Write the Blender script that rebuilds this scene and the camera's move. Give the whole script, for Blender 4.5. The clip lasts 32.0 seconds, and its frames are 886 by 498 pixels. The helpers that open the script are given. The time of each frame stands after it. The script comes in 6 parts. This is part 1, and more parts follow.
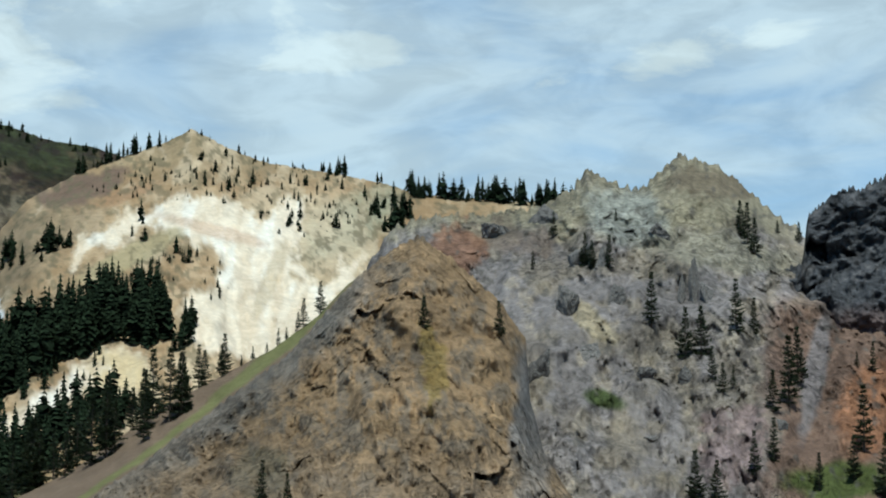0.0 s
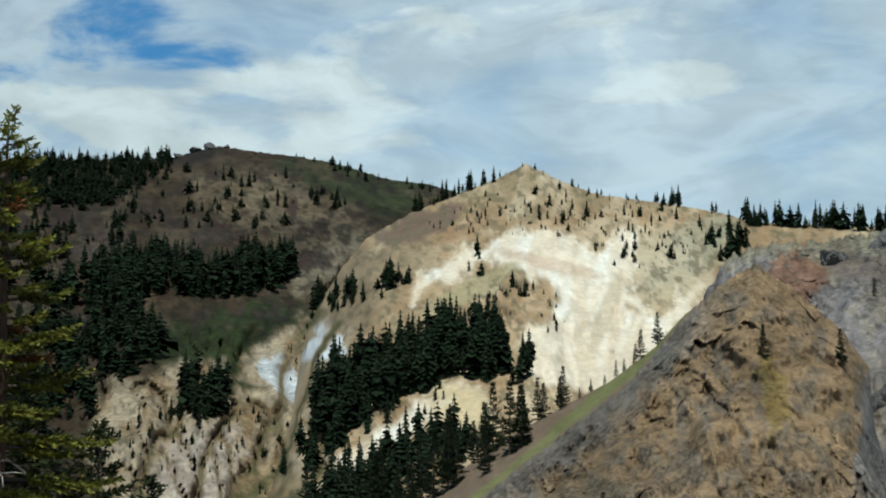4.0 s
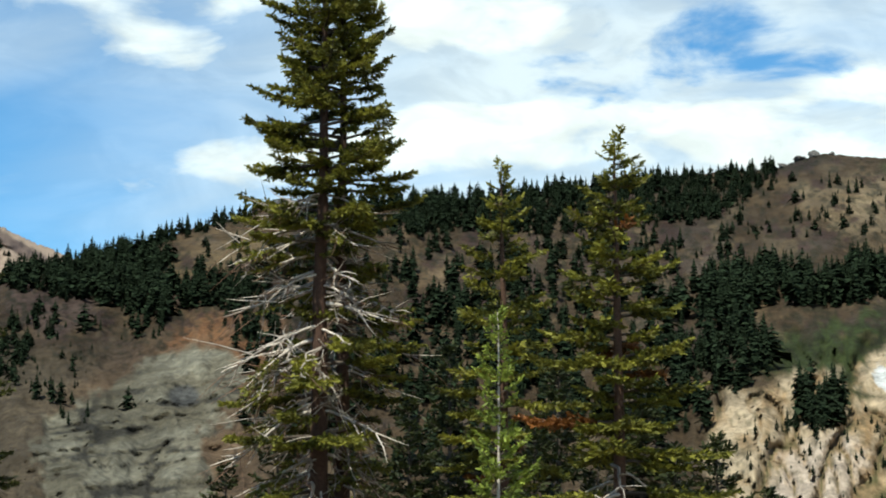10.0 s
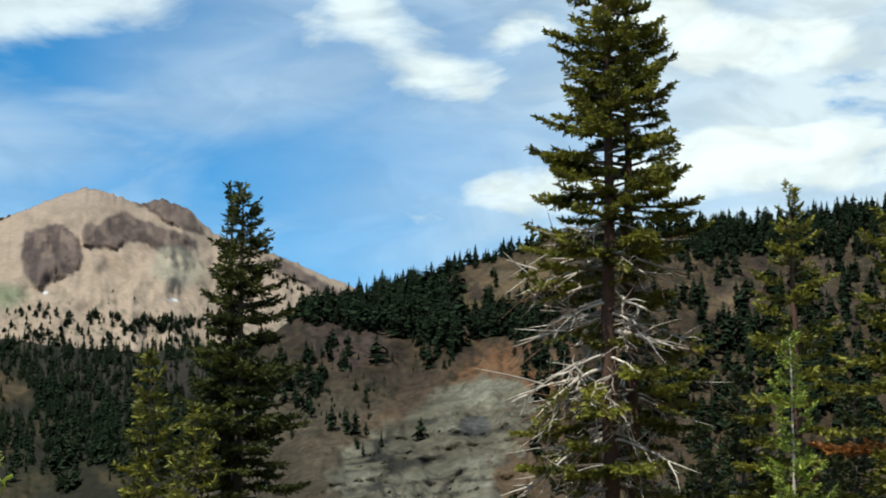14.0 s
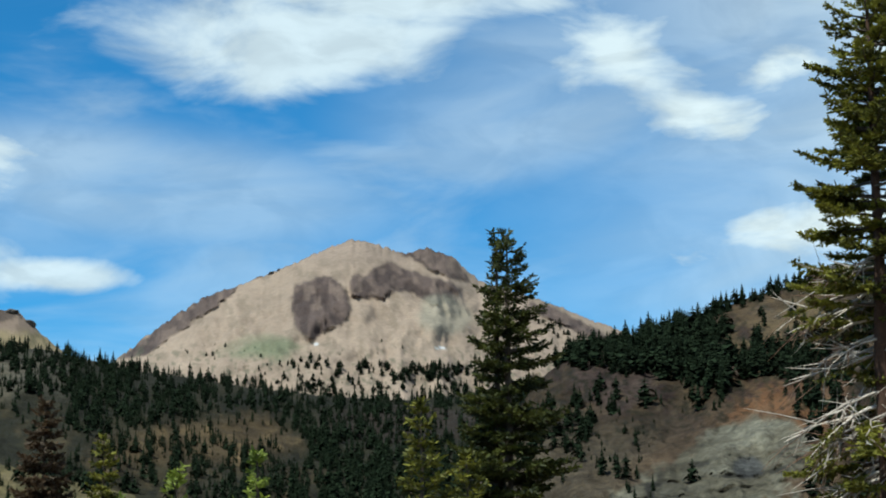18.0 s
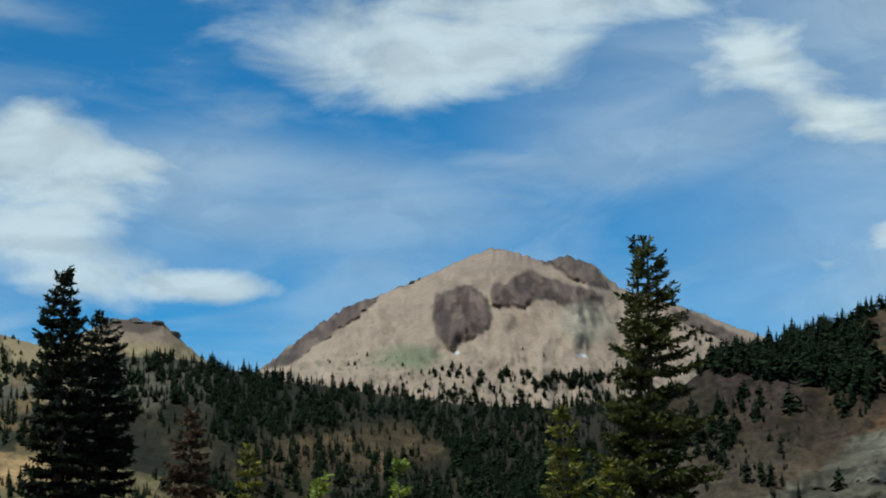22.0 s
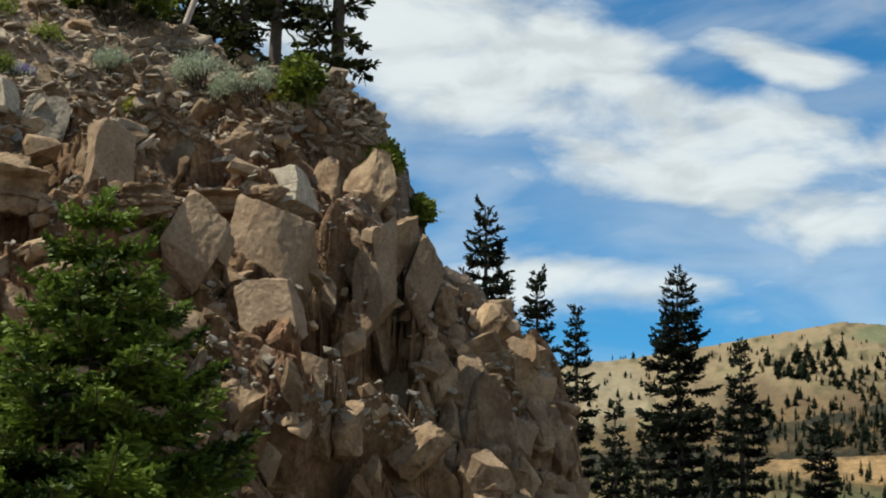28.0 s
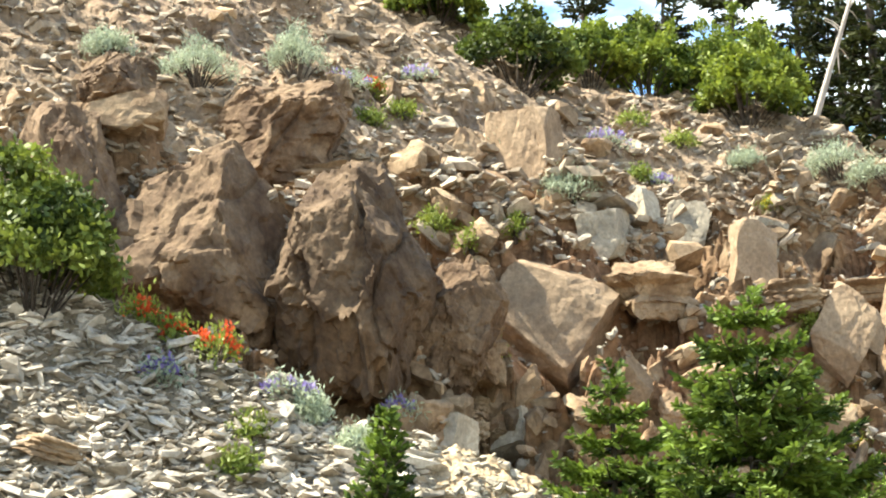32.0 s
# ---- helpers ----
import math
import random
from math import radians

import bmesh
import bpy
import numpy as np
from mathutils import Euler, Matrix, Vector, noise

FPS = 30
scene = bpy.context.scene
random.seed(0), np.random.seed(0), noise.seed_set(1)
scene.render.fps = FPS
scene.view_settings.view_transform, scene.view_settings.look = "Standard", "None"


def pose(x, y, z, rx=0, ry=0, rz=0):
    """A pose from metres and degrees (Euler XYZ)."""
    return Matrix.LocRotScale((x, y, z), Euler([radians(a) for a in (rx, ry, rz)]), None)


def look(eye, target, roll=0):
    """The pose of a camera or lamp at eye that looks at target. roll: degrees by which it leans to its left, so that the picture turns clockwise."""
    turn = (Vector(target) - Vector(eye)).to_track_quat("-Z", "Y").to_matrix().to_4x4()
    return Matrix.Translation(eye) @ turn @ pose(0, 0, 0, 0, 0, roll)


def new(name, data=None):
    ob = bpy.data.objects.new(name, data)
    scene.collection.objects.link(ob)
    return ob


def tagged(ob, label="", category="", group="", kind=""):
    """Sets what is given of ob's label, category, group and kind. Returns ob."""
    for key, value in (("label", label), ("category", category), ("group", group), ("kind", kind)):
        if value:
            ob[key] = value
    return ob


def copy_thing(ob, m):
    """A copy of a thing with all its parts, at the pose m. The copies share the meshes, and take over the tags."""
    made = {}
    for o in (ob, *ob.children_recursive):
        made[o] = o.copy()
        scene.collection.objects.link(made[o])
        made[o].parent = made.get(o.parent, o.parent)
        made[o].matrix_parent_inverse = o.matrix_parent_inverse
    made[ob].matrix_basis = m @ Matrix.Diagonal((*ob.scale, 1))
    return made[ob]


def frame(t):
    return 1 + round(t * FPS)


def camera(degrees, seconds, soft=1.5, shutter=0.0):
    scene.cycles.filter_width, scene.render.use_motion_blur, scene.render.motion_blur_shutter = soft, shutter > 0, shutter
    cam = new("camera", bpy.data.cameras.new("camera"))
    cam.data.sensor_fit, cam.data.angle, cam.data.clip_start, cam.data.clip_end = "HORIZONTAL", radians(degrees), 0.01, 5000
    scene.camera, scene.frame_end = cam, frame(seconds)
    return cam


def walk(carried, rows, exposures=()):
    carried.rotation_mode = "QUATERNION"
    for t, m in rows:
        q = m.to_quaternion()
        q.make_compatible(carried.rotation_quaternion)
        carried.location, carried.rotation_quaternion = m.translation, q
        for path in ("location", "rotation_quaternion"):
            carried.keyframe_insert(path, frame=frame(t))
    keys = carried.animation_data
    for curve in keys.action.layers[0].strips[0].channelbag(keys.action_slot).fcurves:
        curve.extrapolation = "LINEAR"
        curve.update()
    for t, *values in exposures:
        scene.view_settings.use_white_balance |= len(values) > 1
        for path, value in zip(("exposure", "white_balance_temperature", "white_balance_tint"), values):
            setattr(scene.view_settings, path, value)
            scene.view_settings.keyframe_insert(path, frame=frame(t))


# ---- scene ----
# ---------------------------------------------------------------- camera
# A hand-held long lens, turned leftwards from one spot at the road's edge.
# seconds, heading (degrees, counter-clockwise from +y), tilt, lean
TURN = ((0, -0.00, 7.11, 0.25), (0.5, 1.18, 7.23, 0.27), (1, 2.39, 7.35, 0.25), (1.5, 3.60, 7.47, 0.26), (2, 4.83, 7.59, 0.26), (2.5, 6.04, 7.71, 0.26), (4.5, 11.01, 8.06, 0.16), (5, 12.42, 8.07, 0.10), (5.5, 13.90, 8.02, 0.01), (6, 15.44, 7.97, 0.00), (6.5, 17.07, 7.90, -0.00), (7, 18.69, 7.89, -0.02), (7.5, 20.25, 7.91, -0.04), (8, 21.76, 7.94, 0.04), (8.5, 23.21, 8.01, 0.03), (9, 24.60, 8.10, 0.06), (9.5, 25.93, 8.19, 0.08), (10, 27.21, 8.29, 0.07), (10.5, 28.44, 8.40, 0.10), (11, 29.61, 8.49, 0.13), (11.5, 30.71, 8.60, 0.13), (12, 31.75, 8.69, 0.14), (12.5, 32.73, 8.79, 0.12), (13, 33.67, 8.89, 0.13), (13.5, 34.61, 9.00, 0.08), (14, 35.54, 9.10, 0.03), (14.5, 36.48, 9.21, 0.03), (16.5, 40.31, 9.78, -0.20), (17, 41.28, 9.98, -0.32), (17.5, 42.24, 10.19, -0.40), (18, 43.22, 10.40, -0.50), (18.5, 44.19, 10.61, -0.62), (19, 45.07, 10.82, -0.68), (19.5, 45.78, 11.05, -0.75), (20, 46.29, 11.26, -0.74), (20.5, 46.63, 11.28, -0.76), (21, 46.79, 11.12, -0.66), (21.5, 46.85, 10.87, -0.59), (22, 47.31, 10.67, -0.38), (22.5, 48.47, 10.57, -0.25), (23, 50.36, 10.52, 0.04), (23.5, 52.76, 10.48, 0.26), (24, 55.19, 10.44, 0.45), (24.5, 57.63, 10.39, 0.53), (25, 60.09, 10.33, 0.65), (25.5, 62.51, 10.27, 0.67), (27.5, 71.89, 10.40, 0.73), (28, 74.28, 10.59, 0.70), (28.5, 76.67, 10.84, 0.59), (29, 79.06, 11.16, 0.42), (29.5, 81.44, 11.51, 0.28), (30, 83.82, 11.87, 0.10), (30.5, 86.19, 12.24, -0.03), (31, 88.55, 12.61, -0.15), (31.5, 90.89, 12.97, -0.23), (32, 93.09, 13.34, -0.36))
EYE = Vector((0.0, 0.0, 1.6))


def ray(heading, rise):
    """Unit vector of a heading (counter-clockwise from +y) and a rise, in degrees."""
    h, r = radians(heading), radians(rise)
    return Vector((-math.sin(h) * math.cos(r), math.cos(h) * math.cos(r), math.sin(r)))


def spot(heading, rise, dist):
    """The point at a horizontal distance on that line of sight."""
    h = radians(heading)
    return Vector((-math.sin(h) * dist, math.cos(h) * dist, EYE.z + dist * math.tan(radians(rise))))


cam = camera(25.05, 32.0, soft=2.0)
walk(cam, [(t, look(EYE, EYE + ray(h, r), lean)) for t, h, r, lean in TURN],
     exposures=((0, 0.0, 5750, -6), (2.5, -0.1, 5800, -6), (5, -0.1, 6050, -5), (6.5, 0.1, 6200, -4), (9, 0.6, 6500, -2), (12.5, 0.65, 6500, -2), (14, 0.5, 6400, -2), (17, 0.4, 6100, -4), (18.5, 0.3, 6050, -4), (20, 0.08, 6000, -4), (25.5, 0.0, 6100, -4),
                (28, 0.32, 6900, 4), (29, 0.68, 7500, 7), (30, 1.12, 7800, 8), (31, 1.75, 7500, 6), (32, 2.2, 7150, 3)))

# ---------------------------------------------------------------- light
SUN_HEADING, SUN_RISE = 179.0, 59.0
sun = new("sun", bpy.data.lights.new("sun", "SUN"))
sun.data.energy, sun.data.angle, sun.data.color = 4.5, radians(0.53), (1.0, 0.95, 0.87)
sun.matrix_world = look(ray(SUN_HEADING, SUN_RISE) * 100, (0, 0, 0))

# ---------------------------------------------------------------- sky
world = bpy.data.worlds.new("sky")
scene.world = world
world.use_nodes = True
wn, wl = world.node_tree.nodes, world.node_tree.links


def wmath(op, a, b=0.0, c=0.0):
    m = wn.new("ShaderNodeMath")
    m.operation = op
    for s, v in zip(m.inputs, (a, b, c)):
        if isinstance(v, (int, float)):
            s.default_value = v
        else:
            wl.new(v, s)
    return m.outputs[0]


def wsmooth(x, lo, hi, a=0.0, b=1.0):
    m = wn.new("ShaderNodeMapRange")
    m.interpolation_type = "SMOOTHSTEP"
    for s, v in zip(m.inputs[1:5], (lo, hi, a, b)):
        s.default_value = v
    wl.new(x, m.inputs[0])
    return m.outputs[0]


def wnoise(h, e, z, scale, detail, rough, warp=0.0):
    c = wn.new("ShaderNodeCombineXYZ")
    for s, v in zip(c.inputs, (h, e, z)):
        if isinstance(v, (int, float)):
            s.default_value = v
        else:
            wl.new(v, s)
    t = wn.new("ShaderNodeTexNoise")
    t.inputs["Scale"].default_value, t.inputs["Detail"].default_value = scale, detail
    t.inputs["Roughness"].default_value, t.inputs["Distortion"].default_value = rough, warp
    wl.new(c.outputs[0], t.inputs["Vector"])
    return t.outputs["Fac"]


sky = wn.new("ShaderNodeTexSky")
sky.sky_type, sky.sun_disc = "NISHITA", False
sky.sun_elevation, sky.sun_rotation = radians(SUN_RISE), radians(-SUN_HEADING)
sky.altitude, sky.air_density, sky.dust_density, sky.ozone_density = 2500, 1.0, 0.2, 4.0
deep = wn.new("ShaderNodeVectorMath")
deep.operation = "MULTIPLY"
deep.inputs[1].default_value = (0.29, 0.84, 1.08)
wl.new(sky.outputs[0], deep.inputs[0])

xyz = wn.new("ShaderNodeSeparateXYZ")
wl.new(wn.new("ShaderNodeTexCoord").outputs["Generated"], xyz.inputs[0])
heading = wmath("MULTIPLY", wmath("ARCTAN2", wmath("MULTIPLY", xyz.outputs[0], -1.0), xyz.outputs[1]), 57.29578)
rise = wmath("MULTIPLY", wmath("ARCSINE", xyz.outputs[2]), 57.29578)

# banks of cloud: heading, rise, half width, half height, turn, weight
CLOUDS = (
    (14.6, 12.2, 4.6, 1.5, -4, 1.25), (18.0, 11.4, 10.0, 1.4, 0, 1.25), (7.5, 14.2, 7.0, 1.6, 0, 0.8), (1.0, 12.6, 6.5, 1.3, 4, 0.75), (-8.0, 12.8, 5.0, 1.0, -5, 0.55),
    (25.6, 14.7, 3.9, 1.15, 0, 1.3), (29.5, 15.8, 2.6, 0.9, 0, 0.9), (24.0, 11.5, 8.0, 1.3, 0, 1.3),
    (30.0, 11.1, 6.2, 0.85, -7, 1.1), (33.0, 15.4, 1.7, 0.75, 0, 0.9), (38.2, 15.9, 2.5, 1.1, 5, 0.75),
    (47.9, 16.3, 5.9, 1.6, 3, 1.05), (45.0, 17.5, 5.0, 0.8, 0, 0.8), (58.2, 12.7, 4.6, 1.4, 6, 0.9), (54.0, 9.5, 2.9, 0.6, 4, 1.0),
    (66.0, 13.2, 11.5, 2.0, 17, 1.5), (75.0, 16.6, 8.0, 3.0, 14, 1.6), (64.2, 15.8, 2.5, 0.6, 15, 0.95), (61.5, 12.6, 6.0, 1.2, 6, 1.3),
    (34.0, 13.0, 3.0, 0.7, 30, 0.3), (70.0, 9.6, 7.0, 0.7, 0, 0.45), (90.0, 24.0, 16.0, 5.0, 10, 1.0),
    (-60.0, 20.0, 30.0, 6.0, 0, 0.9), (150.0, 22.0, 30.0, 5.0, 0, 0.9), (-130.0, 18.0, 30.0, 5.0, 0, 0.9))
bank = -0.45


def oval(ch, ce, rh, re, turn):
    """How far a direction lies from an oval's middle: 1 on its edge."""
    dh, de = wmath("SUBTRACT", heading, ch), wmath("SUBTRACT", rise, ce)
    ct, st = math.cos(radians(turn)), math.sin(radians(turn))
    x = wmath("MULTIPLY_ADD", dh, ct / rh, wmath("MULTIPLY", de, st / rh))
    y = wmath("MULTIPLY_ADD", dh, -st / re, wmath("MULTIPLY", de, ct / re))
    return wmath("POWER", wmath("MULTIPLY_ADD", x, x, wmath("MULTIPLY", y, y)), 0.5)


for ch, ce, rh, re, turn, weight in CLOUDS:
    bank = wmath("MAXIMUM", wmath("MULTIPLY", wmath("SUBTRACT", 1.0, oval(ch, ce, rh, re, turn)), weight), bank)
# thin sheets of high haze
veil = 0.0
for ch, ce, rh, re, turn, weight in ((0.0, 11.6, 19.0, 6.0, 0, 0.78), (52.5, 12.2, 9.5, 2.0, 5, 0.42), (39.5, 14.8, 7.0, 3.0, -8, 0.40), (62.0, 11.5, 12.0, 2.6, 4, 0.30)):
    veil = wmath("MAXIMUM", wsmooth(oval(ch, ce, rh, re, turn), 1.25, 0.35, 0.0, weight), veil)
bank = wmath("MINIMUM", bank, 0.62)
flat = wmath("MULTIPLY", rise, 2.3)
billow = wnoise(heading, flat, 0.0, 0.20, 9, 0.54, 0.35)
wisp = wnoise(wmath("MULTIPLY_ADD", rise, 0.9, heading), wmath("MULTIPLY", rise, 3.2), 7.0, 0.11, 6, 0.52, 0.6)
thick = wmath("MULTIPLY_ADD", wmath("SUBTRACT", billow, 0.5), 2.8, bank)
veil = wmath("MULTIPLY", veil, wsmooth(wisp, 0.25, 0.65, 0.6, 1.1))
thin = wmath("MULTIPLY", wmath("MULTIPLY", wsmooth(heading, 46.0, 26.0), wsmooth(rise, 30.0, 20.0)), wsmooth(wisp, 0.25, 0.62, 0.46, 0.82))
cover = wmath("MAXIMUM", wmath("MAXIMUM", thin, veil), wmath("MAXIMUM", wmath("MULTIPLY", wsmooth(thick, -0.28, 0.66), wsmooth(heading, 30.0, 44.0, 1.0, 0.82)), wmath("MULTIPLY", wsmooth(wisp, 0.36, 0.70), 0.36)))
# a clear gap between the banks
gx, gy = wmath("MULTIPLY_ADD", heading, 1 / 5.0, -19.9 / 5.0), wmath("MULTIPLY_ADD", rise, 1 / 1.25, -14.0 / 1.25)
gap = wmath("MULTIPLY_ADD", wmath("SUBTRACT", billow, 0.5), 4.5, wmath("SUBTRACT", 1.0, wmath("POWER", wmath("MULTIPLY_ADD", gx, gx, wmath("MULTIPLY", gy, gy)), 0.5)))
cover = wmath("MULTIPLY", cover, wsmooth(gap, 0.0, 0.7, 1.0, 0.10))
shade = wnoise(heading, flat, 3.0, 0.35, 6, 0.55, 0.6)
bright = wmath("MULTIPLY", wsmooth(thick, 0.1, 1.0, 0.92, 1.0), wsmooth(shade, 0.35, 0.62, 0.86, 1.06))
white = wn.new("ShaderNodeVectorMath")
white.operation = "SCALE"
white.inputs[0].default_value = (7.6, 8.0, 8.3)
wl.new(wmath("MULTIPLY", bright, wsmooth(heading, 9.0, 20.0, 1.0, 0.91)), white.inputs["Scale"])
mix = wn.new("ShaderNodeMix")
mix.data_type = "RGBA"
wl.new(cover, mix.inputs["Factor"])
wl.new(deep.outputs[0], mix.inputs["A"])
wl.new(white.outputs[0], mix.inputs["B"])
for s in mix.inputs:
    if s.type == "RGBA" and s.name == "A":
        wl.new(deep.outputs[0], s)
    if s.type == "RGBA" and s.name == "B":
        wl.new(white.outputs[0], s)
for s in mix.outputs:
    if s.type == "RGBA":
        wl.new(s, wn["Background"].inputs["Color"])
wn["Background"].inputs["Strength"].default_value = 0.1


# ---------------------------------------------------------------- numbers
def lattice(i, j, k):
    n = (i * 374761393 + j * 668265263 + k * 1274126177).astype(np.uint32)
    n = (n ^ (n >> np.uint32(13))) * np.uint32(1274126177)
    n = n ^ (n >> np.uint32(16))
    return n.astype(np.float64) / 4294967295.0


def value_noise(x, y, z):
    """Smooth random numbers from -1 to 1."""
    xi, yi, zi = (np.floor(a).astype(np.int64) for a in (x, y, z))
    fx, fy, fz = x - xi, y - yi, z - zi
    fx, fy, fz = (f * f * f * (f * (f * 6 - 15) + 10) for f in (fx, fy, fz))
    total = 0
    for dx in (0, 1):
        for dy in (0, 1):
            for dz in (0, 1):
                w = (fx if dx else 1 - fx) * (fy if dy else 1 - fy) * (fz if dz else 1 - fz)
                total = total + w * lattice(xi + dx, yi + dy, zi + dz)
    return total * 2 - 1


def fbm(x, y, z, octaves=4, gain=0.5):
    total, amp, size = 0.0, 1.0, 0.0
    for o in range(octaves):
        total = total + amp * value_noise(x + 17.3 * o, y + 5.1 * o, z - 9.7 * o)
        size += amp
        amp *= gain
        x, y, z = x * 2.03, y * 2.03, z * 2.03
    return total / size


def ridged(x, y, z, octaves=4):
    total, amp, size = 0.0, 1.0, 0.0
    for o in range(octaves):
        total = total + amp * (1 - 2 * np.abs(value_noise(x + 31.7 * o, y, z + 3.3 * o)))
        size += amp
        amp *= 0.5
        x, y, z = x * 2.1, y * 2.1, z * 2.1
    return total / size


def smooth(a, b, x):
    t = np.clip((x - a) / (b - a), 0, 1)
    return t * t * (3 - 2 * t)


def table(pairs, x):
    """Piecewise linear through (x, value) pairs in any order."""
    pairs = sorted(pairs)
    return np.interp(x, [p[0] for p in pairs], [p[1] for p in pairs])


# ---------------------------------------------------------------- materials
def nodes_of(name):
    m = bpy.data.materials.new(name)
    m.use_nodes = True
    return m, m.node_tree.nodes, m.node_tree.links, m.node_tree.nodes["Principled BSDF"]


def math_node(n, l, op, a, b):
    m = n.new("ShaderNodeMath")
    m.operation = op
    for s, v in ((m.inputs[0], a), (m.inputs[1], b)):
        if isinstance(v, (int, float)):
            s.default_value = v
        else:
            l.new(v, s)
    return m.outputs[0]


def noise_node(n, l, vec, scale, detail=6, rough=0.6):
    x = n.new("ShaderNodeTexNoise")
    x.inputs["Scale"].default_value, x.inputs["Detail"].default_value, x.inputs["Roughness"].default_value = scale, detail, rough
    l.new(vec, x.inputs["Vector"])
    return x.outputs["Fac"]


def scaled(n, l, col, fac):
    """A colour times a number."""
    v = n.new("ShaderNodeVectorMath")
    v.operation = "SCALE"
    l.new(col, v.inputs[0])
    l.new(fac, v.inputs["Scale"])
    return v.outputs[0]


def remap(n, l, x, lo, hi, a, b):
    m = n.new("ShaderNodeMapRange")
    for s, v in zip(m.inputs[1:5], (lo, hi, a, b)):
        s.default_value = v
    l.new(x, m.inputs[0])
    return m.outputs[0]


def terrain_material(name, grain, bump, contrast=0.5, cracks=0.3, tone=0.82):
    """Ground whose colour zones lie in the mesh's own 'tint'; grain: metres of the finest speckle."""
    m, n, l, p = nodes_of(name)
    att = n.new("ShaderNodeAttribute")
    att.attribute_name = "tint"
    pos = n.new("ShaderNodeNewGeometry").outputs["Position"]
    fine = noise_node(n, l, pos, 1 / grain, 5, 0.65)
    mid = noise_node(n, l, pos, 0.18 / grain, 6, 0.6)
    f = math_node(n, l, "MULTIPLY", remap(n, l, fine, 0.25, 0.75, tone * (1 - contrast), tone * (1 + contrast)), remap(n, l, mid, 0.25, 0.75, 1 - contrast * 0.7, 1 + contrast * 0.7))
    # seams between rocks, at two sizes
    seam = None
    for size in (0.45, 0.16):
        x = noise_node(n, l, pos, size / grain, 4, 0.6)
        x = remap(n, l, math_node(n, l, "ABSOLUTE", math_node(n, l, "SUBTRACT", x, 0.5), 0), 0.0, 0.055, 1.0, 0.0)
        rocky = remap(n, l, noise_node(n, l, pos, 0.035 / grain + size * 0.02 / grain, 4, 0.6), 0.42, 0.60, 0.1, 1.0)
        x = math_node(n, l, "SUBTRACT", 1.0, math_node(n, l, "MULTIPLY", x, math_node(n, l, "MULTIPLY", rocky, cracks)))
        seam = x if seam is None else math_node(n, l, "MULTIPLY", seam, x)
    f = math_node(n, l, "MULTIPLY", f, seam)
    l.new(scaled(n, l, att.outputs["Color"], f), p.inputs["Base Color"])
    p.inputs["Roughness"].default_value = 0.95
    p.inputs["Specular IOR Level"].default_value = 0.1
    b = n.new("ShaderNodeBump")
    b.inputs["Strength"].default_value, b.inputs["Distance"].default_value = 1.0, bump
    l.new(math_node(n, l, "ADD", math_node(n, l, "ADD", fine, mid), math_node(n, l, "MULTIPLY", seam, 0.7)), b.inputs["Height"])
    l.new(b.outputs[0], p.inputs["Normal"])
    return m


def plain_material(name, colour, rough=0.8, vary=0.3, size=0.3, bump=0.0, spec=0.2, per="object"):
    """One colour with grain and a shift from piece to piece."""
    m, n, l, p = nodes_of(name)
    pos = n.new("ShaderNodeNewGeometry")
    fine = noise_node(n, l, pos.outputs["Position"], 1 / size, 5, 0.65)
    each = n.new("ShaderNodeObjectInfo").outputs["Random"] if per == "object" else pos.outputs["Random Per Island"]
    f = math_node(n, l, "MULTIPLY", remap(n, l, fine, 0.25, 0.75, 1 - vary, 1 + vary), remap(n, l, each, 0, 1, 1 - vary, 1 + vary))
    c = n.new("ShaderNodeRGB")
    c.outputs[0].default_value = (*colour, 1)
    l.new(scaled(n, l, c.outputs[0], f), p.inputs["Base Color"])
    p.inputs["Roughness"].default_value = rough
    p.inputs["Specular IOR Level"].default_value = spec
    if bump:
        b = n.new("ShaderNodeBump")
        b.inputs["Strength"].default_value, b.inputs["Distance"].default_value = 0.8, bump
        l.new(fine, b.inputs["Height"])
        l.new(b.outputs[0], p.inputs["Normal"])
    return m


NEEDLE_FAR = plain_material("needles_far", (0.0125, 0.019, 0.010), 0.9, 0.5, 1.5, spec=0.03, per="island")
BARK = plain_material("bark", (0.085, 0.066, 0.052), 0.9, 0.35, 0.08, 0.02)
STONE_FAR = terrain_material("rocky_hillside", 1.5, 0.8, 0.34, 0.4)
SCREE_HILL = terrain_material("scree_hillside", 1.5, 0.7, 0.32, 0.45)
CLAY = terrain_material("clay_hillside", 2.5, 0.5, 0.16, 0.08)
STONE_MID = terrain_material("brushy_hillside", 3.0, 2.0, 0.45, 0.25)
STONE_PEAK = terrain_material("mountainside", 9.0, 3.0, 0.18, 0.05)
DIRT = terrain_material("dirt", 0.25, 0.05, 0.4)


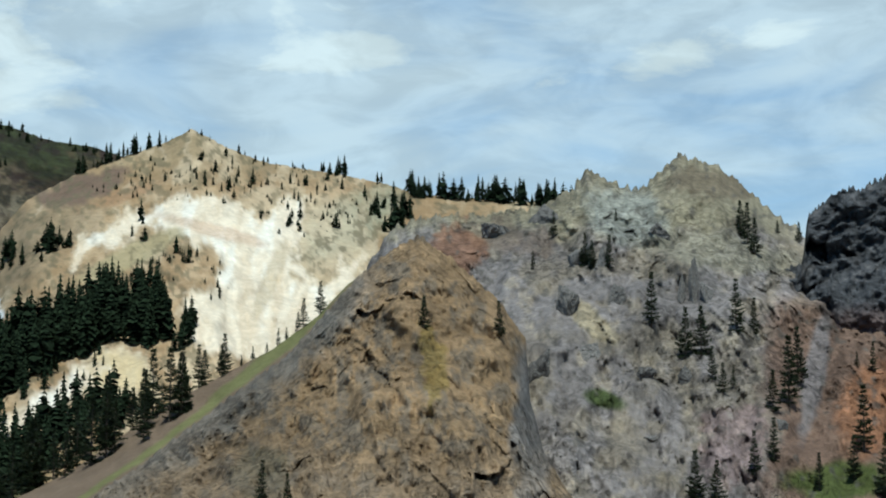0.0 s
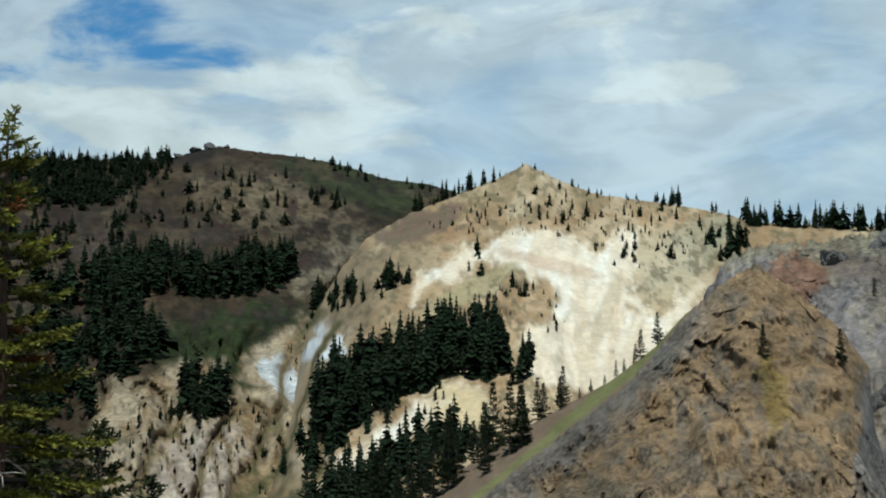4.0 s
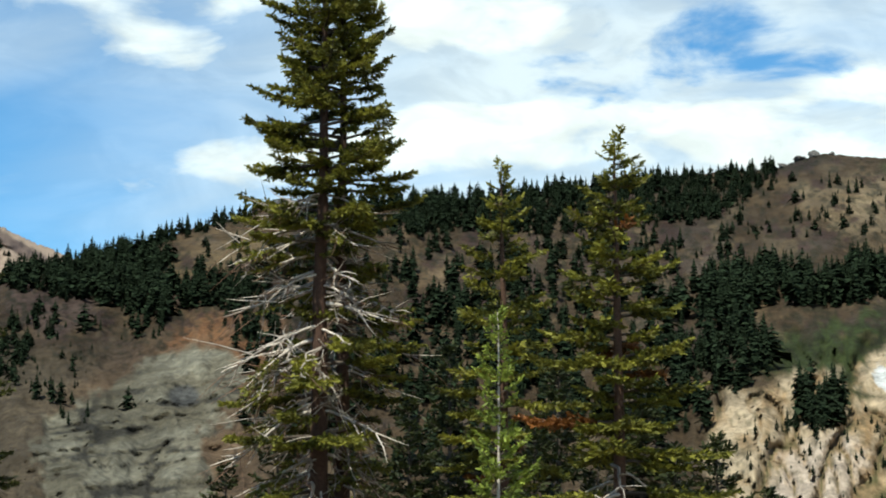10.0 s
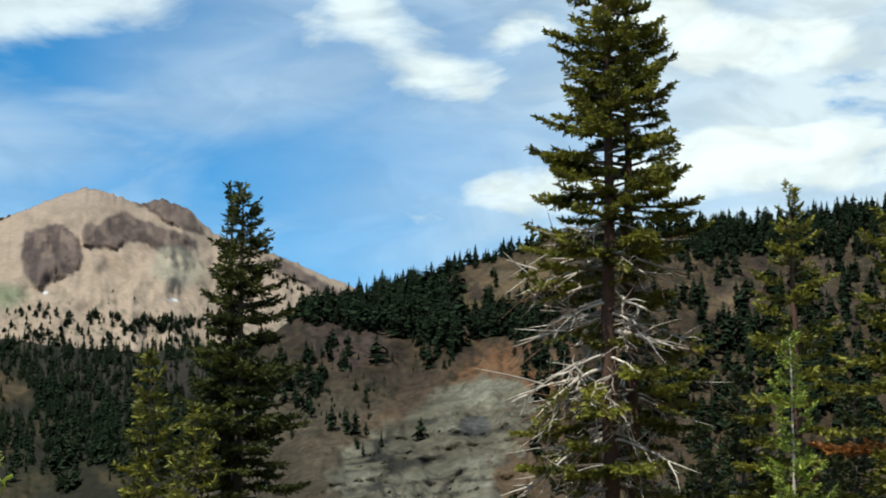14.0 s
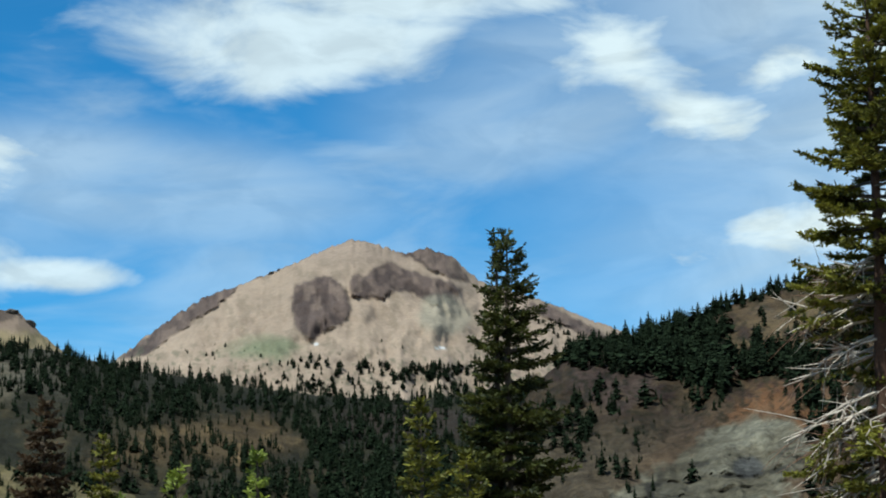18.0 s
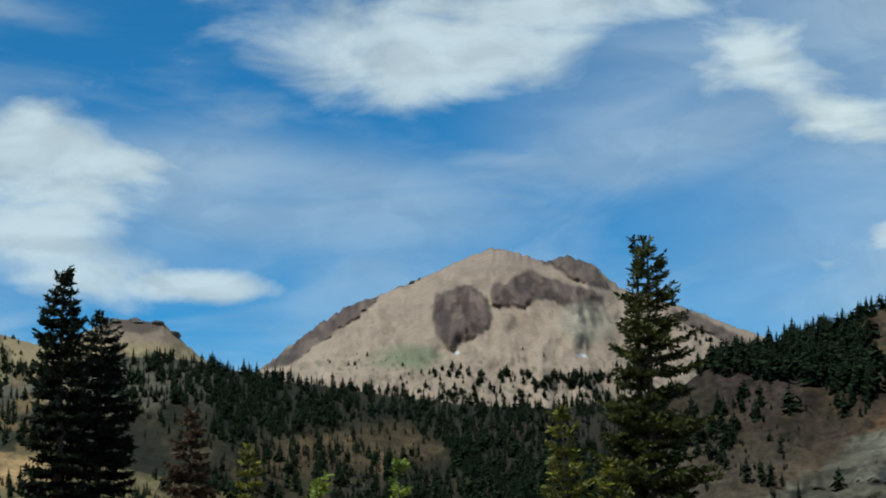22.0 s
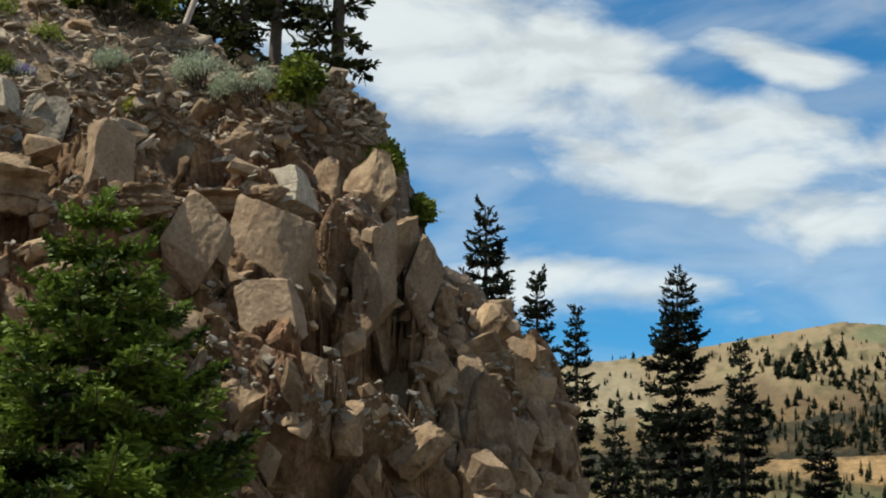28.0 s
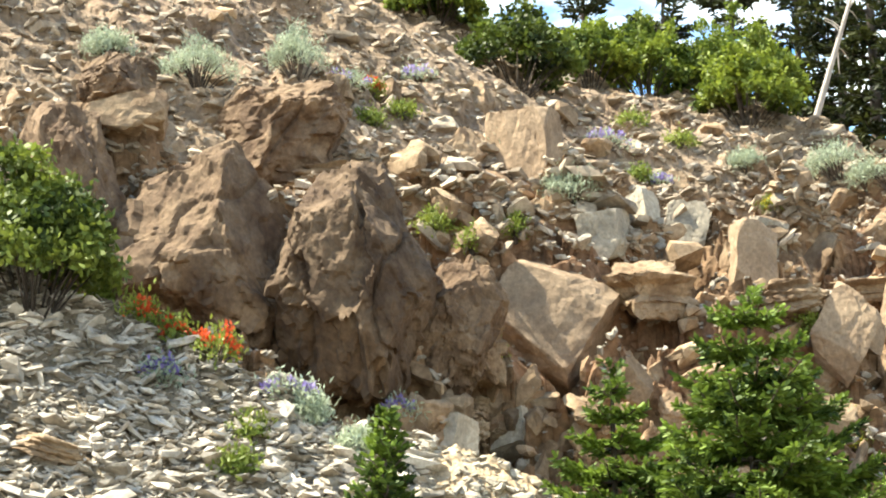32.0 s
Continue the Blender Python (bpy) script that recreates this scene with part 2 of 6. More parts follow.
# ---------------------------------------------------------------- meshes
def mesh_from(name, verts, faces, material, tint=None, smoothed=True):
    me = bpy.data.meshes.new(name)
    verts = np.asarray(verts, dtype=np.float32)
    if isinstance(faces, np.ndarray):
        k = faces.shape[1]
        me.vertices.add(len(verts))
        me.vertices.foreach_set("co", verts.ravel())
        me.loops.add(faces.size)
        me.loops.foreach_set("vertex_index", faces.ravel().astype(np.int32))
        me.polygons.add(len(faces))
        me.polygons.foreach_set("loop_start", np.arange(0, faces.size, k, dtype=np.int32))
        me.polygons.foreach_set("loop_total", np.full(len(faces), k, dtype=np.int32))
        me.update(calc_edges=True)
    else:
        me.from_pydata([tuple(v) for v in verts], [], faces)
        me.update()
    me.materials.append(material)
    me.polygons.foreach_set("use_smooth", np.full(len(me.polygons), smoothed, dtype=bool))
    if tint is not None:
        a = me.attributes.new("tint", "FLOAT_COLOR", "POINT")
        a.data.foreach_set("color", np.column_stack([tint, np.ones(len(tint))]).astype(np.float32).ravel())
    return me


def grid_faces(rows, cols):
    i = (np.arange(rows - 1)[:, None] * cols + np.arange(cols - 1)[None, :]).ravel()
    return np.column_stack([i, i + 1, i + cols + 1, i + cols])


def blocks(u, w, size, seed, tilt):
    """Broken rock: cells, each a tilted facet set in or out, by place along and up the face."""
    x, y = u / size, w / size
    xi, yi = np.floor(x).astype(np.int64), np.floor(y).astype(np.int64)
    best, out = np.full(x.shape, 1e9), np.zeros(x.shape)
    second = np.full(x.shape, 1e9)
    z = np.full(x.shape, seed, dtype=np.int64)
    for dx in (-1, 0, 1):
        for dy in (-1, 0, 1):
            i, j = xi + dx, yi + dy
            px, py = i + lattice(i, j, z), j + lattice(i, j, z + 1)
            d = (x - px) ** 2 * 0.8 + (y - py) ** 2 * 1.3
            h = lattice(i, j, z + 2) - 0.5 + tilt * ((x - px) * (lattice(i, j, z + 3) - 0.5) + (y - py) * (lattice(i, j, z + 4) - 0.6)) * 2
            closer = d < best
            second = np.where(closer, best, np.minimum(second, d))
            out = np.where(closer, h, out)
            best = np.where(closer, d, best)
    crack = np.clip(np.sqrt(second) - np.sqrt(best), 0, 0.14) / 0.14
    return out - 0.45 * (1 - crack)


class Slope:
    """A hillside seen from the road: headings along it, rows from its foot to its crest and down behind."""

    def __init__(self, span, step, rows, crest, near, far, foot, bulge, paint, material, name, label, category,
                 jag=0.0, gully=0.0, curve=1.0, seed=0.0, size=1.0, back=0.35, soften=1.0, crags=(), form=None):
        b = np.arange(span[0], span[1] + step / 2, step)
        ce = table(crest, b)
        nd = table(near, b) if isinstance(near, tuple) else np.full(len(b), float(near))
        fd = table(far, b) if isinstance(far, tuple) else np.full(len(b), float(far))
        fz = EYE.z + nd * np.tan(np.radians(table(foot, b) if isinstance(foot, tuple) else foot))
        # the crest's fine shape fades out below it
        teeth = fd * np.radians(jag) * fbm(b * 9 / size, b * 0 + seed, b * 0, 5, 0.7)
        sharp = ce
        k = np.arange(-int(3 * soften / step), int(3 * soften / step) + 1) * step
        w = np.exp(-(k / soften) ** 2)
        ce = np.convolve(np.pad(ce, len(k) // 2, mode="edge"), w / w.sum(), mode="valid")
        cz, extra = (EYE.z + fd * np.tan(np.radians(c)) for c in (ce, sharp))
        extra = extra - cz
        v = np.linspace(0, 1, rows)
        hind = np.array([0.01, 0.03, 0.08, 0.2, 0.5, 1.0])
        d = np.vstack([nd + (fd - nd) * t for t in v] + [fd * (1 + back * h) for h in hind])
        z = np.vstack([fz + (cz - fz) * t ** curve + extra * t ** 6 + teeth * t ** 24 for t in v] + [cz + extra + teeth * (1 - h) + (np.minimum(fz, 0) - cz - extra) * h for h in hind])
        bb = np.tile(b, (rows + len(hind), 1))
        fade = np.concatenate([np.minimum(1, 0.12 + 4.0 * (1 - v)) * np.minimum(1, v * 8 + 0.3), np.full(len(hind), 0.3)])[:, None]
        u = np.radians(bb) * fd.mean()  # metres along the slope
        s = fd.mean() * 0.02 * size
        lean = u + 0.45 * s * fbm(u / s / 9, z / s / 9, z * 0 + seed + 2, 2) * 14
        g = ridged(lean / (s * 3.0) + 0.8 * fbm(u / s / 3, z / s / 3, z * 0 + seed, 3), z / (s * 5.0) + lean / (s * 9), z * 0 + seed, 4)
        r = fbm(u / s, z / s, d / s * 0.3 + seed, 6, 0.55)
        big = fbm(u / s / 6, z / s / 6, z * 0 + seed + 4, 3)
        d2 = d - fade * (gully * g + bulge * r + bulge * 1.5 * big)
        # broken rock: cells of a size, set in and out by a depth, where the slope is rocky
        rocky = smooth(-0.25, 0.15, fbm(u / s / 2.2, z / s / 2.2, z * 0 + seed + 9, 4))
        cells = 0.0
        for q, (cell, depth) in enumerate(crags):
            warp = cell * 0.5 * fbm(u / cell / 1.6, z / cell / 1.6, z * 0 + seed, 3)
            one = blocks(u + warp, z * 0.8 + warp - 0.3 * u, cell, 31 + 5 * q + int(seed), 1.4)
            d2 = d2 - fade * rocky * depth * one
            cells = cells + one / len(crags)
        if form:
            d2 = d2 - form(bb, np.degrees(np.arctan2(z - EYE.z, d)))
        a = np.radians(bb)
        z2 = z * (d2 / d) ** 0.0 + fade * bulge * 0.25 * r
        # hold the line of sight, so that relief leans in and out and not up and down
        z2 = EYE.z + (z2 - EYE.z) * d2 / d
        self.rise = np.degrees(np.arctan2(z2 - EYE.z, d2))
        self.b, self.rows, self.pts = b, rows, np.stack([-np.sin(a) * d2, np.cos(a) * d2, z2], -1)
        # most paints lighten ribs and darken gullies by g: relief shade in colour
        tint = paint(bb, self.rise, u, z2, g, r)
        # tint follows the cells: darker where set back and along their cracks
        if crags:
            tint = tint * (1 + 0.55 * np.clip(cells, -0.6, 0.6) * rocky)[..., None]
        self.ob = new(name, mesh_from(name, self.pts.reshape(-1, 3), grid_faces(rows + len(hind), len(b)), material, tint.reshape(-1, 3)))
        tagged(self.ob, label, category, kind="structure")
        top = np.maximum.accumulate(self.rise[:rows], axis=0)
        self.top = top

    def at(self, heading, rise):
        """The point of the slope on a line of sight; above the crest, the crest."""
        c = int(np.clip(np.searchsorted(self.b, heading), 1, len(self.b) - 1))
        r = int(np.clip(np.searchsorted(self.top[:, c], rise), 0, self.rows - 1))
        return Vector(self.pts[r, c])


def rgb(*c):
    return np.array(c, dtype=float)


def blob(b, e, cb, ce, rb, re, turn=0.0, rag=0.35, seed=0.0, edge=0.25):
    """A ragged patch about a heading and a rise, 1 inside and 0 outside."""
    t = radians(turn)
    x, y = b - cb, e - ce
    x, y = x * math.cos(t) + y * math.sin(t), -x * math.sin(t) + y * math.cos(t)
    q = np.sqrt((x / rb) ** 2 + (y / re) ** 2)
    q = q + rag * fbm(b * 1.7 + seed, e * 1.7, b * 0 + seed, 5, 0.6) + 0.4 * rag * fbm(b * 6 + seed, e * 6, b * 0 + seed, 4, 0.6)
    return smooth(1 + edge, 1 - edge, q)


def area(b, e, corners, edge=0.12, rag=0.2, seed=0.0):
    """A patch with a ragged outline through corners of heading and rise, 1 inside and 0 outside."""
    x = b + rag * (fbm(b * 1.6 + seed, e * 1.6, b * 0 + seed, 4, 0.6) + 0.5 * fbm(b * 6, e * 6 + seed, b * 0 + seed, 3, 0.6))
    y = e + 0.7 * rag * (fbm(b * 1.6, e * 1.6 + seed, b * 0 + seed + 40, 4, 0.6) + 0.5 * fbm(b * 6 + seed, e * 6, b * 0 + seed + 40, 3, 0.6))
    near, inside = np.full(b.shape, 1e9), np.zeros(b.shape, dtype=bool)
    for (x0, y0), (x1, y1) in zip(corners, corners[1:] + corners[:1]):
        dx, dy = x1 - x0, y1 - y0
        t = np.clip(((x - x0) * dx + (y - y0) * dy) / (dx * dx + dy * dy + 1e-9), 0, 1)
        near = np.minimum(near, np.hypot(x - x0 - t * dx, y - y0 - t * dy))
        if dy:
            inside ^= ((y0 > y) != (y1 > y)) & (x < x0 + dx * (y - y0) / dy)
    return smooth(-edge, edge, np.where(inside, near, -near))


def lay(col, mask, colour, amount=1.0):
    m = (mask * amount)[..., None]
    return col * (1 - m) + colour * m


def base(shape, colour):
    return np.ones((*shape, 3)) * colour


# ---------------------------------------------------------------- the land
def ground_sheet():
    r = np.concatenate([[0.0], np.geomspace(2, 4950, 60)])
    a = np.linspace(0, 2 * math.pi, 97)
    rr, aa = np.meshgrid(r, a, indexing="ij")
    z = 0.15 * fbm(rr * np.cos(aa) / 9, rr * np.sin(aa) / 9, rr * 0, 3) * smooth(3, 12, rr) - smooth(16, 60, rr) * 3.0
    pts = np.stack([rr * np.cos(aa), rr * np.sin(aa), z], -1).reshape(-1, 3)
    n = fbm(pts[:, 0] / 6, pts[:, 1] / 6, pts[:, 2] * 0, 4)
    tint = rgb(0.17, 0.14, 0.10) * (1 + 0.4 * n[:, None])
    ob = new("ground", mesh_from("ground", pts, grid_faces(len(r), len(a)), DIRT, tint))
    return tagged(ob, "dry brown stony valley floor below the hills", "ground", kind="structure")


ground_sheet()


# outlines of clay, rock, meadow and wood on the slopes: heading, rise
CREAM = ((10.6, 6.6), (10.3, 7.1), (9.1, 7.9), (7.4, 8.6), (6.3, 8.5), (5.2, 7.7), (4.7, 8.5), (3.9, 8.6), (4.1, 7.7), (4.4, 7.1), (4.1, 6.4), (3.6, 5.9), (2.5, 6.8), (2.4, 6.3), (3.6, 5.1), (5.0, 4.0), (6.1, 4.0), (7.2, 4.5), (7.5, 5.4), (6.5, 6.0), (6.3, 6.8), (7.6, 7.5), (8.6, 7.6), (9.5, 7.0))
STRIP = ((13.3, 1.6), (11.9, 2.6), (10.9, 3.1), (9.9, 4.2), (8.5, 3.9), (8.2, 2.8), (9.6, 3.0), (10.6, 2.6), (11.7, 2.0), (12.8, 1.2))
SAGE = ((4.1, 7.9), (3.2, 8.4), (1.5, 8.9), (1.1, 8.4), (2.4, 7.1), (3.3, 6.7), (4.1, 6.9))
CRAG_W = ((11.7, 8.3), (10.9, 8.9), (9.7, 9.3), (9.1, 9.2), (9.6, 8.6), (10.5, 8.2), (11.5, 8.1))
FLANK = ((13.4, 6.2), (12.3, 8.0), (11.2, 8.2), (9.7, 8.2), (10.3, 7.2), (11.8, 6.0), (12.6, 5.1))
WOOD_W = ((13.5, 2.6), (13.3, 3.5), (12.6, 4.2), (11.1, 4.7), (9.7, 5.4), (8.3, 5.3), (7.8, 4.5), (8.3, 4.1), (9.7, 4.2), (10.5, 3.7), (11.8, 3.0), (12.6, 2.6))
WOOD_L = ((13.5, 0.0), (13.2, 1.0), (11.5, 1.9), (9.8, 2.5), (8.5, 2.9), (8.1, 2.5), (9.5, 1.5), (11.0, 0.5), (12.0, -0.5))
WOOD_F = ((13.3, 6.3), (12.7, 6.7), (11.9, 6.8), (10.9, 7.2), (10.5, 7.0), (11.1, 6.6), (12.1, 6.3), (13.1, 6.0))
MEADOW = ((17.8, 5.7), (16.5, 6.0), (15.2, 6.3), (14.2, 6.5), (13.5, 6.3), (13.7, 5.8), (14.8, 5.4), (15.3, 4.7), (14.9, 3.9), (15.2, 3.8), (15.8, 4.6), (16.8, 4.9), (17.8, 4.6), (18.4, 4.7), (18.3, 5.4))
GREEN_TOP = ((14.7, 10.5), (13.5, 10.7), (11.9, 10.4), (10.2, 10.0), (9.6, 9.6), (10.9, 9.0), (11.7, 8.8), (12.1, 9.3), (13.0, 9.5), (14.0, 9.9))
TAN_TOP = ((16.8, 9.8), (15.8, 10.1), (14.7, 10.1), (13.0, 9.4), (12.1, 9.1), (11.9, 8.3), (12.6, 7.5), (13.5, 7.3), (13.9, 8.2), (15.2, 8.3), (16.2, 8.8))
RAVINE = ((14.0, 7.2), (13.2, 8.0), (11.9, 8.5), (11.2, 8.3), (12.2, 7.5), (13.1, 7.0), (13.6, 6.4), (14.0, 6.5))
BADLAND = ((19.6, 3.8), (18.9, 4.2), (17.8, 4.4), (17.0, 5.2), (15.8, 5.1), (14.8, 5.4), (13.9, 6.0), (13.2, 6.3), (12.0, 5.9), (11.5, 3.0), (11.5, 0.0), (19.0, 0.0), (19.7, 2.2))
PINK = ((18.1, 1.2), (17.9, 2.3), (17.0, 2.7), (15.8, 2.8), (14.7, 2.3), (14.4, 1.5), (14.9, 0.6), (17.8, 0.6))
ICE_A = ((13.6, 6.0), (13.1, 6.0), (12.5, 5.5), (12.7, 5.0), (13.2, 4.6), (13.5, 4.9), (13.4, 5.5))
ICE_B = ((15.0, 4.9), (14.4, 4.8), (13.8, 4.3), (13.5, 3.9), (13.9, 3.7), (14.4, 3.8), (14.8, 4.3))
WOOD_A = ((19.6, 6.9), (18.1, 7.5), (16.5, 7.0), (15.2, 7.5), (14.0, 7.5), (13.9, 7.1), (14.7, 6.6), (16.2, 6.4), (17.8, 6.5), (19.1, 6.0), (19.7, 6.3))
WOOD_B = ((17.5, 3.5), (17.0, 4.1), (15.8, 3.9), (15.7, 3.2), (16.6, 2.9), (17.2, 3.0))
WOOD_C = ((20.4, 4.7), (19.1, 6.0), (17.8, 5.9), (17.6, 4.7), (18.6, 4.2), (19.7, 3.8), (20.5, 3.8))
WOOD_D = ((40.2, 7.1), (38.0, 7.6), (36.0, 8.1), (35.0, 7.9), (35.2, 5.9), (36.0, 6.3), (37.3, 6.6), (39.1, 6.9))
WOOD_E = ((35.0, 7.2), (33.7, 7.2), (32.6, 7.3), (32.8, 6.6), (34.1, 6.5), (35.0, 6.6))
WOOD_N = ((31.5, 9.3), (26.0, 9.6), (22.5, 9.9), (19.0, 10.2), (17.6, 10.2), (18.4, 9.6), (20.0, 9.0), (24.0, 8.6), (28.0, 8.7), (31.5, 8.6))
TANBAND = ((35.2, 7.8), (34.4, 8.2), (32.9, 8.7), (31.8, 8.9), (32.1, 7.5), (33.7, 7.3), (35.0, 7.2))
STRATA = ((38.7, 0.8), (38.6, 3.2), (37.3, 3.9), (36.0, 4.7), (34.4, 5.8), (32.8, 5.2), (32.8, 4.4), (33.9, 3.1), (34.0, 0.8))
RUST = ((35.4, 5.3), (34.4, 6.2), (32.9, 6.4), (32.2, 5.7), (32.4, 4.7), (33.4, 5.5))
CRAG_A = ((47.5, 9.4), (46.9, 9.6), (46.5, 9.6), (46.1, 9.2), (45.9, 8.7), (46.2, 8.2), (46.7, 8.1), (47.0, 7.8), (47.5, 8.2), (47.7, 8.8))
CRAG_B = ((45.8, 9.6), (45.2, 9.8), (44.7, 10.0), (44.2, 9.8), (43.5, 9.6), (42.7, 9.3), (42.8, 8.9), (43.5, 8.8), (44.1, 9.2), (44.6, 9.2), (45.0, 8.9), (45.5, 9.0), (45.8, 9.2))
CRAG_C = ((44.5, 10.3), (43.6, 10.6), (42.8, 10.0), (42.5, 9.5), (43.2, 9.6), (43.8, 10.0))
CRAG_D = ((52.6, 7.2), (51.3, 8.3), (50.4, 9.1), (49.2, 9.5), (49.4, 9.0), (50.1, 8.6), (50.9, 8.0), (51.7, 7.4))
GREEN_P = ((49.2, 7.4), (48.4, 7.8), (47.6, 7.8), (47.2, 7.5), (48.0, 7.2))
FOREST_M = ((53.9, 7.2), (51.5, 7.0), (49.1, 6.6), (47.2, 6.2), (45.0, 6.1), (40.5, 6.6), (40.5, 2.6), (44.8, 2.6), (46.2, 3.8), (47.4, 5.0), (48.6, 5.9), (51.5, 5.3), (53.8, 5.1))
BRUSH = ((53.2, 4.8), (52.0, 5.3), (49.8, 5.8), (47.7, 5.7), (47.5, 4.8), (48.6, 4.2), (51.0, 4.3), (52.9, 4.0))


BAD_W = ((17.0, 7.0), (13.4, 6.6), (12.5, 5.7), (12.9, 4.4), (13.3, 3.0), (12.9, 2.3), (12.0, 1.3), (11.0, 0.0), (17.0, -2.0))


def rills(b, e):
    """How near a rain-cut gully is in the clay badlands: 0 in its bed, 1 on the rib between."""
    w = 0.5 * fbm(b * 0.9, e * 0.9, b * 0 + 72, 3)
    first = np.abs(value_noise(b * 0.85 + 0.30 * e + w, e * 0.16 + 0.1 * b, b * 0 + 71))
    second = np.abs(value_noise(b * 1.7 - 0.55 * e + 1.2 * w, e * 0.45 + 0.2 * b, b * 0 + 75))
    return np.minimum(smooth(0.0, 0.30, first), 0.25 + smooth(0.0, 0.26, second)), smooth(0.10, 0.02, first) + 0.7 * smooth(0.07, 0.01, second)


def clay_colour(b, e):
    n = fbm(b * 1.5, e * 1.5, b * 0 + 81, 5, 0.6)
    rib, bed = rills(b, e)
    c = base(b.shape, rgb(0.30, 0.205, 0.115))
    c = lay(c, smooth(-0.2, 0.3, n), rgb(0.36, 0.265, 0.16), 0.8)
    c = lay(c, smooth(0.35, 0.95, rib) * smooth(-0.25, 0.2, n + 0.25), rgb(0.46, 0.365, 0.25), 0.85)
    c = lay(c, area(b, e, PINK, 0.25, 0.5, 4) * smooth(0.3, 0.8, rib), rgb(0.52, 0.42, 0.34), 0.85)
    c = lay(c, smooth(0.25, 0.5, fbm(b * 2.1, e * 2.1, b * 0 + 83, 4, 0.6)), rgb(0.30, 0.19, 0.09), 0.6)
    c = lay(c, np.clip(bed, 0, 1) * smooth(-0.5, 0.0, n), rgb(0.075, 0.078, 0.032), 0.9)
    c = lay(c, smooth(0.16, 0.36, fbm(b * 6, e * 6, b * 0 + 85, 4, 0.6)), rgb(0.11, 0.095, 0.055), 0.6)
    return c


def paint_white(b, e, u, z, g, r):
    n = fbm(b * 2.2, e * 2.2, b * 0 + 3, 5, 0.6)
    c = base(b.shape, rgb(0.34, 0.225, 0.122))
    c = lay(c, smooth(-0.1, 0.4, n), rgb(0.46, 0.325, 0.195))
    c = lay(c, smooth(8.7, 9.8, e + 0.5 * n), rgb(0.34, 0.255, 0.15), 0.85)
    c = lay(c, area(b, e, FLANK, 0.3, 0.4, 9), rgb(0.27, 0.20, 0.125), 0.85)
    c = lay(c, area(b, e, SAGE, 0.3, 0.4, 2), rgb(0.36, 0.345, 0.24), 0.85)
    # rain-washed streaks down the slope
    fall = fbm(b * 3.2 + 0.9 * n + 0.35 * e, e * 0.6, b * 0 + 61, 5, 0.55)
    c = lay(c, smooth(0.05, 0.4, fall), rgb(0.36, 0.265, 0.16), 0.55)
    pale = smooth(0.0, 0.35, fbm(b * 1.5 + 0.4 * e, e * 1.3, b * 0 + 64, 5, 0.6))
    c = lay(c, pale * smooth(10.6, 8.6, b), rgb(0.58, 0.45, 0.30), 0.75)
    c = lay(c, blob(b, e, 3.4, 7.2, 1.5, 1.3, 25, seed=23), rgb(0.60, 0.49, 0.34), 0.6)
    halo = area(b, e, CREAM, 0.7, 0.6, 12)
    c = lay(c, halo, rgb(0.55, 0.41, 0.255), 0.7)
    white = np.maximum(smooth(0.2, 0.75, area(b, e, CREAM, 0.42, 0.45, 11) + 0.55 * fall), area(b, e, STRIP, 0.2, 0.4, 16))
    c = lay(c, white, rgb(0.85, 0.72, 0.56), 0.95)
    c = lay(c, white * smooth(0.05, 0.45, fall), rgb(0.68, 0.53, 0.37), 0.6)
    c = lay(c, white * smooth(-0.05, -0.35, fall), rgb(0.92, 0.86, 0.76), 0.7)
    c = lay(c, white * blob(b, e, 6.6, 7.55, 1.5, 0.2, 14, seed=19), rgb(0.60, 0.42, 0.30), 0.6)
    c = lay(c, white * blob(b, e, 5.0, 6.1, 0.22, 1.2, 22, seed=20), rgb(0.55, 0.44, 0.30), 0.6)
    c = lay(c, area(b, e, STRIP, 0.2, 0.3, 16) * smooth(10.4, 9.6, b + n), rgb(0.62, 0.46, 0.24), 0.8)
    c = lay(c, blob(b, e, 9.0, 6.75, 1.5, 0.3, -28, seed=21), rgb(0.40, 0.33, 0.19), 0.8)
    c = lay(c, area(b, e, CRAG_W, 0.1, 0.3, 5), rgb(0.17, 0.115, 0.085), 0.9)
    c = lay(c, blob(b, e, 9.2, 8.5, 1.1, 0.22, -20, rag=0.7, seed=6), rgb(0.34, 0.20, 0.11), 0.7)
    brush = smooth(0.06, 0.26, fbm(b * 5.5, e * 6.5, b * 0 + 63, 4, 0.6))
    c = lay(c, brush * (1 - white) * (1 - 0.7 * halo), rgb(0.15, 0.125, 0.075), 0.7)
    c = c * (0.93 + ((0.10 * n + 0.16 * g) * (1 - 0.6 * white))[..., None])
    c = lay(c, area(b, e, BAD_W, 0.3, 0.5, 51), clay_colour(b, e), 1.0)
    return lay(c, area(b, e, ICE_A, 0.06, 0.45, 6) * smooth(0.1, 0.5, rills(b, e)[0]), rgb(0.72, 0.73, 0.74), 0.9)


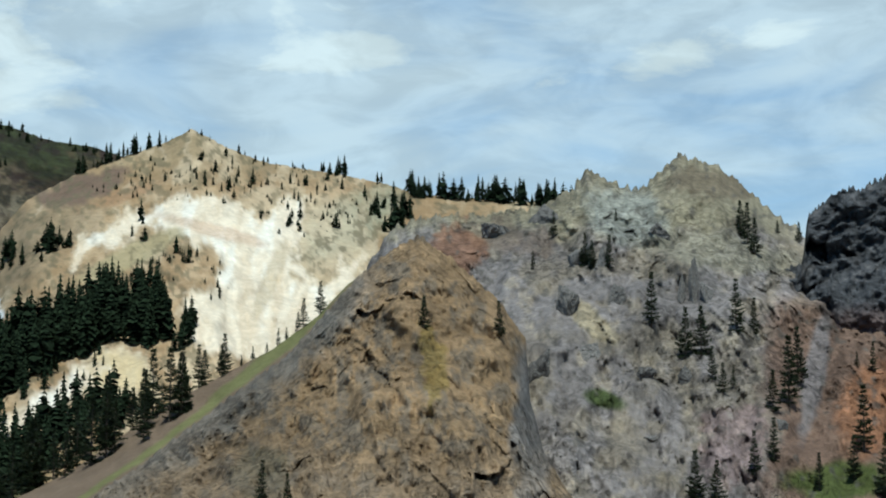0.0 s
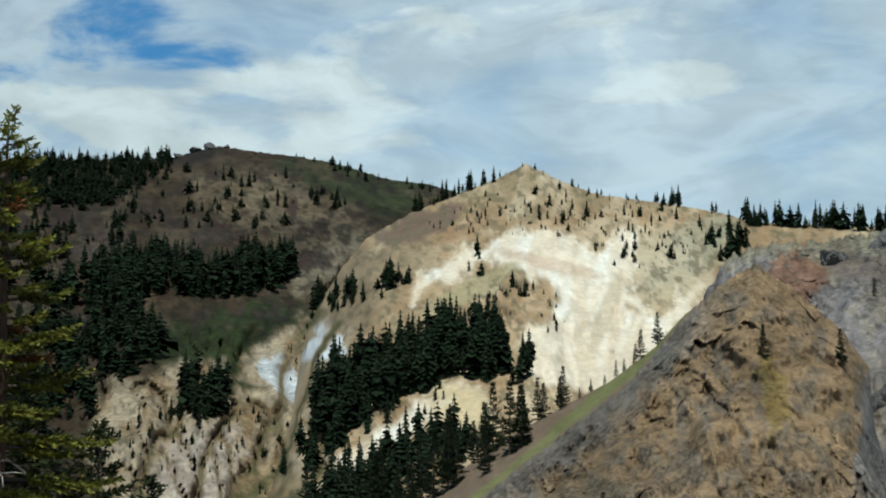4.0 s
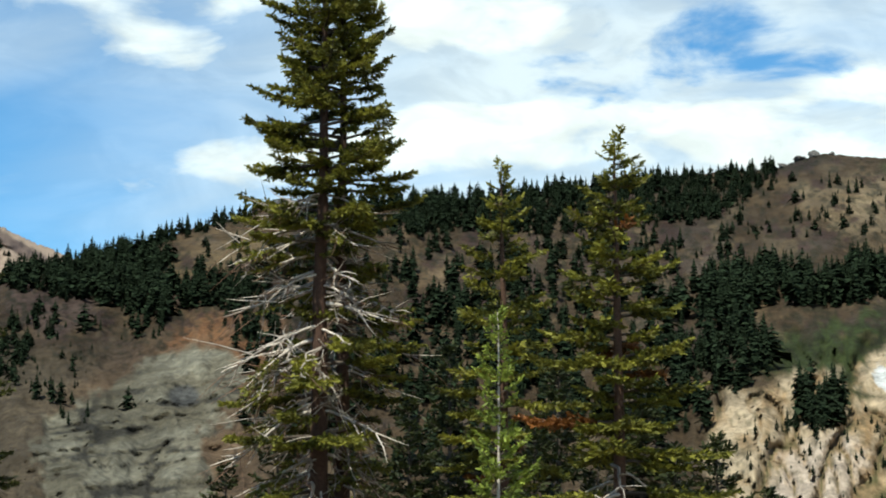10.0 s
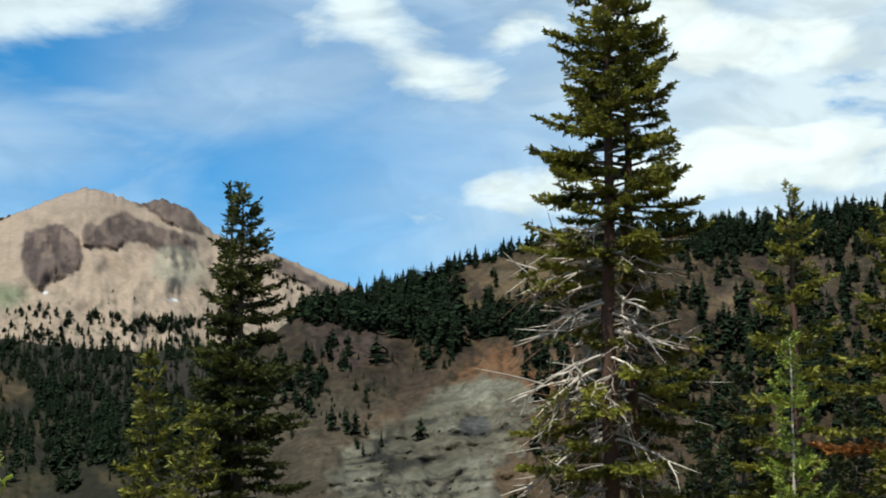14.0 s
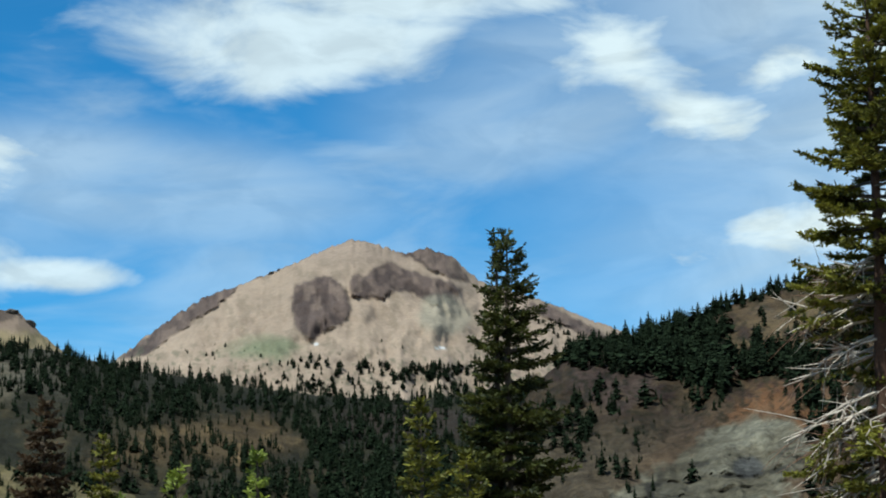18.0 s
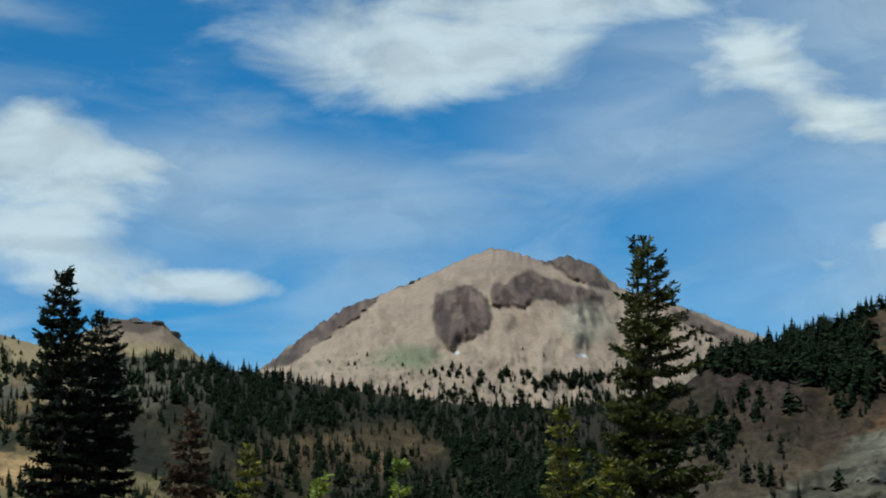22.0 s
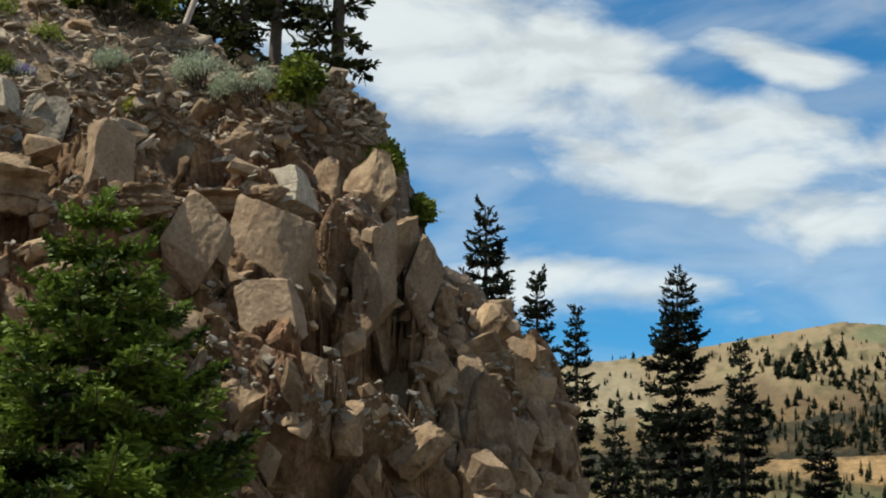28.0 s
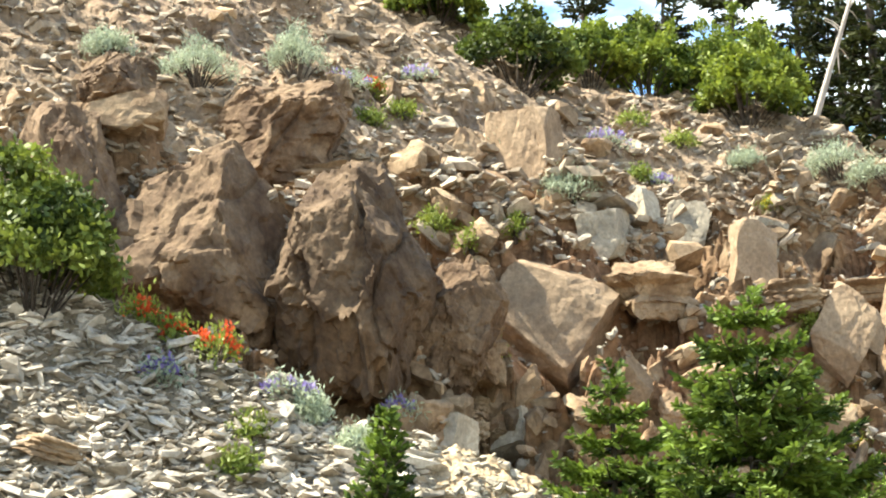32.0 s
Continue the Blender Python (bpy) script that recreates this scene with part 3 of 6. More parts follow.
def paint_grey(b, e, u, z, g, r):
    n = fbm(b * 2.0, e * 2.0, b * 0 + 7, 5, 0.6)
    c = base(b.shape, rgb(0.30, 0.262, 0.25))
    c = lay(c, smooth(0.05, 0.4, n), rgb(0.36, 0.295, 0.22), 0.7)
    c = lay(c, smooth(-0.05, 0.3, fbm(b * 0.8, e * 0.9, b * 0 + 51, 4)), rgb(0.31, 0.25, 0.175), 0.6)
    c = lay(c, smooth(0.05, 0.35, fbm(b * 1.1, e * 1.0, b * 0 + 53, 5, 0.6)), rgb(0.21, 0.18, 0.17), 0.5)
    c = lay(c, smooth(7.2, 8.0, e + 0.6 * n), rgb(0.37, 0.32, 0.215), 0.85)
    c = lay(c, blob(b, e, -7.6, 9.0, 1.3, 0.45, 15, rag=0.9, seed=31), rgb(0.21, 0.165, 0.115), 0.8)
    c = lay(c, blob(b, e, -2.0, 7.4, 1.2, 0.5, 10, rag=0.8, seed=32), rgb(0.21, 0.155, 0.12), 0.7)
    c = lay(c, blob(b, e, -5.3, 8.1, 1.3, 0.8, 20, seed=1), rgb(0.36, 0.36, 0.32), 0.8)
    c = lay(c, blob(b, e, -8.0, 7.0, 2.2, 0.5, 10, seed=2), rgb(0.40, 0.36, 0.27), 0.7)
    c = lay(c, blob(b, e, -0.4, 7.2, 0.8, 0.75, 0, rag=0.8, seed=3), rgb(0.29, 0.15, 0.09), 0.85)
    c = lay(c, blob(b, e, -4.3, 5.0, 0.9, 0.35, 40, seed=4), rgb(0.42, 0.34, 0.22), 0.8)
    c = lay(c, blob(b, e, -8.2, 1.6, 0.8, 1.2, 30, rag=0.9, seed=5), rgb(0.34, 0.245, 0.235), 0.8)
    c = lay(c, smooth(-8.6, -9.8, b + 0.8 * n) * smooth(6.0, 5.2, e), rgb(0.23, 0.145, 0.105), 0.95)
    c = lay(c, blob(b, e, -12.2, 2.6, 0.9, 1.3, 15, seed=6), rgb(0.36, 0.17, 0.09), 0.85)
    c = lay(c, blob(b, e, -10.6, 3.6, 0.3, 1.8, 12, seed=7), rgb(0.27, 0.24, 0.24), 0.8)
    c = lay(c, blob(b, e, -4.6, 2.8, 0.65, 0.25, 20, seed=8), rgb(0.075, 0.10, 0.03), 0.95)
    c = lay(c, blob(b, e, -11.3, 0.5, 1.6, 0.5, 0, seed=9), rgb(0.10, 0.13, 0.035), 0.9)
    c = lay(c, smooth(0.25, 0.5, fbm(b * 5, e * 5, b * 0 + 12, 4)), rgb(0.13, 0.115, 0.10), 0.7)
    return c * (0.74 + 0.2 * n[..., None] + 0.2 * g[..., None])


def paint_spur(b, e, u, z, g, r):
    n = fbm(b * 1.8, e * 1.8, b * 0 + 1, 5, 0.65)
    c = base(b.shape, rgb(0.31, 0.205, 0.115))
    c = lay(c, smooth(-0.05, 0.3, fbm(b * 2.8, e * 2.0, b * 0 + 5, 5, 0.65)), rgb(0.175, 0.145, 0.115), 0.7)
    edge = e - table(SPUR, b)
    c = lay(c, smooth(-1.3, -0.4, edge + 0.7 * n) * smooth(1.2, 3.0, b), rgb(0.185, 0.165, 0.145), 0.8)
    c = lay(c, blob(b, e, 0.3, 3.9, 0.36, 1.2, -4, rag=1.0, seed=2), rgb(0.25, 0.175, 0.04), 0.6)
    c = lay(c, blob(b, e, -2.6, 2.0, 0.6, 2.4, 0, seed=3), rgb(0.22, 0.21, 0.21), 0.8)
    c = lay(c, blob(b, e, 5.2, 0.6, 0.8, 0.8, 0, seed=4), rgb(0.10, 0.095, 0.06), 0.7)
    c = lay(c, smooth(2.2, 0.2, e + n), rgb(0.29, 0.215, 0.15), 0.5)
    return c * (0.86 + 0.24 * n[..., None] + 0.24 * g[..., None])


def paint_apron(b, e, u, z, g, r):
    n = fbm(b * 2.0, e * 2.0, b * 0 + 14, 4)
    c = base(b.shape, rgb(0.185, 0.13, 0.09))
    edge = e - table(SPUR, b)
    wide = np.interp(b, (3.0, 5.5, 7.0, 9.0), (0.9, 0.5, 0.36, 0.26))
    green = smooth(1.15, 0.8, (edge + 0.12 * n) / wide) * smooth(0.02, 0.12, edge + 0.1 * n)
    c = lay(c, green, rgb(0.165, 0.17, 0.062), 0.8)
    return c * (1 + 0.2 * n[..., None])


def beds(b, e):
    """Lines between rock beds: 1 on a line, less off it."""
    n = value_noise(b * 0.55, e * 4.6 + 0.5 * b + 0.3 * fbm(b * 2.5, e * 2.5, b * 0 + 6, 4), b * 0 + 3)
    return 1 - 2 * np.abs(n)


def strata(b, e):
    """The bedded cliff low on the hill: beds stand out, the lines between them are cut back."""
    roof = 5.7 - 0.66 * np.abs(b - 34.1)
    gully = smooth(6.3, 5.2, e) * smooth(21, 19, b) * 16 * rills(b, e)[0]
    return gully + smooth(0.2, -0.2, e - roof) * smooth(32.5, 33.0, b) * smooth(40.5, 38.5, b) * (2 - 4 * smooth(0.7, 0.95, beds(b, e)) * smooth(5.0, 4.2, e))


def paint_dark(b, e, u, z, g, r):
    n = fbm(b * 1.3, e * 1.6, b * 0 + 2, 5, 0.6)
    c = base(b.shape, rgb(0.115, 0.078, 0.046))
    c = lay(c, smooth(0.0, 0.4, n), rgb(0.17, 0.13, 0.085), 0.7)
    c = lay(c, smooth(0.1, 0.4, fbm(b * 0.8, e * 1.8, b * 0 + 9, 4)), rgb(0.13, 0.10, 0.085), 0.6)
    c = lay(c, smooth(5.6, 4.6, e + 0.5 * n) * smooth(31.0, 33.0, b), rgb(0.20, 0.155, 0.105), 0.9)
    roof = 5.7 - 0.66 * np.abs(b - 34.1) + 0.35 * n
    pale = area(b, e, STRATA, 0.14, 0.55, 16)
    c = lay(c, smooth(1.6, 0.2, e - roof) * smooth(31.0, 33.0, b) * smooth(39, 37, b), rgb(0.22, 0.135, 0.08), 0.6)
    c = lay(c, pale, rgb(0.33, 0.30, 0.22), 0.92)
    ledge = beds(b, e)
    # shade under the ledges painted dark along the lines between beds
    c = lay(c, pale * smooth(0.62, 0.82, ledge + 0.25 * fbm(b * 5, e * 5, b * 0 + 44, 3)) * smooth(5.2, 4.2, e + 0.8 * n), rgb(0.05, 0.048, 0.045), 0.8)
    c = lay(c, pale * smooth(0.35, -0.1, ledge), rgb(0.44, 0.41, 0.32), 0.6)
    c = lay(c, pale * smooth(0.1, 0.4, fbm(b * 0.9, e * 1.4, b * 0 + 17, 4)), rgb(0.22, 0.19, 0.13), 0.6)
    c = lay(c, blob(b, e, 34.6, 4.0, 0.45, 0.3, 0, seed=10), rgb(0.14, 0.14, 0.14), 0.9)
    c = lay(c, blob(b, e, 32.1, 6.6, 0.5, 1.2, 0, seed=11), rgb(0.33, 0.19, 0.11), 0.6)
    c = lay(c, blob(b, e, 38.3, 6.6, 1.2, 0.9, 0, seed=12), rgb(0.17, 0.115, 0.10), 0.8)
    c = lay(c, area(b, e, TANBAND, 0.3, 0.4, 13), rgb(0.27, 0.19, 0.10), 0.7)
    c = lay(c, area(b, e, RUST, 0.15, 0.3, 14), rgb(0.33, 0.16, 0.075), 0.8)
    c = lay(c, area(b, e, TAN_TOP, 0.4, 0.6, 1), rgb(0.37, 0.28, 0.175), 0.8)
    c = lay(c, area(b, e, RAVINE, 0.15, 0.3, 15), rgb(0.47, 0.385, 0.26), 0.85)
    # clay badlands: pale ribs, brushy gullies between
    bad = area(b, e, BADLAND, 0.25, 0.4, 3)
    c = lay(c, area(b, e, MEADOW, 0.2, 0.6, 8), rgb(0.065, 0.098, 0.03), 0.85)
    c = lay(c, area(b, e, GREEN_TOP, 0.2, 0.3, 9), rgb(0.10, 0.115, 0.045), 0.9)
    c = lay(c, smooth(0.1, 0.35, fbm(b * 1.6, e * 2.6, b * 0 + 77, 5, 0.6)) * smooth(5.2, 6.0, e) * (1 - bad), rgb(0.24, 0.165, 0.095), 0.6)
    c = lay(c, smooth(0.12, 0.35, fbm(b * 2.2, e * 2.8, b * 0 + 78, 5, 0.6)) * smooth(5.2, 6.0, e) * (1 - bad), rgb(0.085, 0.052, 0.046), 0.8)
    c = lay(c, blob(b, e, 16.9, 10.6, 0.7, 0.3, 0, rag=0.7, seed=79), rgb(0.07, 0.052, 0.045), 0.9)
    shrub = smooth(0.05, 0.35, fbm(b * 7, e * 9, b * 0 + 31, 4)) * smooth(4.2, 5.2, e)
    c = lay(c, shrub * (1 - pale), rgb(0.05, 0.048, 0.028), 0.75)
    # whole slope darkened in its paint, standing in for a cloud's shadow
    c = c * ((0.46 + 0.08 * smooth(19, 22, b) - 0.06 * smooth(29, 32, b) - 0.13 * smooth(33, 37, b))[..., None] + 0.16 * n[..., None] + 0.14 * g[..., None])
    c = lay(c, bad * (1 - area(b, e, MEADOW, 0.2, 0.6, 8)), clay_colour(b, e), 0.95)
    return lay(c, area(b, e, ICE_B, 0.07, 0.5, 7) * smooth(0.1, 0.5, rills(b, e)[0]), rgb(0.60, 0.61, 0.62), 0.9)


def peak_rock(b, e):
    """Where dark crags stand out of the peak's scree."""
    return np.maximum.reduce([area(b, e, p, 0.05, 0.16, k) for k, p in enumerate((CRAG_A, CRAG_B, CRAG_C, CRAG_D))]
                             + [blob(b, e, 45.7, 9.35, 0.2, 0.35, 0, rag=0.4, seed=22, edge=0.15), blob(b, e, 48.5, 9.75, 0.8, 0.12, -22, rag=0.5, seed=4), blob(b, e, 39.7, 8.3, 1.3, 0.2, 25, rag=0.6, seed=6)])


def crag_relief(b, e):
    return peak_rock(b, e) * (14 + 34 * ridged(b * 2.2, e * 0.9, b * 0 + 5, 4))


def paint_peak(b, e, u, z, g, r):
    n = fbm(b * 1.5, e * 1.8, b * 0 + 2, 5, 0.6)
    streak = fbm(b * 5, e * 0.9, b * 0 + 6, 4)
    c = base(b.shape, rgb(0.45, 0.34, 0.262))
    c = lay(c, smooth(0.0, 0.5, streak), rgb(0.34, 0.26, 0.20), 0.5)
    c = lay(c, smooth(0.1, 0.4, fbm(b * 3, e * 3, b * 0 + 16, 5, 0.6)), rgb(0.29, 0.225, 0.17), 0.6)
    c = lay(c, smooth(9.6, 10.4, e), rgb(0.42, 0.32, 0.26), 0.7)
    rock = peak_rock(b, e)
    c = lay(c, rock, rgb(0.135, 0.097, 0.088), 0.92)
    c = lay(c, area(b, e, CRAG_C, 0.15, 0.3, 2) * smooth(-0.2, 0.3, n), rgb(0.33, 0.245, 0.19), 0.8)
    # low parts of the crag relief painted darker still
    c = lay(c, rock * smooth(0.55, 0.2, ridged(b * 2.2, e * 0.9, b * 0 + 5, 4)), rgb(0.075, 0.055, 0.052), 0.7)
    c = lay(c, rock * smooth(0.05, 0.4, fbm(b * 6, e * 4, b * 0, 4)), rgb(0.26, 0.19, 0.155), 0.7)
    c = lay(c, blob(b, e, 48.7, 7.6, 1.0, 0.35, -10, seed=7), rgb(0.33, 0.30, 0.21), 0.7)
    c = lay(c, area(b, e, GREEN_P, 0.2, 0.3, 27), rgb(0.24, 0.26, 0.16), 0.8)
    c = lay(c, blob(b, e, 43.2, 8.5, 0.8, 0.6, 0, seed=8), rgb(0.37, 0.345, 0.27), 0.6)
    for k, (cb, ce, w, h) in enumerate(((43.3, 7.55, 0.17, 0.035), (41.6, 7.62, 0.12, 0.05), (46.9, 7.68, 0.05, 0.05), (40.9, 7.45, 0.14, 0.04))):
        c = lay(c, blob(b, e, cb, ce, w, h, 6, rag=0.2, seed=30 + k), rgb(0.82, 0.84, 0.88), 1.0)
    c = lay(c, smooth(0.2, 0.42, fbm(b * 9, e * 9, b * 0 + 4, 3)) * smooth(8.0, 7.2, e), rgb(0.11, 0.12, 0.08), 0.6)
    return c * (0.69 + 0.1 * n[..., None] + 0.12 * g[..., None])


def paint_forest(b, e, u, z, g, r):
    n = fbm(b * 1.2, e * 2.0, b * 0 + 2, 5, 0.6)
    c = base(b.shape, rgb(0.075, 0.07, 0.042))
    c = lay(c, smooth(0.0, 0.4, n), rgb(0.16, 0.12, 0.065), 0.7)
    c = lay(c, smooth(5.8, 6.6, e + 0.5 * n) * smooth(50, 53, b), rgb(0.30, 0.27, 0.21), 0.6)
    c = lay(c, area(b, e, BRUSH, 0.4, 0.6, 3), rgb(0.23, 0.16, 0.085), 0.85)
    c = lay(c, area(b, e, BRUSH, 0.4, 0.6, 3) * smooth(0.1, 0.35, fbm(b * 3, e * 4, b * 0 + 33, 4, 0.6)), rgb(0.42, 0.29, 0.15), 0.8)
    c = lay(c, area(b, e, FOREST_M, 0.2, 0.3, 4), rgb(0.05, 0.05, 0.03), 0.8)
    c = lay(c, blob(b, e, 44.0, 5.4, 2.5, 0.5, 0, seed=14), rgb(0.10, 0.075, 0.06), 0.8)
    c = lay(c, smooth(57, 59, b) * smooth(-0.1, 0.3, fbm(b * 2.5, e * 4, b * 0 + 29, 5, 0.6)), rgb(0.34, 0.23, 0.115), 0.85)
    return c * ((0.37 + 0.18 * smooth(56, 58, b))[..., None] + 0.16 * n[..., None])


def paint_bald(b, e, u, z, g, r):
    n = fbm(b * 1.2, e * 2.0, b * 0 + 12, 5, 0.6)
    c = base(b.shape, rgb(0.39, 0.30, 0.175))
    c = lay(c, smooth(0.05, 0.4, n), rgb(0.25, 0.225, 0.115), 0.7)
    c = lay(c, smooth(0.12, 0.35, fbm(b * 4, e * 5, b * 0 + 15, 4)), rgb(0.10, 0.095, 0.05), 0.6)
    c = lay(c, blob(b, e, 61.5, 8.1, 1.2, 0.25, 0, seed=1), rgb(0.22, 0.25, 0.13), 0.8)
    c = lay(c, blob(b, e, 69.5, 6.4, 1.2, 1.0, 0, seed=2), rgb(0.42, 0.36, 0.24), 0.7)
    c = lay(c, blob(b, e, 55.9, 8.3, 1.4, 0.4, 0, seed=3), rgb(0.33, 0.24, 0.19), 0.9)
    c = lay(c, blob(b, e, 56.2, 8.45, 1.2, 0.2, 0, rag=0.7, seed=4), rgb(0.12, 0.09, 0.075), 0.9)
    c = lay(c, smooth(7.1, 6.4, e + 0.5 * n) * smooth(67.5, 65.5, b), rgb(0.20, 0.14, 0.082), 0.85)
    c = lay(c, smooth(6.0, 5.2, e + 0.5 * n), rgb(0.14, 0.11, 0.06), 0.8)
    c = lay(c, smooth(0.05, 0.3, fbm(b * 2.5, e * 4, b * 0 + 19, 5, 0.6)) * smooth(6.6, 6.0, e), rgb(0.26, 0.18, 0.09), 0.8)
    c = lay(c, smooth(4.2, 3.6, e + 0.3 * n), rgb(0.10, 0.10, 0.05), 0.8)
    return c * (0.76 + 0.15 * n[..., None])


def paint_clearing(b, e, u, z, g, r):
    n = fbm(b * 1.8, e * 2.5, b * 0 + 22, 5, 0.6)
    c = base(b.shape, rgb(0.15, 0.125, 0.06))
    c = lay(c, smooth(-0.1, 0.4, n), rgb(0.24, 0.185, 0.095), 0.7)
    c = lay(c, blob(b, e, 61.8, 4.45, 4.0, 0.5, 3, seed=3), rgb(0.56, 0.36, 0.17), 0.95)
    c = lay(c, blob(b, e, 61.8, 4.45, 4.0, 0.5, 3, seed=3) * smooth(0.0, 0.3, fbm(b * 4, e * 7, b * 0 + 25, 4, 0.6)), rgb(0.25, 0.17, 0.08), 0.7)
    c = lay(c, blob(b, e, 62.0, 3.4, 2.5, 0.35, 0, seed=5), rgb(0.20, 0.20, 0.10), 0.7)
    return c * (0.8 + 0.2 * n[..., None])


SPUR = ((16, -3.0), (10.4, -0.4), (8.5, 0.92), (6.2, 2.72), (4.3, 4.18), (2.3, 6.46), (1.4, 7.12), (0.7, 7.53), (-0.3, 6.80), (-1.6, 5.67), (-2.4, 4.54), (-2.5, 2.92), (-2.9, 1.31), (-3.7, 0.0), (-5, -2))
WHITE = ((16, -3.0), (15, 0.8), (14.1, 3.2), (13.6, 5.6), (13.2, 6.5), (12.6, 7.45), (11.9, 8.30), (10.6, 9.03), (9.1, 9.64), (7.9, 10.11), (7.3, 10.43), (6.3, 9.96), (5.3, 9.58), (4.0, 9.36), (3.0, 9.24), (1.7, 8.98), (0.7, 8.66), (-1.9, 8.5), (-6, 8.2))
GREY = ((5, -3.0), (2.9, 2.0), (2.2, 6.6), (1.4, 7.77), (0.4, 8.02), (-1.1, 8.10), (-2.6, 8.27), (-3.7, 8.83), (-4.2, 9.39), (-5.0, 8.98), (-5.8, 8.81), (-6.1, 9.21), (-6.8, 9.75), (-7.9, 9.47), (-8.7, 8.85), (-9.5, 8.11), (-10.4, 7.4), (-11.5, 6.7), (-14, 6.6), (-20, 6.0))
APRON = ((18, -4.0), (12.4, -0.3), (10.4, 0.75), (7.8, 2.62), (4.9, 4.19), (3.6, 5.15), (2.7, 6.13), (2.2, 6.4), (0, 6.0))
DARK = ((7, 9.0), (10.2, 9.86), (11.1, 9.94), (11.9, 10.16), (12.9, 10.44), (14.0, 10.61), (15.2, 10.71), (16.2, 10.86), (17.0, 10.66), (17.6, 10.45), (19.3, 10.40), (20.9, 10.24), (23.5, 9.95), (25.8, 9.75), (27.4, 9.62), (31.2, 9.45), (31.9, 9.62), (32.4, 9.58), (32.9, 9.20), (34.5, 8.80), (36.1, 8.12), (37.5, 7.80), (39.6, 7.34), (40.6, 6.5), (41.6, 5.0), (43, 2.5), (45, -1))
PEAK = ((56, 5.0), (52.6, 7.22), (51.4, 8.18), (50.2, 8.99), (49.1, 9.40), (47.8, 9.88), (46.8, 10.36), (45.9, 10.68), (45.1, 10.54), (44.5, 10.26), (43.7, 10.44), (42.8, 10.07), (42.2, 9.49), (39.9, 8.71), (38.8, 8.28), (37.9, 7.92), (35, 6.8))
FOREST = ((38, 7.0), (40.2, 6.75), (42.3, 6.30), (44.1, 6.05), (46.8, 6.22), (48.8, 6.45), (50.5, 6.70), (52.6, 7.0), (54.4, 7.45), (56.5, 7.55), (58, 7.2), (61, 6.3), (66, 5.4), (72, 4.5))
BALD = ((50, 6.4), (53.8, 7.2), (54.4, 7.63), (55.4, 8.52), (56.8, 8.61), (57.6, 8.2), (58.6, 7.75), (59.6, 8.01), (60.6, 8.28), (62.9, 8.46), (64.8, 8.14), (66.8, 7.78), (68.7, 7.49), (70.2, 7.34), (76, 6.6))
CLEARING = ((52, 3.4), (56, 4.3), (58.1, 4.9), (62.2, 4.71), (65.1, 4.59), (68, 4.3), (76, 4.0))

white = Slope((-6, 16), 0.06, 150, WHITE, 430, 720, -0.5, 8, paint_white, CLAY, "hill", "pale bleached volcanic hillside with cream and white clay", "hill", jag=0.05, gully=11, seed=1.0, form=lambda b, e: 12 * rills(b, e)[0] * smooth(11.8, 13.0, b) * smooth(6.6, 5.8, e))
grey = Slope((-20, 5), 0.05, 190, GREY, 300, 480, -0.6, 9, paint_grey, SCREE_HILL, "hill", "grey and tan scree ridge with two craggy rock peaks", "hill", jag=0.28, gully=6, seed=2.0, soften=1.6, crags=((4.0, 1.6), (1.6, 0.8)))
apron = Slope((0, 18), 0.08, 60, APRON, 270, 345, -0.8, 2, paint_apron, CLAY, "hill", "smooth brown earth slope with a strip of green grass", "hill", jag=0.03, gully=1, seed=3.0)
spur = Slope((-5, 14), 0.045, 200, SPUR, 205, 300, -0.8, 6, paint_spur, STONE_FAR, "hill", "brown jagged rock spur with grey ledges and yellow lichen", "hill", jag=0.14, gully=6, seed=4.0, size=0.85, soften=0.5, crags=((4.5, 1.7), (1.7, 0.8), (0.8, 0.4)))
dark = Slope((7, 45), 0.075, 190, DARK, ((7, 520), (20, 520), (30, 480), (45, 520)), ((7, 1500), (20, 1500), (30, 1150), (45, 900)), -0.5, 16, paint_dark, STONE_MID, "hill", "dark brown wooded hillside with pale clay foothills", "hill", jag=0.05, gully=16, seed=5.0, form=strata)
peak = Slope((35, 56), 0.06, 110, PEAK, 3300, 4500, 4.0, 50, paint_peak, STONE_PEAK, "mountain", "bare tan volcanic peak with dark crags and small snow patches", "mountain", jag=0.12, gully=80, seed=6.0, back=0.08, form=crag_relief)
bald = Slope((50, 76), 0.075, 90, BALD, 1500, 2600, 2.0, 30, paint_bald, STONE_PEAK, "hill", "bald tan and sage green hill with a small rocky butte", "hill", jag=0.05, gully=20, seed=7.0)
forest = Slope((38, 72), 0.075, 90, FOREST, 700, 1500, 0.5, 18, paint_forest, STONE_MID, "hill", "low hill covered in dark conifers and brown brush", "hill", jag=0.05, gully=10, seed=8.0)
KNOB_BASE = ((-8.4, 4.5), (-9.0, 4.5), (-10.4, 4.4), (-12.6, 4.6), (-20, 4.2))
KNOB = ((-8.4, 4.8), (-8.7, 5.3), (-9.1, 6.2), (-9.6, 6.4), (-10.3, 6.7), (-10.45, 8.0), (-11.3, 8.63), (-12.0, 8.75), (-12.7, 9.1), (-14, 9.7), (-16, 9.6), (-20, 8.0))


def paint_knob(b, e, u, z, g, r):
    n = fbm(b * 4, e * 4, b * 0 + 5, 5, 0.65)
    c = lay(base(b.shape, rgb(0.085, 0.085, 0.092)), smooth(0.0, 0.5, n), rgb(0.15, 0.14, 0.14), 0.8)
    return lay(c, smooth(5.6, 5.0, e + 0.3 * n), rgb(0.14, 0.085, 0.075), 0.6) * (1 + 0.3 * n[..., None])


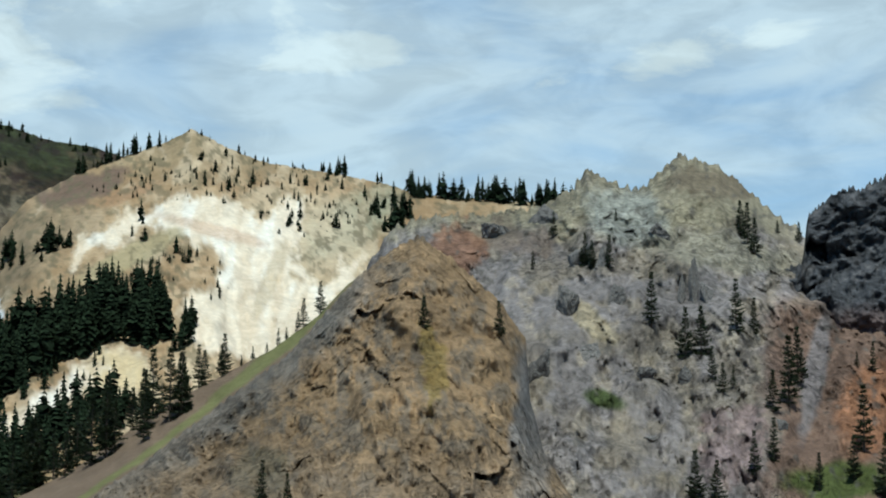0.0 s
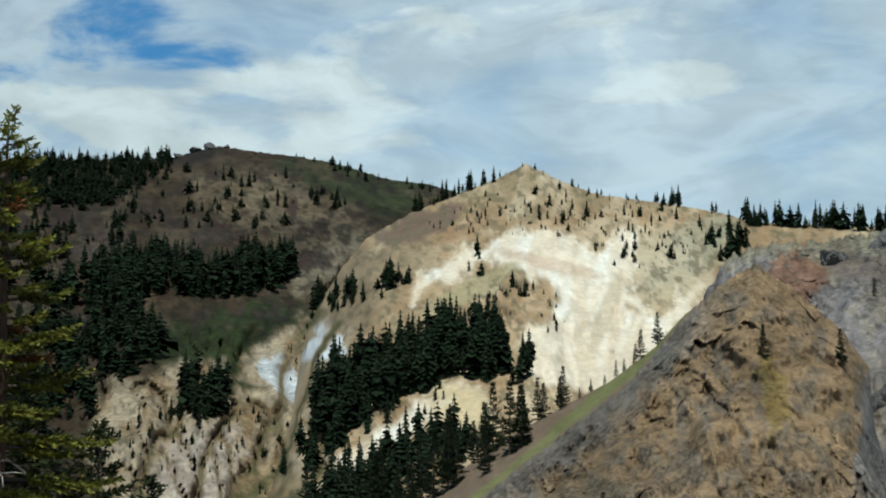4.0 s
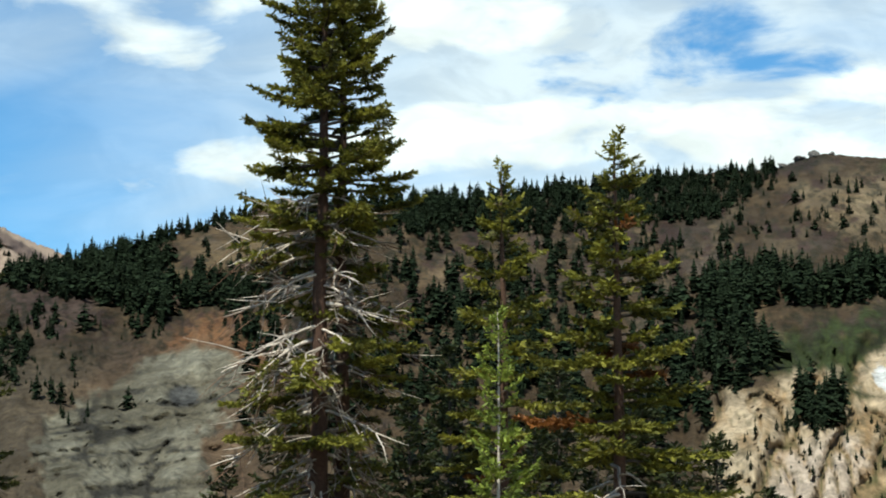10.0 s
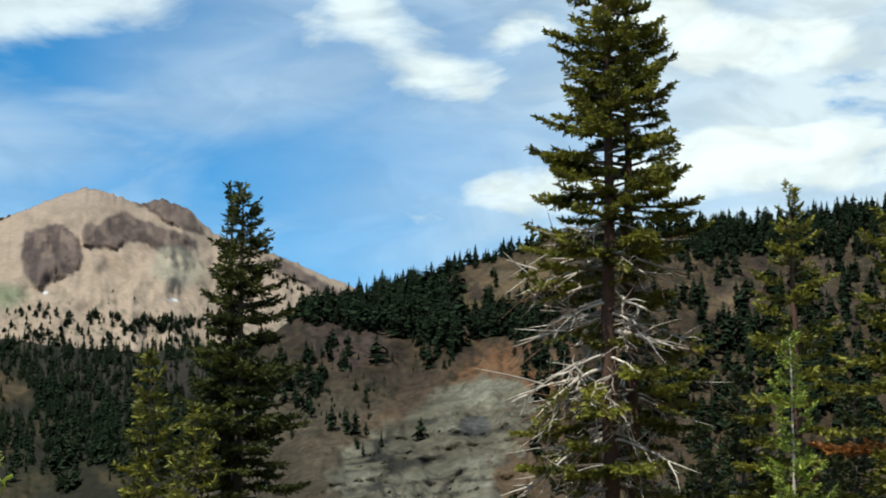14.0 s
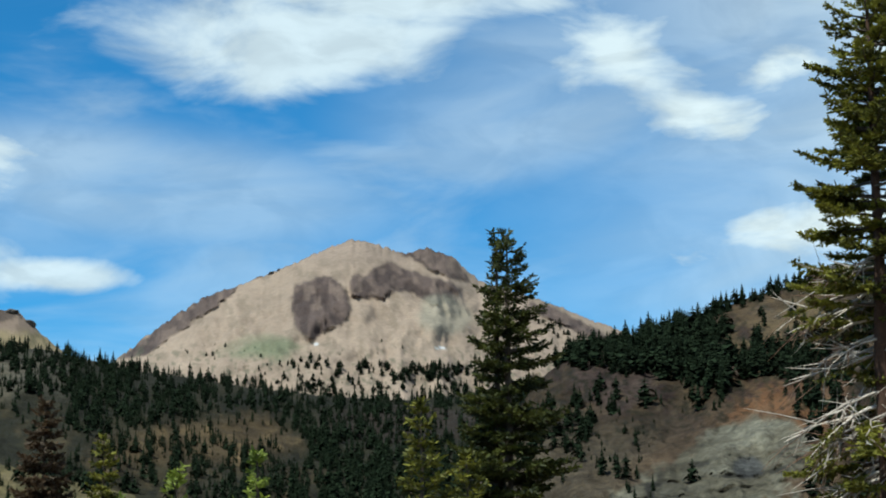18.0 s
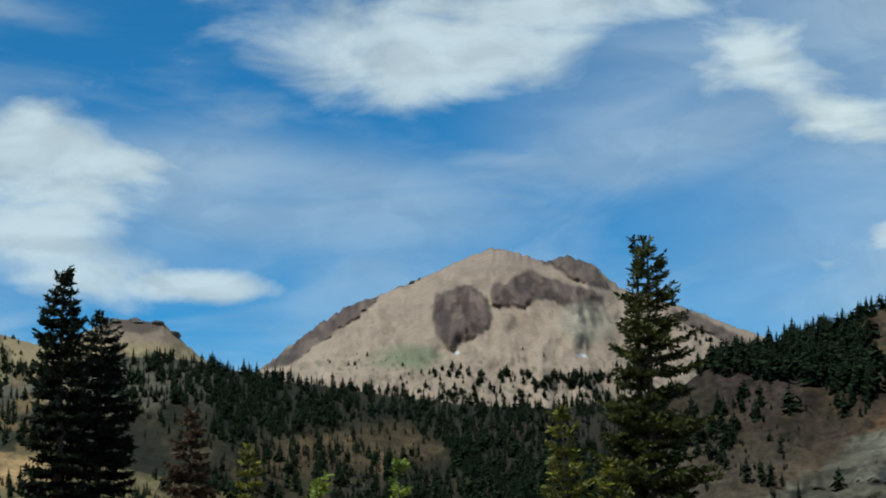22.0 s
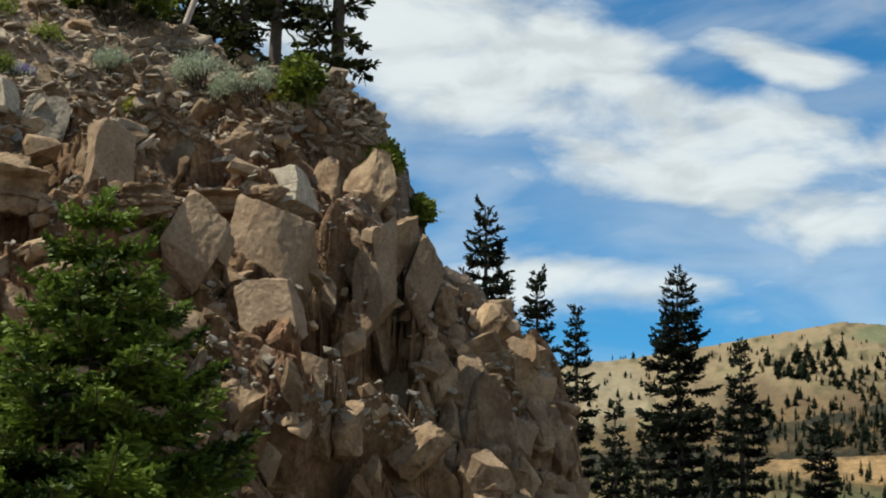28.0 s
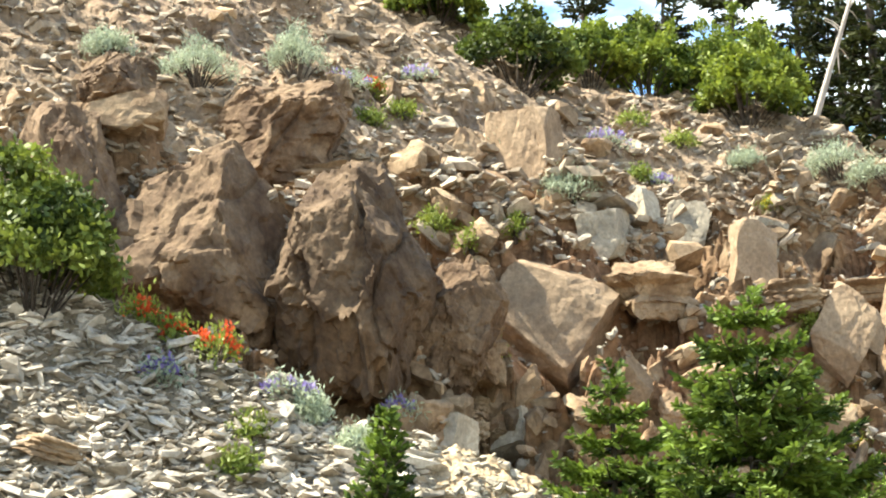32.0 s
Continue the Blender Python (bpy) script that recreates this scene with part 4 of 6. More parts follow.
Slope((-20, -8.4), 0.045, 120, KNOB, 415, 440, KNOB_BASE, 5.5, paint_knob, STONE_FAR, "crag", "black weathered lava crag above red scree", "crag", jag=0.22, gully=5, seed=12.0, size=0.35, back=0.1, soften=0.12, crags=((7.0, 4.0), (3.0, 1.6), (1.2, 0.5)))
clearing = Slope((52, 76), 0.08, 60, CLEARING, 420, 700, 0.2, 6, paint_clearing, STONE_FAR, "hill", "low brushy rise with an orange bare clearing", "hill", jag=0.03, gully=3, seed=9.0)


# ---------------------------------------------------------------- trees
def part(name, me, parent, label="", kind=""):
    ob = new(name, me)
    ob.parent = parent
    return tagged(ob, label, kind=kind)


def tube(path, radii, sides=5):
    """Vertices and quads of a tapered tube along a path."""
    path = np.asarray(path, float)
    verts, faces = [], []
    for i, (p, r) in enumerate(zip(path, radii)):
        d = path[min(i + 1, len(path) - 1)] - path[max(i - 1, 0)]
        d = d / (np.linalg.norm(d) + 1e-9)
        a = np.cross(d, (0.31, 0.95, 0.02) if abs(d[2]) > 0.7 else (0, 0, 1.0))
        a /= np.linalg.norm(a) + 1e-9
        c = np.cross(d, a)
        for k in range(sides):
            t = 2 * math.pi * k / sides
            verts.append(p + r * (a * math.cos(t) + c * math.sin(t)))
    for i in range(len(path) - 1):
        for k in range(sides):
            j = (k + 1) % sides
            faces.append((i * sides + k, i * sides + j, (i + 1) * sides + j, (i + 1) * sides + k))
    return np.array(verts), np.array(faces)


def merged(pieces):
    v, f, o = [], [], 0
    for pv, pf in pieces:
        v.append(pv)
        f.append(pf + o)
        o += len(pv)
    return np.concatenate(v), np.concatenate(f)


def far_conifer(rng, width=0.19, tiers=11):
    """A distant conifer, 1 m high: ragged tiers of drooping boughs, each a kite-shaped blade, and a bare foot."""
    v, f = [], []
    for i in range(tiers):
        t = i / (tiers - 1)
        z = 0.10 + 0.84 * t
        r = width * min(1.0, 1.45 * (1 - t) ** 0.8) * rng.uniform(0.65, 1.2) + 0.022
        turn = rng.uniform(0, 6.28)
        n = 8 if t < 0.75 else 5
        for k in range(n):
            if rng.random() < 0.12:
                continue
            a = turn + 2 * math.pi * k / n + rng.normal(0, 0.25)
            rr = r * rng.uniform(0.5, 1.2)
            c, s = math.cos(a), math.sin(a)
            w = rr * rng.uniform(0.4, 0.62) + 0.008
            top = z + rng.uniform(0.03, 0.08)
            tip = z - rr * rng.uniform(0.1, 0.8)
            o = len(v)
            mid = 0.6 * rr
            v += [(0, 0, top), (c * mid + s * w, s * mid - c * w, z - 0.02), (c * rr, s * rr, tip), (c * mid - s * w, s * mid + c * w, z - 0.02)]
            f.append((o, o + 1, o + 2, o + 3))
    o = len(v)
    v += [(0.018, 0, 0.86), (-0.018, 0, 0.86), (0, 0, 1.0), (0, 0.018, 0.86)]
    f.append((o, o + 1, o + 2, o + 3))
    for k in range(3):  # stem
        a, q = 2.1 * k, 2.1 * (k + 1)
        o = len(v)
        v += [(0.016 * math.cos(a), 0.016 * math.sin(a), -0.05), (0.016 * math.cos(q), 0.016 * math.sin(q), -0.05), (0, 0, 0.5), (0, 0, 0.5)]
        f.append((o, o + 1, o + 2, o + 3))
    return np.array(v), np.array(f)


rng = np.random.default_rng(5)
FAR_KINDS = [far_conifer(rng, w, k) for w, k in ((0.13, 13), (0.17, 12), (0.15, 12), (0.19, 11), (0.12, 12), (0.23, 10))]


def far_wood(name, label, slope, zones, material, seed, wide=1.0):
    """Woods too far off to count, as one object. zones: heading, rise, half width, half height, turn, number, lowest, tallest,
    or an outline, number, lowest, tallest."""
    r = np.random.default_rng(seed)
    pieces = []
    for *zone, n, lo, hi in zones:
        if len(zone) == 1:
            q = np.array(zone[0])
            x, y = (r.uniform(q[:, k].min(), q[:, k].max(), n * 12) for k in (0, 1))
            keep = np.flatnonzero(area(x, y, zone[0], 0.02, 0.3, 5.0) > 0.5)[:n]
            places = np.column_stack([x, y])[keep]
        else:
            cb, ce, rb, re, turn = zone
            t, q, m = radians(turn), np.sqrt(r.random(n)), r.uniform(0, 6.28, n)
            x, y = q * np.cos(m) * rb, q * np.sin(m) * re
            places = np.column_stack([cb + x * math.cos(t) - y * math.sin(t), ce + x * math.sin(t) + y * math.cos(t)])
        for place in places:
            p = np.array(slope.at(*place))
            h = r.uniform(lo * 0.65, hi * 1.08) * (0.55 if r.random() < 0.25 else 1.0)
            v, f = FAR_KINDS[r.integers(len(FAR_KINDS))]
            a = r.uniform(0, 6.28)
            c, s = math.cos(a), math.sin(a)
            w = wide * r.uniform(0.85, 1.25)
            v = np.column_stack([(v[:, 0] * c - v[:, 1] * s) * h * w, (v[:, 0] * s + v[:, 1] * c) * h * w, v[:, 2] * h - 0.03 * h])
            pieces.append((v + p, f))
    v, f = merged(pieces)
    ob = new(name, mesh_from(name, v, f, material, smoothed=False))
    return tagged(ob, label, "trees", kind="stuff")


def crest_row(line, b0, b1, n, lo, hi, drop=0.0, seed=1):
    r = np.random.default_rng(seed)
    return [(b, float(table(line, b)) - drop * r.random(), 0.02, 0.01, 0, 1, lo, hi) for b in r.uniform(b0, b1, n)]


far_wood("conifer_wood", "dark conifers scattered over the pale hillside", white,
         [(WOOD_W, 330, 9, 15), (WOOD_F, 34, 5, 9), (7.5, 4.4, 0.6, 0.4, 0, 10, 6, 11), (13.0, 2.2, 1.6, 0.5, -20, 26, 6, 10), (WOOD_L, 120, 7, 12),
          (1.5, 7.9, 0.6, 0.6, -40, 22, 6, 10), (6, 9.0, 3.5, 0.7, 0, 55, 2, 4.5), (8.8, 7.45, 0.35, 0.35, 0, 5, 4, 7), (7.5, 6.75, 0.5, 0.25, 0, 9, 3, 6),
          (8.5, 6.2, 1.9, 0.4, -20, 40, 1.2, 3.5), (7.2, 8.9, 3.2, 0.5, -4, 70, 1.5, 3.5), (4.0, 7.9, 1.3, 0.6, 0, 30, 1.5, 4), (6.6, 6.1, 0.5, 0.6, 0, 14, 1.5, 3.5), (3.5, 8.3, 1.5, 0.8, 0, 40, 2, 5), (8.2, 5.6, 0.4, 0.5, 0, 8, 5, 9),
          (10.4, 3.4, 1.8, 0.3, -24, 10, 4, 7)]
         + crest_row(WHITE, 8.2, 10.5, 26, 4, 8.5, 0.1, 3) + crest_row(WHITE, -4.2, 1.0, 75, 4, 10, 0.15, 4) + crest_row(WHITE, 1.5, 8, 22, 1.5, 4, 0.1, 5)
         + crest_row(WHITE, 2.6, 3.3, 7, 6, 8, 0.1, 6), NEEDLE_FAR, 11)
far_wood("conifer_wood", "dark conifer woods on the brown hillside", dark,
         [(WOOD_A, 330, 10, 18), (WOOD_B, 50, 8, 13), (WOOD_C, 80, 8, 15), (WOOD_D, 560, 7, 13), (WOOD_E, 90, 7, 12), (WOOD_N, 800, 7, 12), (21, 4.0, 1.6, 1.6, 0, 90, 8, 14), (BADLAND, 170, 1.0, 3.0),
          (12.5, 6.6, 1.2, 0.4, -30, 26, 8, 13), (16, 9.3, 3.5, 0.9, 0, 90, 5, 10), (20.5, 8.6, 2.5, 1.3, 0, 80, 7, 13), (16, 2.6, 3, 0.7, 0, 45, 2, 4),
          (23, 6.0, 4.5, 2.4, 0, 330, 9, 16), (29, 6.0, 4.5, 2.6, 0, 260, 8, 14), (27, 3.0, 6, 1.5, 0, 160, 7, 12), (33.5, 7.6, 2.0, 0.9, -10, 40, 6, 10), (39.5, 5.4, 1.4, 0.8, -20, 50, 6, 10), (32.5, 6.4, 1.0, 0.8, 0, 40, 6, 10), (38.2, 4.2, 0.8, 0.6, 0, 8, 6, 9), (36.3, 5.8, 1.2, 0.3, 0, 16, 6, 11), (40.5, 4.5, 1.5, 1.0, 0, 30, 6, 10), (37.6, 3.6, 0.7, 0.5, 0, 5, 5, 8), (36.2, 3.7, 0.2, 0.2, 0, 2, 8, 9), (38.2, 5.0, 1.2, 1.0, 0, 26, 2, 4)]
         + crest_row(DARK, 17.4, 31.0, 330, 7, 14, 0.35, 8) + crest_row(DARK, 18.5, 31.0, 260, 7, 13, 1.0, 18) + crest_row(DARK, 32.6, 40.0, 150, 6, 11, 0.25, 9) + crest_row(DARK, 9.5, 13, 26, 5, 8, 0.3, 10)
         + crest_row(DARK, 13, 17, 14, 2, 4, 0.1, 12), NEEDLE_FAR, 12, 1.25)
far_wood("conifer_wood", "dense dark conifer forest on the low hill", forest,
         [(FOREST_M, 1700, 7, 12), (47.0, 3.4, 2.6, 0.9, 0, 150, 5, 11), (55.0, 6.8, 3.0, 0.65, 4, 420, 6, 12), (BRUSH, 200, 2.5, 6),
          (53, 5.4, 3.5, 0.9, 5, 180, 5, 10), (50, 4.0, 4.5, 0.9, 0, 330, 4, 10), (60, 5.6, 4.5, 0.7, -5, 160, 7, 13), (62.5, 5.3, 4.5, 0.6, -4, 170, 6, 12), (46, 3.0, 4, 1.0, 0, 90, 8, 14)], NEEDLE_FAR, 13)
far_wood("conifer_wood", "scattered small trees below the bare peak", peak,
         [(46, 6.5, 5, 0.3, 0, 130, 10, 18), (46.8, 7.05, 0.9, 0.2, 0, 22, 11, 19), (45.2, 6.95, 0.6, 0.2, 0, 16, 11, 19), (43.5, 6.8, 1.3, 0.2, -5, 90, 12, 20), (41.8, 7.0, 1.2, 0.3, -5, 40, 10, 16), (39.8, 7.9, 1.0, 0.25, 25, 46, 8, 15), (49, 7.2, 1.6, 0.3, 15, 14, 6, 11), (47, 7.5, 4, 0.3, 0, 16, 6, 10)], NEEDLE_FAR, 14, 1.7)
far_wood("conifer_wood", "dark trees dotted over the bald hill", bald,
         [(63.8, 7.2, 1.3, 0.3, -8, 30, 14, 24), (66, 7.5, 3.5, 0.25, 8, 60, 6, 12), (60, 7.3, 2.5, 0.35, 0, 60, 9, 16), (61.0, 6.5, 3.5, 0.3, 8, 190, 9, 16), (57.8, 6.6, 2.2, 0.5, 10, 160, 9, 15), (62.5, 7.7, 4.0, 0.4, 0, 70, 4, 8), (69, 6.4, 2.5, 0.6, 0, 40, 6, 12),
          (62, 5.5, 5.5, 0.8, 0, 260, 8, 15), (68, 5.0, 3.0, 0.6, 0, 60, 8, 14), (57.5, 6.9, 1.6, 0.5, 0, 40, 10, 16)], NEEDLE_FAR, 15, 1.4)
far_wood("conifer_wood", "young conifers and brush round the clearing", clearing,
         [(62, 3.6, 5.0, 0.5, 0, 120, 3, 6), (68, 3.9, 3.0, 0.8, 0, 90, 5, 9), (56, 3.6, 3.0, 0.6, 0, 80, 4, 8), (57, 4.7, 1.2, 0.2, 0, 12, 2, 4)], NEEDLE_FAR, 16)


# ---------------------------------------------------------------- near trees
def needle_material(name, low, high, rough=0.6):
    """Needles: two greens from spray to spray, fine grain, light that passes through."""
    m, n, l, p = nodes_of(name)
    geo = n.new("ShaderNodeNewGeometry")
    ramp = n.new("ShaderNodeMix")
    ramp.data_type = "RGBA"
    big = noise_node(n, l, geo.outputs["Position"], 1.6, 3, 0.6)
    f = math_node(n, l, "ADD", math_node(n, l, "MULTIPLY", geo.outputs["Random Per Island"], 0.5), remap(n, l, big, 0.35, 0.65, -0.2, 0.7))
    l.new(f, ramp.inputs[0])
    for s in ramp.inputs:
        if s.type == "RGBA":
            s.default_value = (*(low if s.name == "A" else high), 1)
    out = [s for s in ramp.outputs if s.type == "RGBA"][0]
    l.new(out, p.inputs["Base Color"])
    p.inputs["Roughness"].default_value, p.inputs["Specular IOR Level"].default_value = rough, 0.25
    t = n.new("ShaderNodeBsdfTranslucent")
    l.new(out, t.inputs["Color"])
    mix = n.new("ShaderNodeMixShader")
    mix.inputs[0].default_value = 0.3
    l.new(p.outputs[0], mix.inputs[1])
    l.new(t.outputs[0], mix.inputs[2])
    l.new(mix.outputs[0], n["Material Output"].inputs["Surface"])
    return m


NEEDLE_OLIVE = needle_material("needles_olive", (0.022, 0.027, 0.008), (0.26, 0.245, 0.036))
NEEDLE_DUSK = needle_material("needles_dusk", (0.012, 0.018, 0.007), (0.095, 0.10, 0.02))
# darker copy of the olive needles, with shade put into its colour
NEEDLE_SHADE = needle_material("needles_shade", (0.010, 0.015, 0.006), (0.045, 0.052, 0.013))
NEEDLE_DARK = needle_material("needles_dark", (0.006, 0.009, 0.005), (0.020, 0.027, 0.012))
NEEDLE_BRIGHT = needle_material("needles_bright", (0.10, 0.135, 0.025), (0.31, 0.36, 0.06))
NEEDLE_YOUNG = needle_material("needles_young", (0.012, 0.028, 0.007), (0.19, 0.27, 0.04))
NEEDLE_RUST = needle_material("needles_rust", (0.10, 0.04, 0.012), (0.26, 0.10, 0.025))
NEEDLE_DRY = needle_material("needles_dry", (0.045, 0.030, 0.018), (0.10, 0.062, 0.034))
BARK_RED = plain_material("fir_bark", (0.085, 0.048, 0.034), 0.95, 0.4, 0.07, 0.02)
DEAD_TWIG = plain_material("dead_twigs", (0.13, 0.075, 0.05), 0.9, 0.45, 0.1, per="island")
GREY_WOOD = plain_material("dead_wood", (0.42, 0.36, 0.31), 0.85, 0.35, 0.15, 0.01, per="island")


def unit(v):
    return v / (np.linalg.norm(v, axis=-1, keepdims=True) + 1e-9)


def spray(rng, path, length, blade, twig, start=0.2, full=1.0, thick=1.0):
    """Needle tufts along one bough: side twigs both ways, each with small blades. A list of one array of quads."""
    path = np.asarray(path)
    seg = len(path) - 1
    n = max(3, int(length / (blade * 0.62)))
    s = np.repeat(np.linspace(start, 1.0, n), 2)
    sign = np.tile((-1.0, 1.0), n)
    keep = rng.random(2 * n) <= full
    s, sign = s[keep], sign[keep]
    if not len(s):
        return []
    i = np.minimum((s * seg).astype(int), seg - 1)
    p = path[i] + (path[i + 1] - path[i]) * (s * seg - i)[:, None]
    d = unit(path[i + 1] - path[i])
    side = unit(np.cross(d, (0, 0, 1.0)))
    reach = twig * length * (1.05 - s) * rng.uniform(0.6, 1.25, len(s)) + blade * 0.8
    m = len(s)
    w = d * rng.uniform(0.5, 0.9, (m, 1)) + side * (sign * rng.uniform(0.6, 1.0, m))[:, None]
    w[:, 2] += rng.normal(-0.05, 0.12, m)
    w = unit(w)
    k = np.maximum(1, (reach / (blade * 0.75)).astype(int)) * 2
    row = np.repeat(np.arange(m), k)
    q = np.concatenate([np.arange(c) // 2 for c in k])
    foot = p[row] + w[row] * (reach[row] * (q + 0.3) / (k[row] / 2))[:, None]
    tip = unit(w[row] + rng.normal(0, 0.38, (len(row), 3)))
    across = unit(np.cross(tip, rng.normal(0, 1, (len(row), 3)) + np.array((0, 0, 1.3))))
    b = blade * rng.uniform(0.7, 1.35, (len(row), 1))
    c = across * b * 0.24 * thick
    return [np.stack([foot - c, foot + c, foot + tip * b + c * 0.5, foot + tip * b - c * 0.5], 1)]


def conifer(name, seed, height, radius, needles, label, blade=0.12, gap=0.36, per=5, profile=0.8, tip_len=0.08, lift=0.25, droop=0.55,
            twig=0.32, bare=0.0, full=1.0, trunk_r=0.0, start=0.2, rust=0, dead=0, skew=0.0, thin=0.0, lowest=0.06, thick=1.0, jitter=0.3, apart=False, climb=0.22, cap=1.0, bark=None, fuzz=0, low=0.5, high=1.2):
    """A near conifer with its foot at the origin: stem, limbs, needles, and where it has them dead limbs and rusty sprays.
    bare: share of its height, from below, whose limbs are mostly dead. skew: fuller on the +x side. thin: gaps between boughs."""
    rng = np.random.default_rng(seed)
    tr = trunk_r or height * 0.016
    top = Empty(name, label)
    zs = np.linspace(-0.4, height, 14)
    bend = np.cumsum(rng.normal(0, 0.012, (14, 2)), axis=0) * height / 10
    stem = np.column_stack([bend[:, 0], bend[:, 1], zs])
    part("trunk", mesh_from("trunk", *tube(stem, tr * (1.02 - np.clip(zs / height, 0, 1)) ** 0.85 + 0.008, 8), bark or BARK), top)
    limbs, quads, rusty, bones, twigs = [], [], [], [], []
    z = height * lowest
    while z < height * 0.985:
        t = z / height
        reach = radius * min(cap, (1.0 - t) ** profile + 0.02) * (1.0 - 0.35 * max(0, 0.18 - t) / 0.18)
        number = max(3, int(round(per * (0.7 + 0.5 * (1 - t)))))
        a0 = rng.uniform(0, 6.28)
        for k in range(number):
            if rng.random() < thin:
                continue
            a = a0 + 2 * math.pi * k / number + rng.normal(0, 0.25)
            length = reach * rng.uniform(low, high) * (1 + skew * math.cos(a))
            zz = z + rng.normal(0, gap * jitter)
            is_dead = t < bare and rng.random() < 0.62
            rise0 = (lift + climb * t) if not is_dead else lift * 0.3
            sag = (droop * (1.15 - t) + (0.32 if is_dead else 0.0)) * rng.uniform(0.7, 1.3)
            length *= 0.92 if is_dead else 1.0
            s = np.linspace(0, 1, 7)
            r = length * s * (1 - 0.08 * s)
            dz = length * (rise0 * s - sag * s ** 1.7 + 0.22 * s ** 3)
            wob = np.cumsum(rng.normal(0, (0.12 if is_dead else 0.03) * length, 7))
            cx, cy = np.interp(zz, zs, bend[:, 0]), np.interp(zz, zs, bend[:, 1])
            path = np.column_stack([cx + r * math.cos(a) - wob * math.sin(a) * 0.5, cy + r * math.sin(a) + wob * math.cos(a) * 0.5, zz + dz])
            thick_limb = (0.012 + 0.013 * length) * (tr / 0.2) ** 0.4 * (1.05 if is_dead else 1.0)
            tubes = tube(path, thick_limb * (1.05 - s) + 0.004, 4)
            if is_dead:
                bones.append(tubes)
                for _ in range(rng.integers(5, 12)):
                    j = rng.integers(2, 6)
                    d = path[j + 1] - path[j - 1]
                    d = d / np.linalg.norm(d) + rng.normal(0, 0.55, 3)
                    e = path[j] + d * length * rng.uniform(0.12, 0.38)
                    bones.append(tube([path[j], (path[j] + e) / 2 + rng.normal(0, 0.04, 3), e], [thick_limb * 0.5, thick_limb * 0.35, 0.003], 3))
                for _ in range(fuzz):  # fine brown twigs still on the limb
                    j = rng.integers(1, 6)
                    d = path[j + 1] - path[j - 1]
                    d = d / np.linalg.norm(d) + rng.normal(0, 0.6, 3) + np.array((0, 0, -0.25))
                    q = path[j] + (path[j + 1] - path[j]) * rng.random()
                    e = q + d * length * rng.uniform(0.15, 0.4)
                    twigs.append(tube([q, (q + e) / 2 + rng.normal(0, 0.04, 3), e], [0.011, 0.008, 0.003], 3))
                if rng.random() < 0.5:
                    quads += spray(rng, path, length, blade, twig * 0.6, 0.5, full * 0.7, thick)
            else:
                limbs.append(tubes)
                sick = bool(rust) and rng.random() < rust and t < 0.8
                tuft = spray(rng, path, length, blade, twig, start, full, thick)
                if apart:  # each bough by itself, with its own needles
                    bough = part("branch", mesh_from("branch", *tubes, BARK), top)
                    if tuft:
                        v = np.concatenate(tuft).reshape(-1, 3)
                        part("foliage", mesh_from("foliage", v, np.arange(len(v)).reshape(-1, 4), NEEDLE_RUST if sick else needles, smoothed=False), bough,
                             "rust-brown dying needles" if sick else "", "stuff")
                elif sick:
                    rusty += tuft
                else:
                    quads += tuft
        z += gap * rng.uniform(0.75, 1.25) * (0.55 + 0.6 * (1 - t))
    for _ in range(4):  # the leader
        a = rng.uniform(0, 6.28)
        zz = height * rng.uniform(0.95, 0.995)
        p = np.array([bend[-1, 0], bend[-1, 1], zz])
        tipv = np.array([math.cos(a) * 0.45, math.sin(a) * 0.45, 0.7])
        quads += spray(rng, [p, p + tipv * height * tip_len * 0.25, p + tipv * height * tip_len * 0.45], height * tip_len * 0.5, blade, 0.2, 0.1, 1.0, thick)
    if not apart:
        part("branchwork", mesh_from("branchwork", *merged(limbs), BARK), top, kind="stuff")
    for nm, qs, mat, lab in (("foliage", quads, needles, ""), ("dying_foliage", rusty, NEEDLE_RUST, "rust-brown dying needles")):
        if qs:
            v = np.concatenate(qs).reshape(-1, 3)
            part(nm, mesh_from(nm, v, np.arange(len(v)).reshape(-1, 4), mat, smoothed=False), top, lab, "stuff")
    if twigs:
        part("twigwork", mesh_from("twigwork", *merged(twigs), DEAD_TWIG), top, "dense brown dead twigs", "stuff")
    if bones:
        part("deadwood", mesh_from("deadwood", *merged(bones), GREY_WOOD), top, "bare silver-grey dead limbs", "stuff")
    return top


def Empty(name, label, category="tree", group=""):
    return tagged(new(name), label, category, group)


def stand(ob, heading, tip_rise, dist, height, turn=0.0, lean=0.0):
    """Puts a tree so that its tip shows at that rise."""
    p = spot(heading, tip_rise, dist)
    ob.matrix_world = pose(p.x, p.y, p.z - height * 1.015, lean, 0, turn)
    return ob


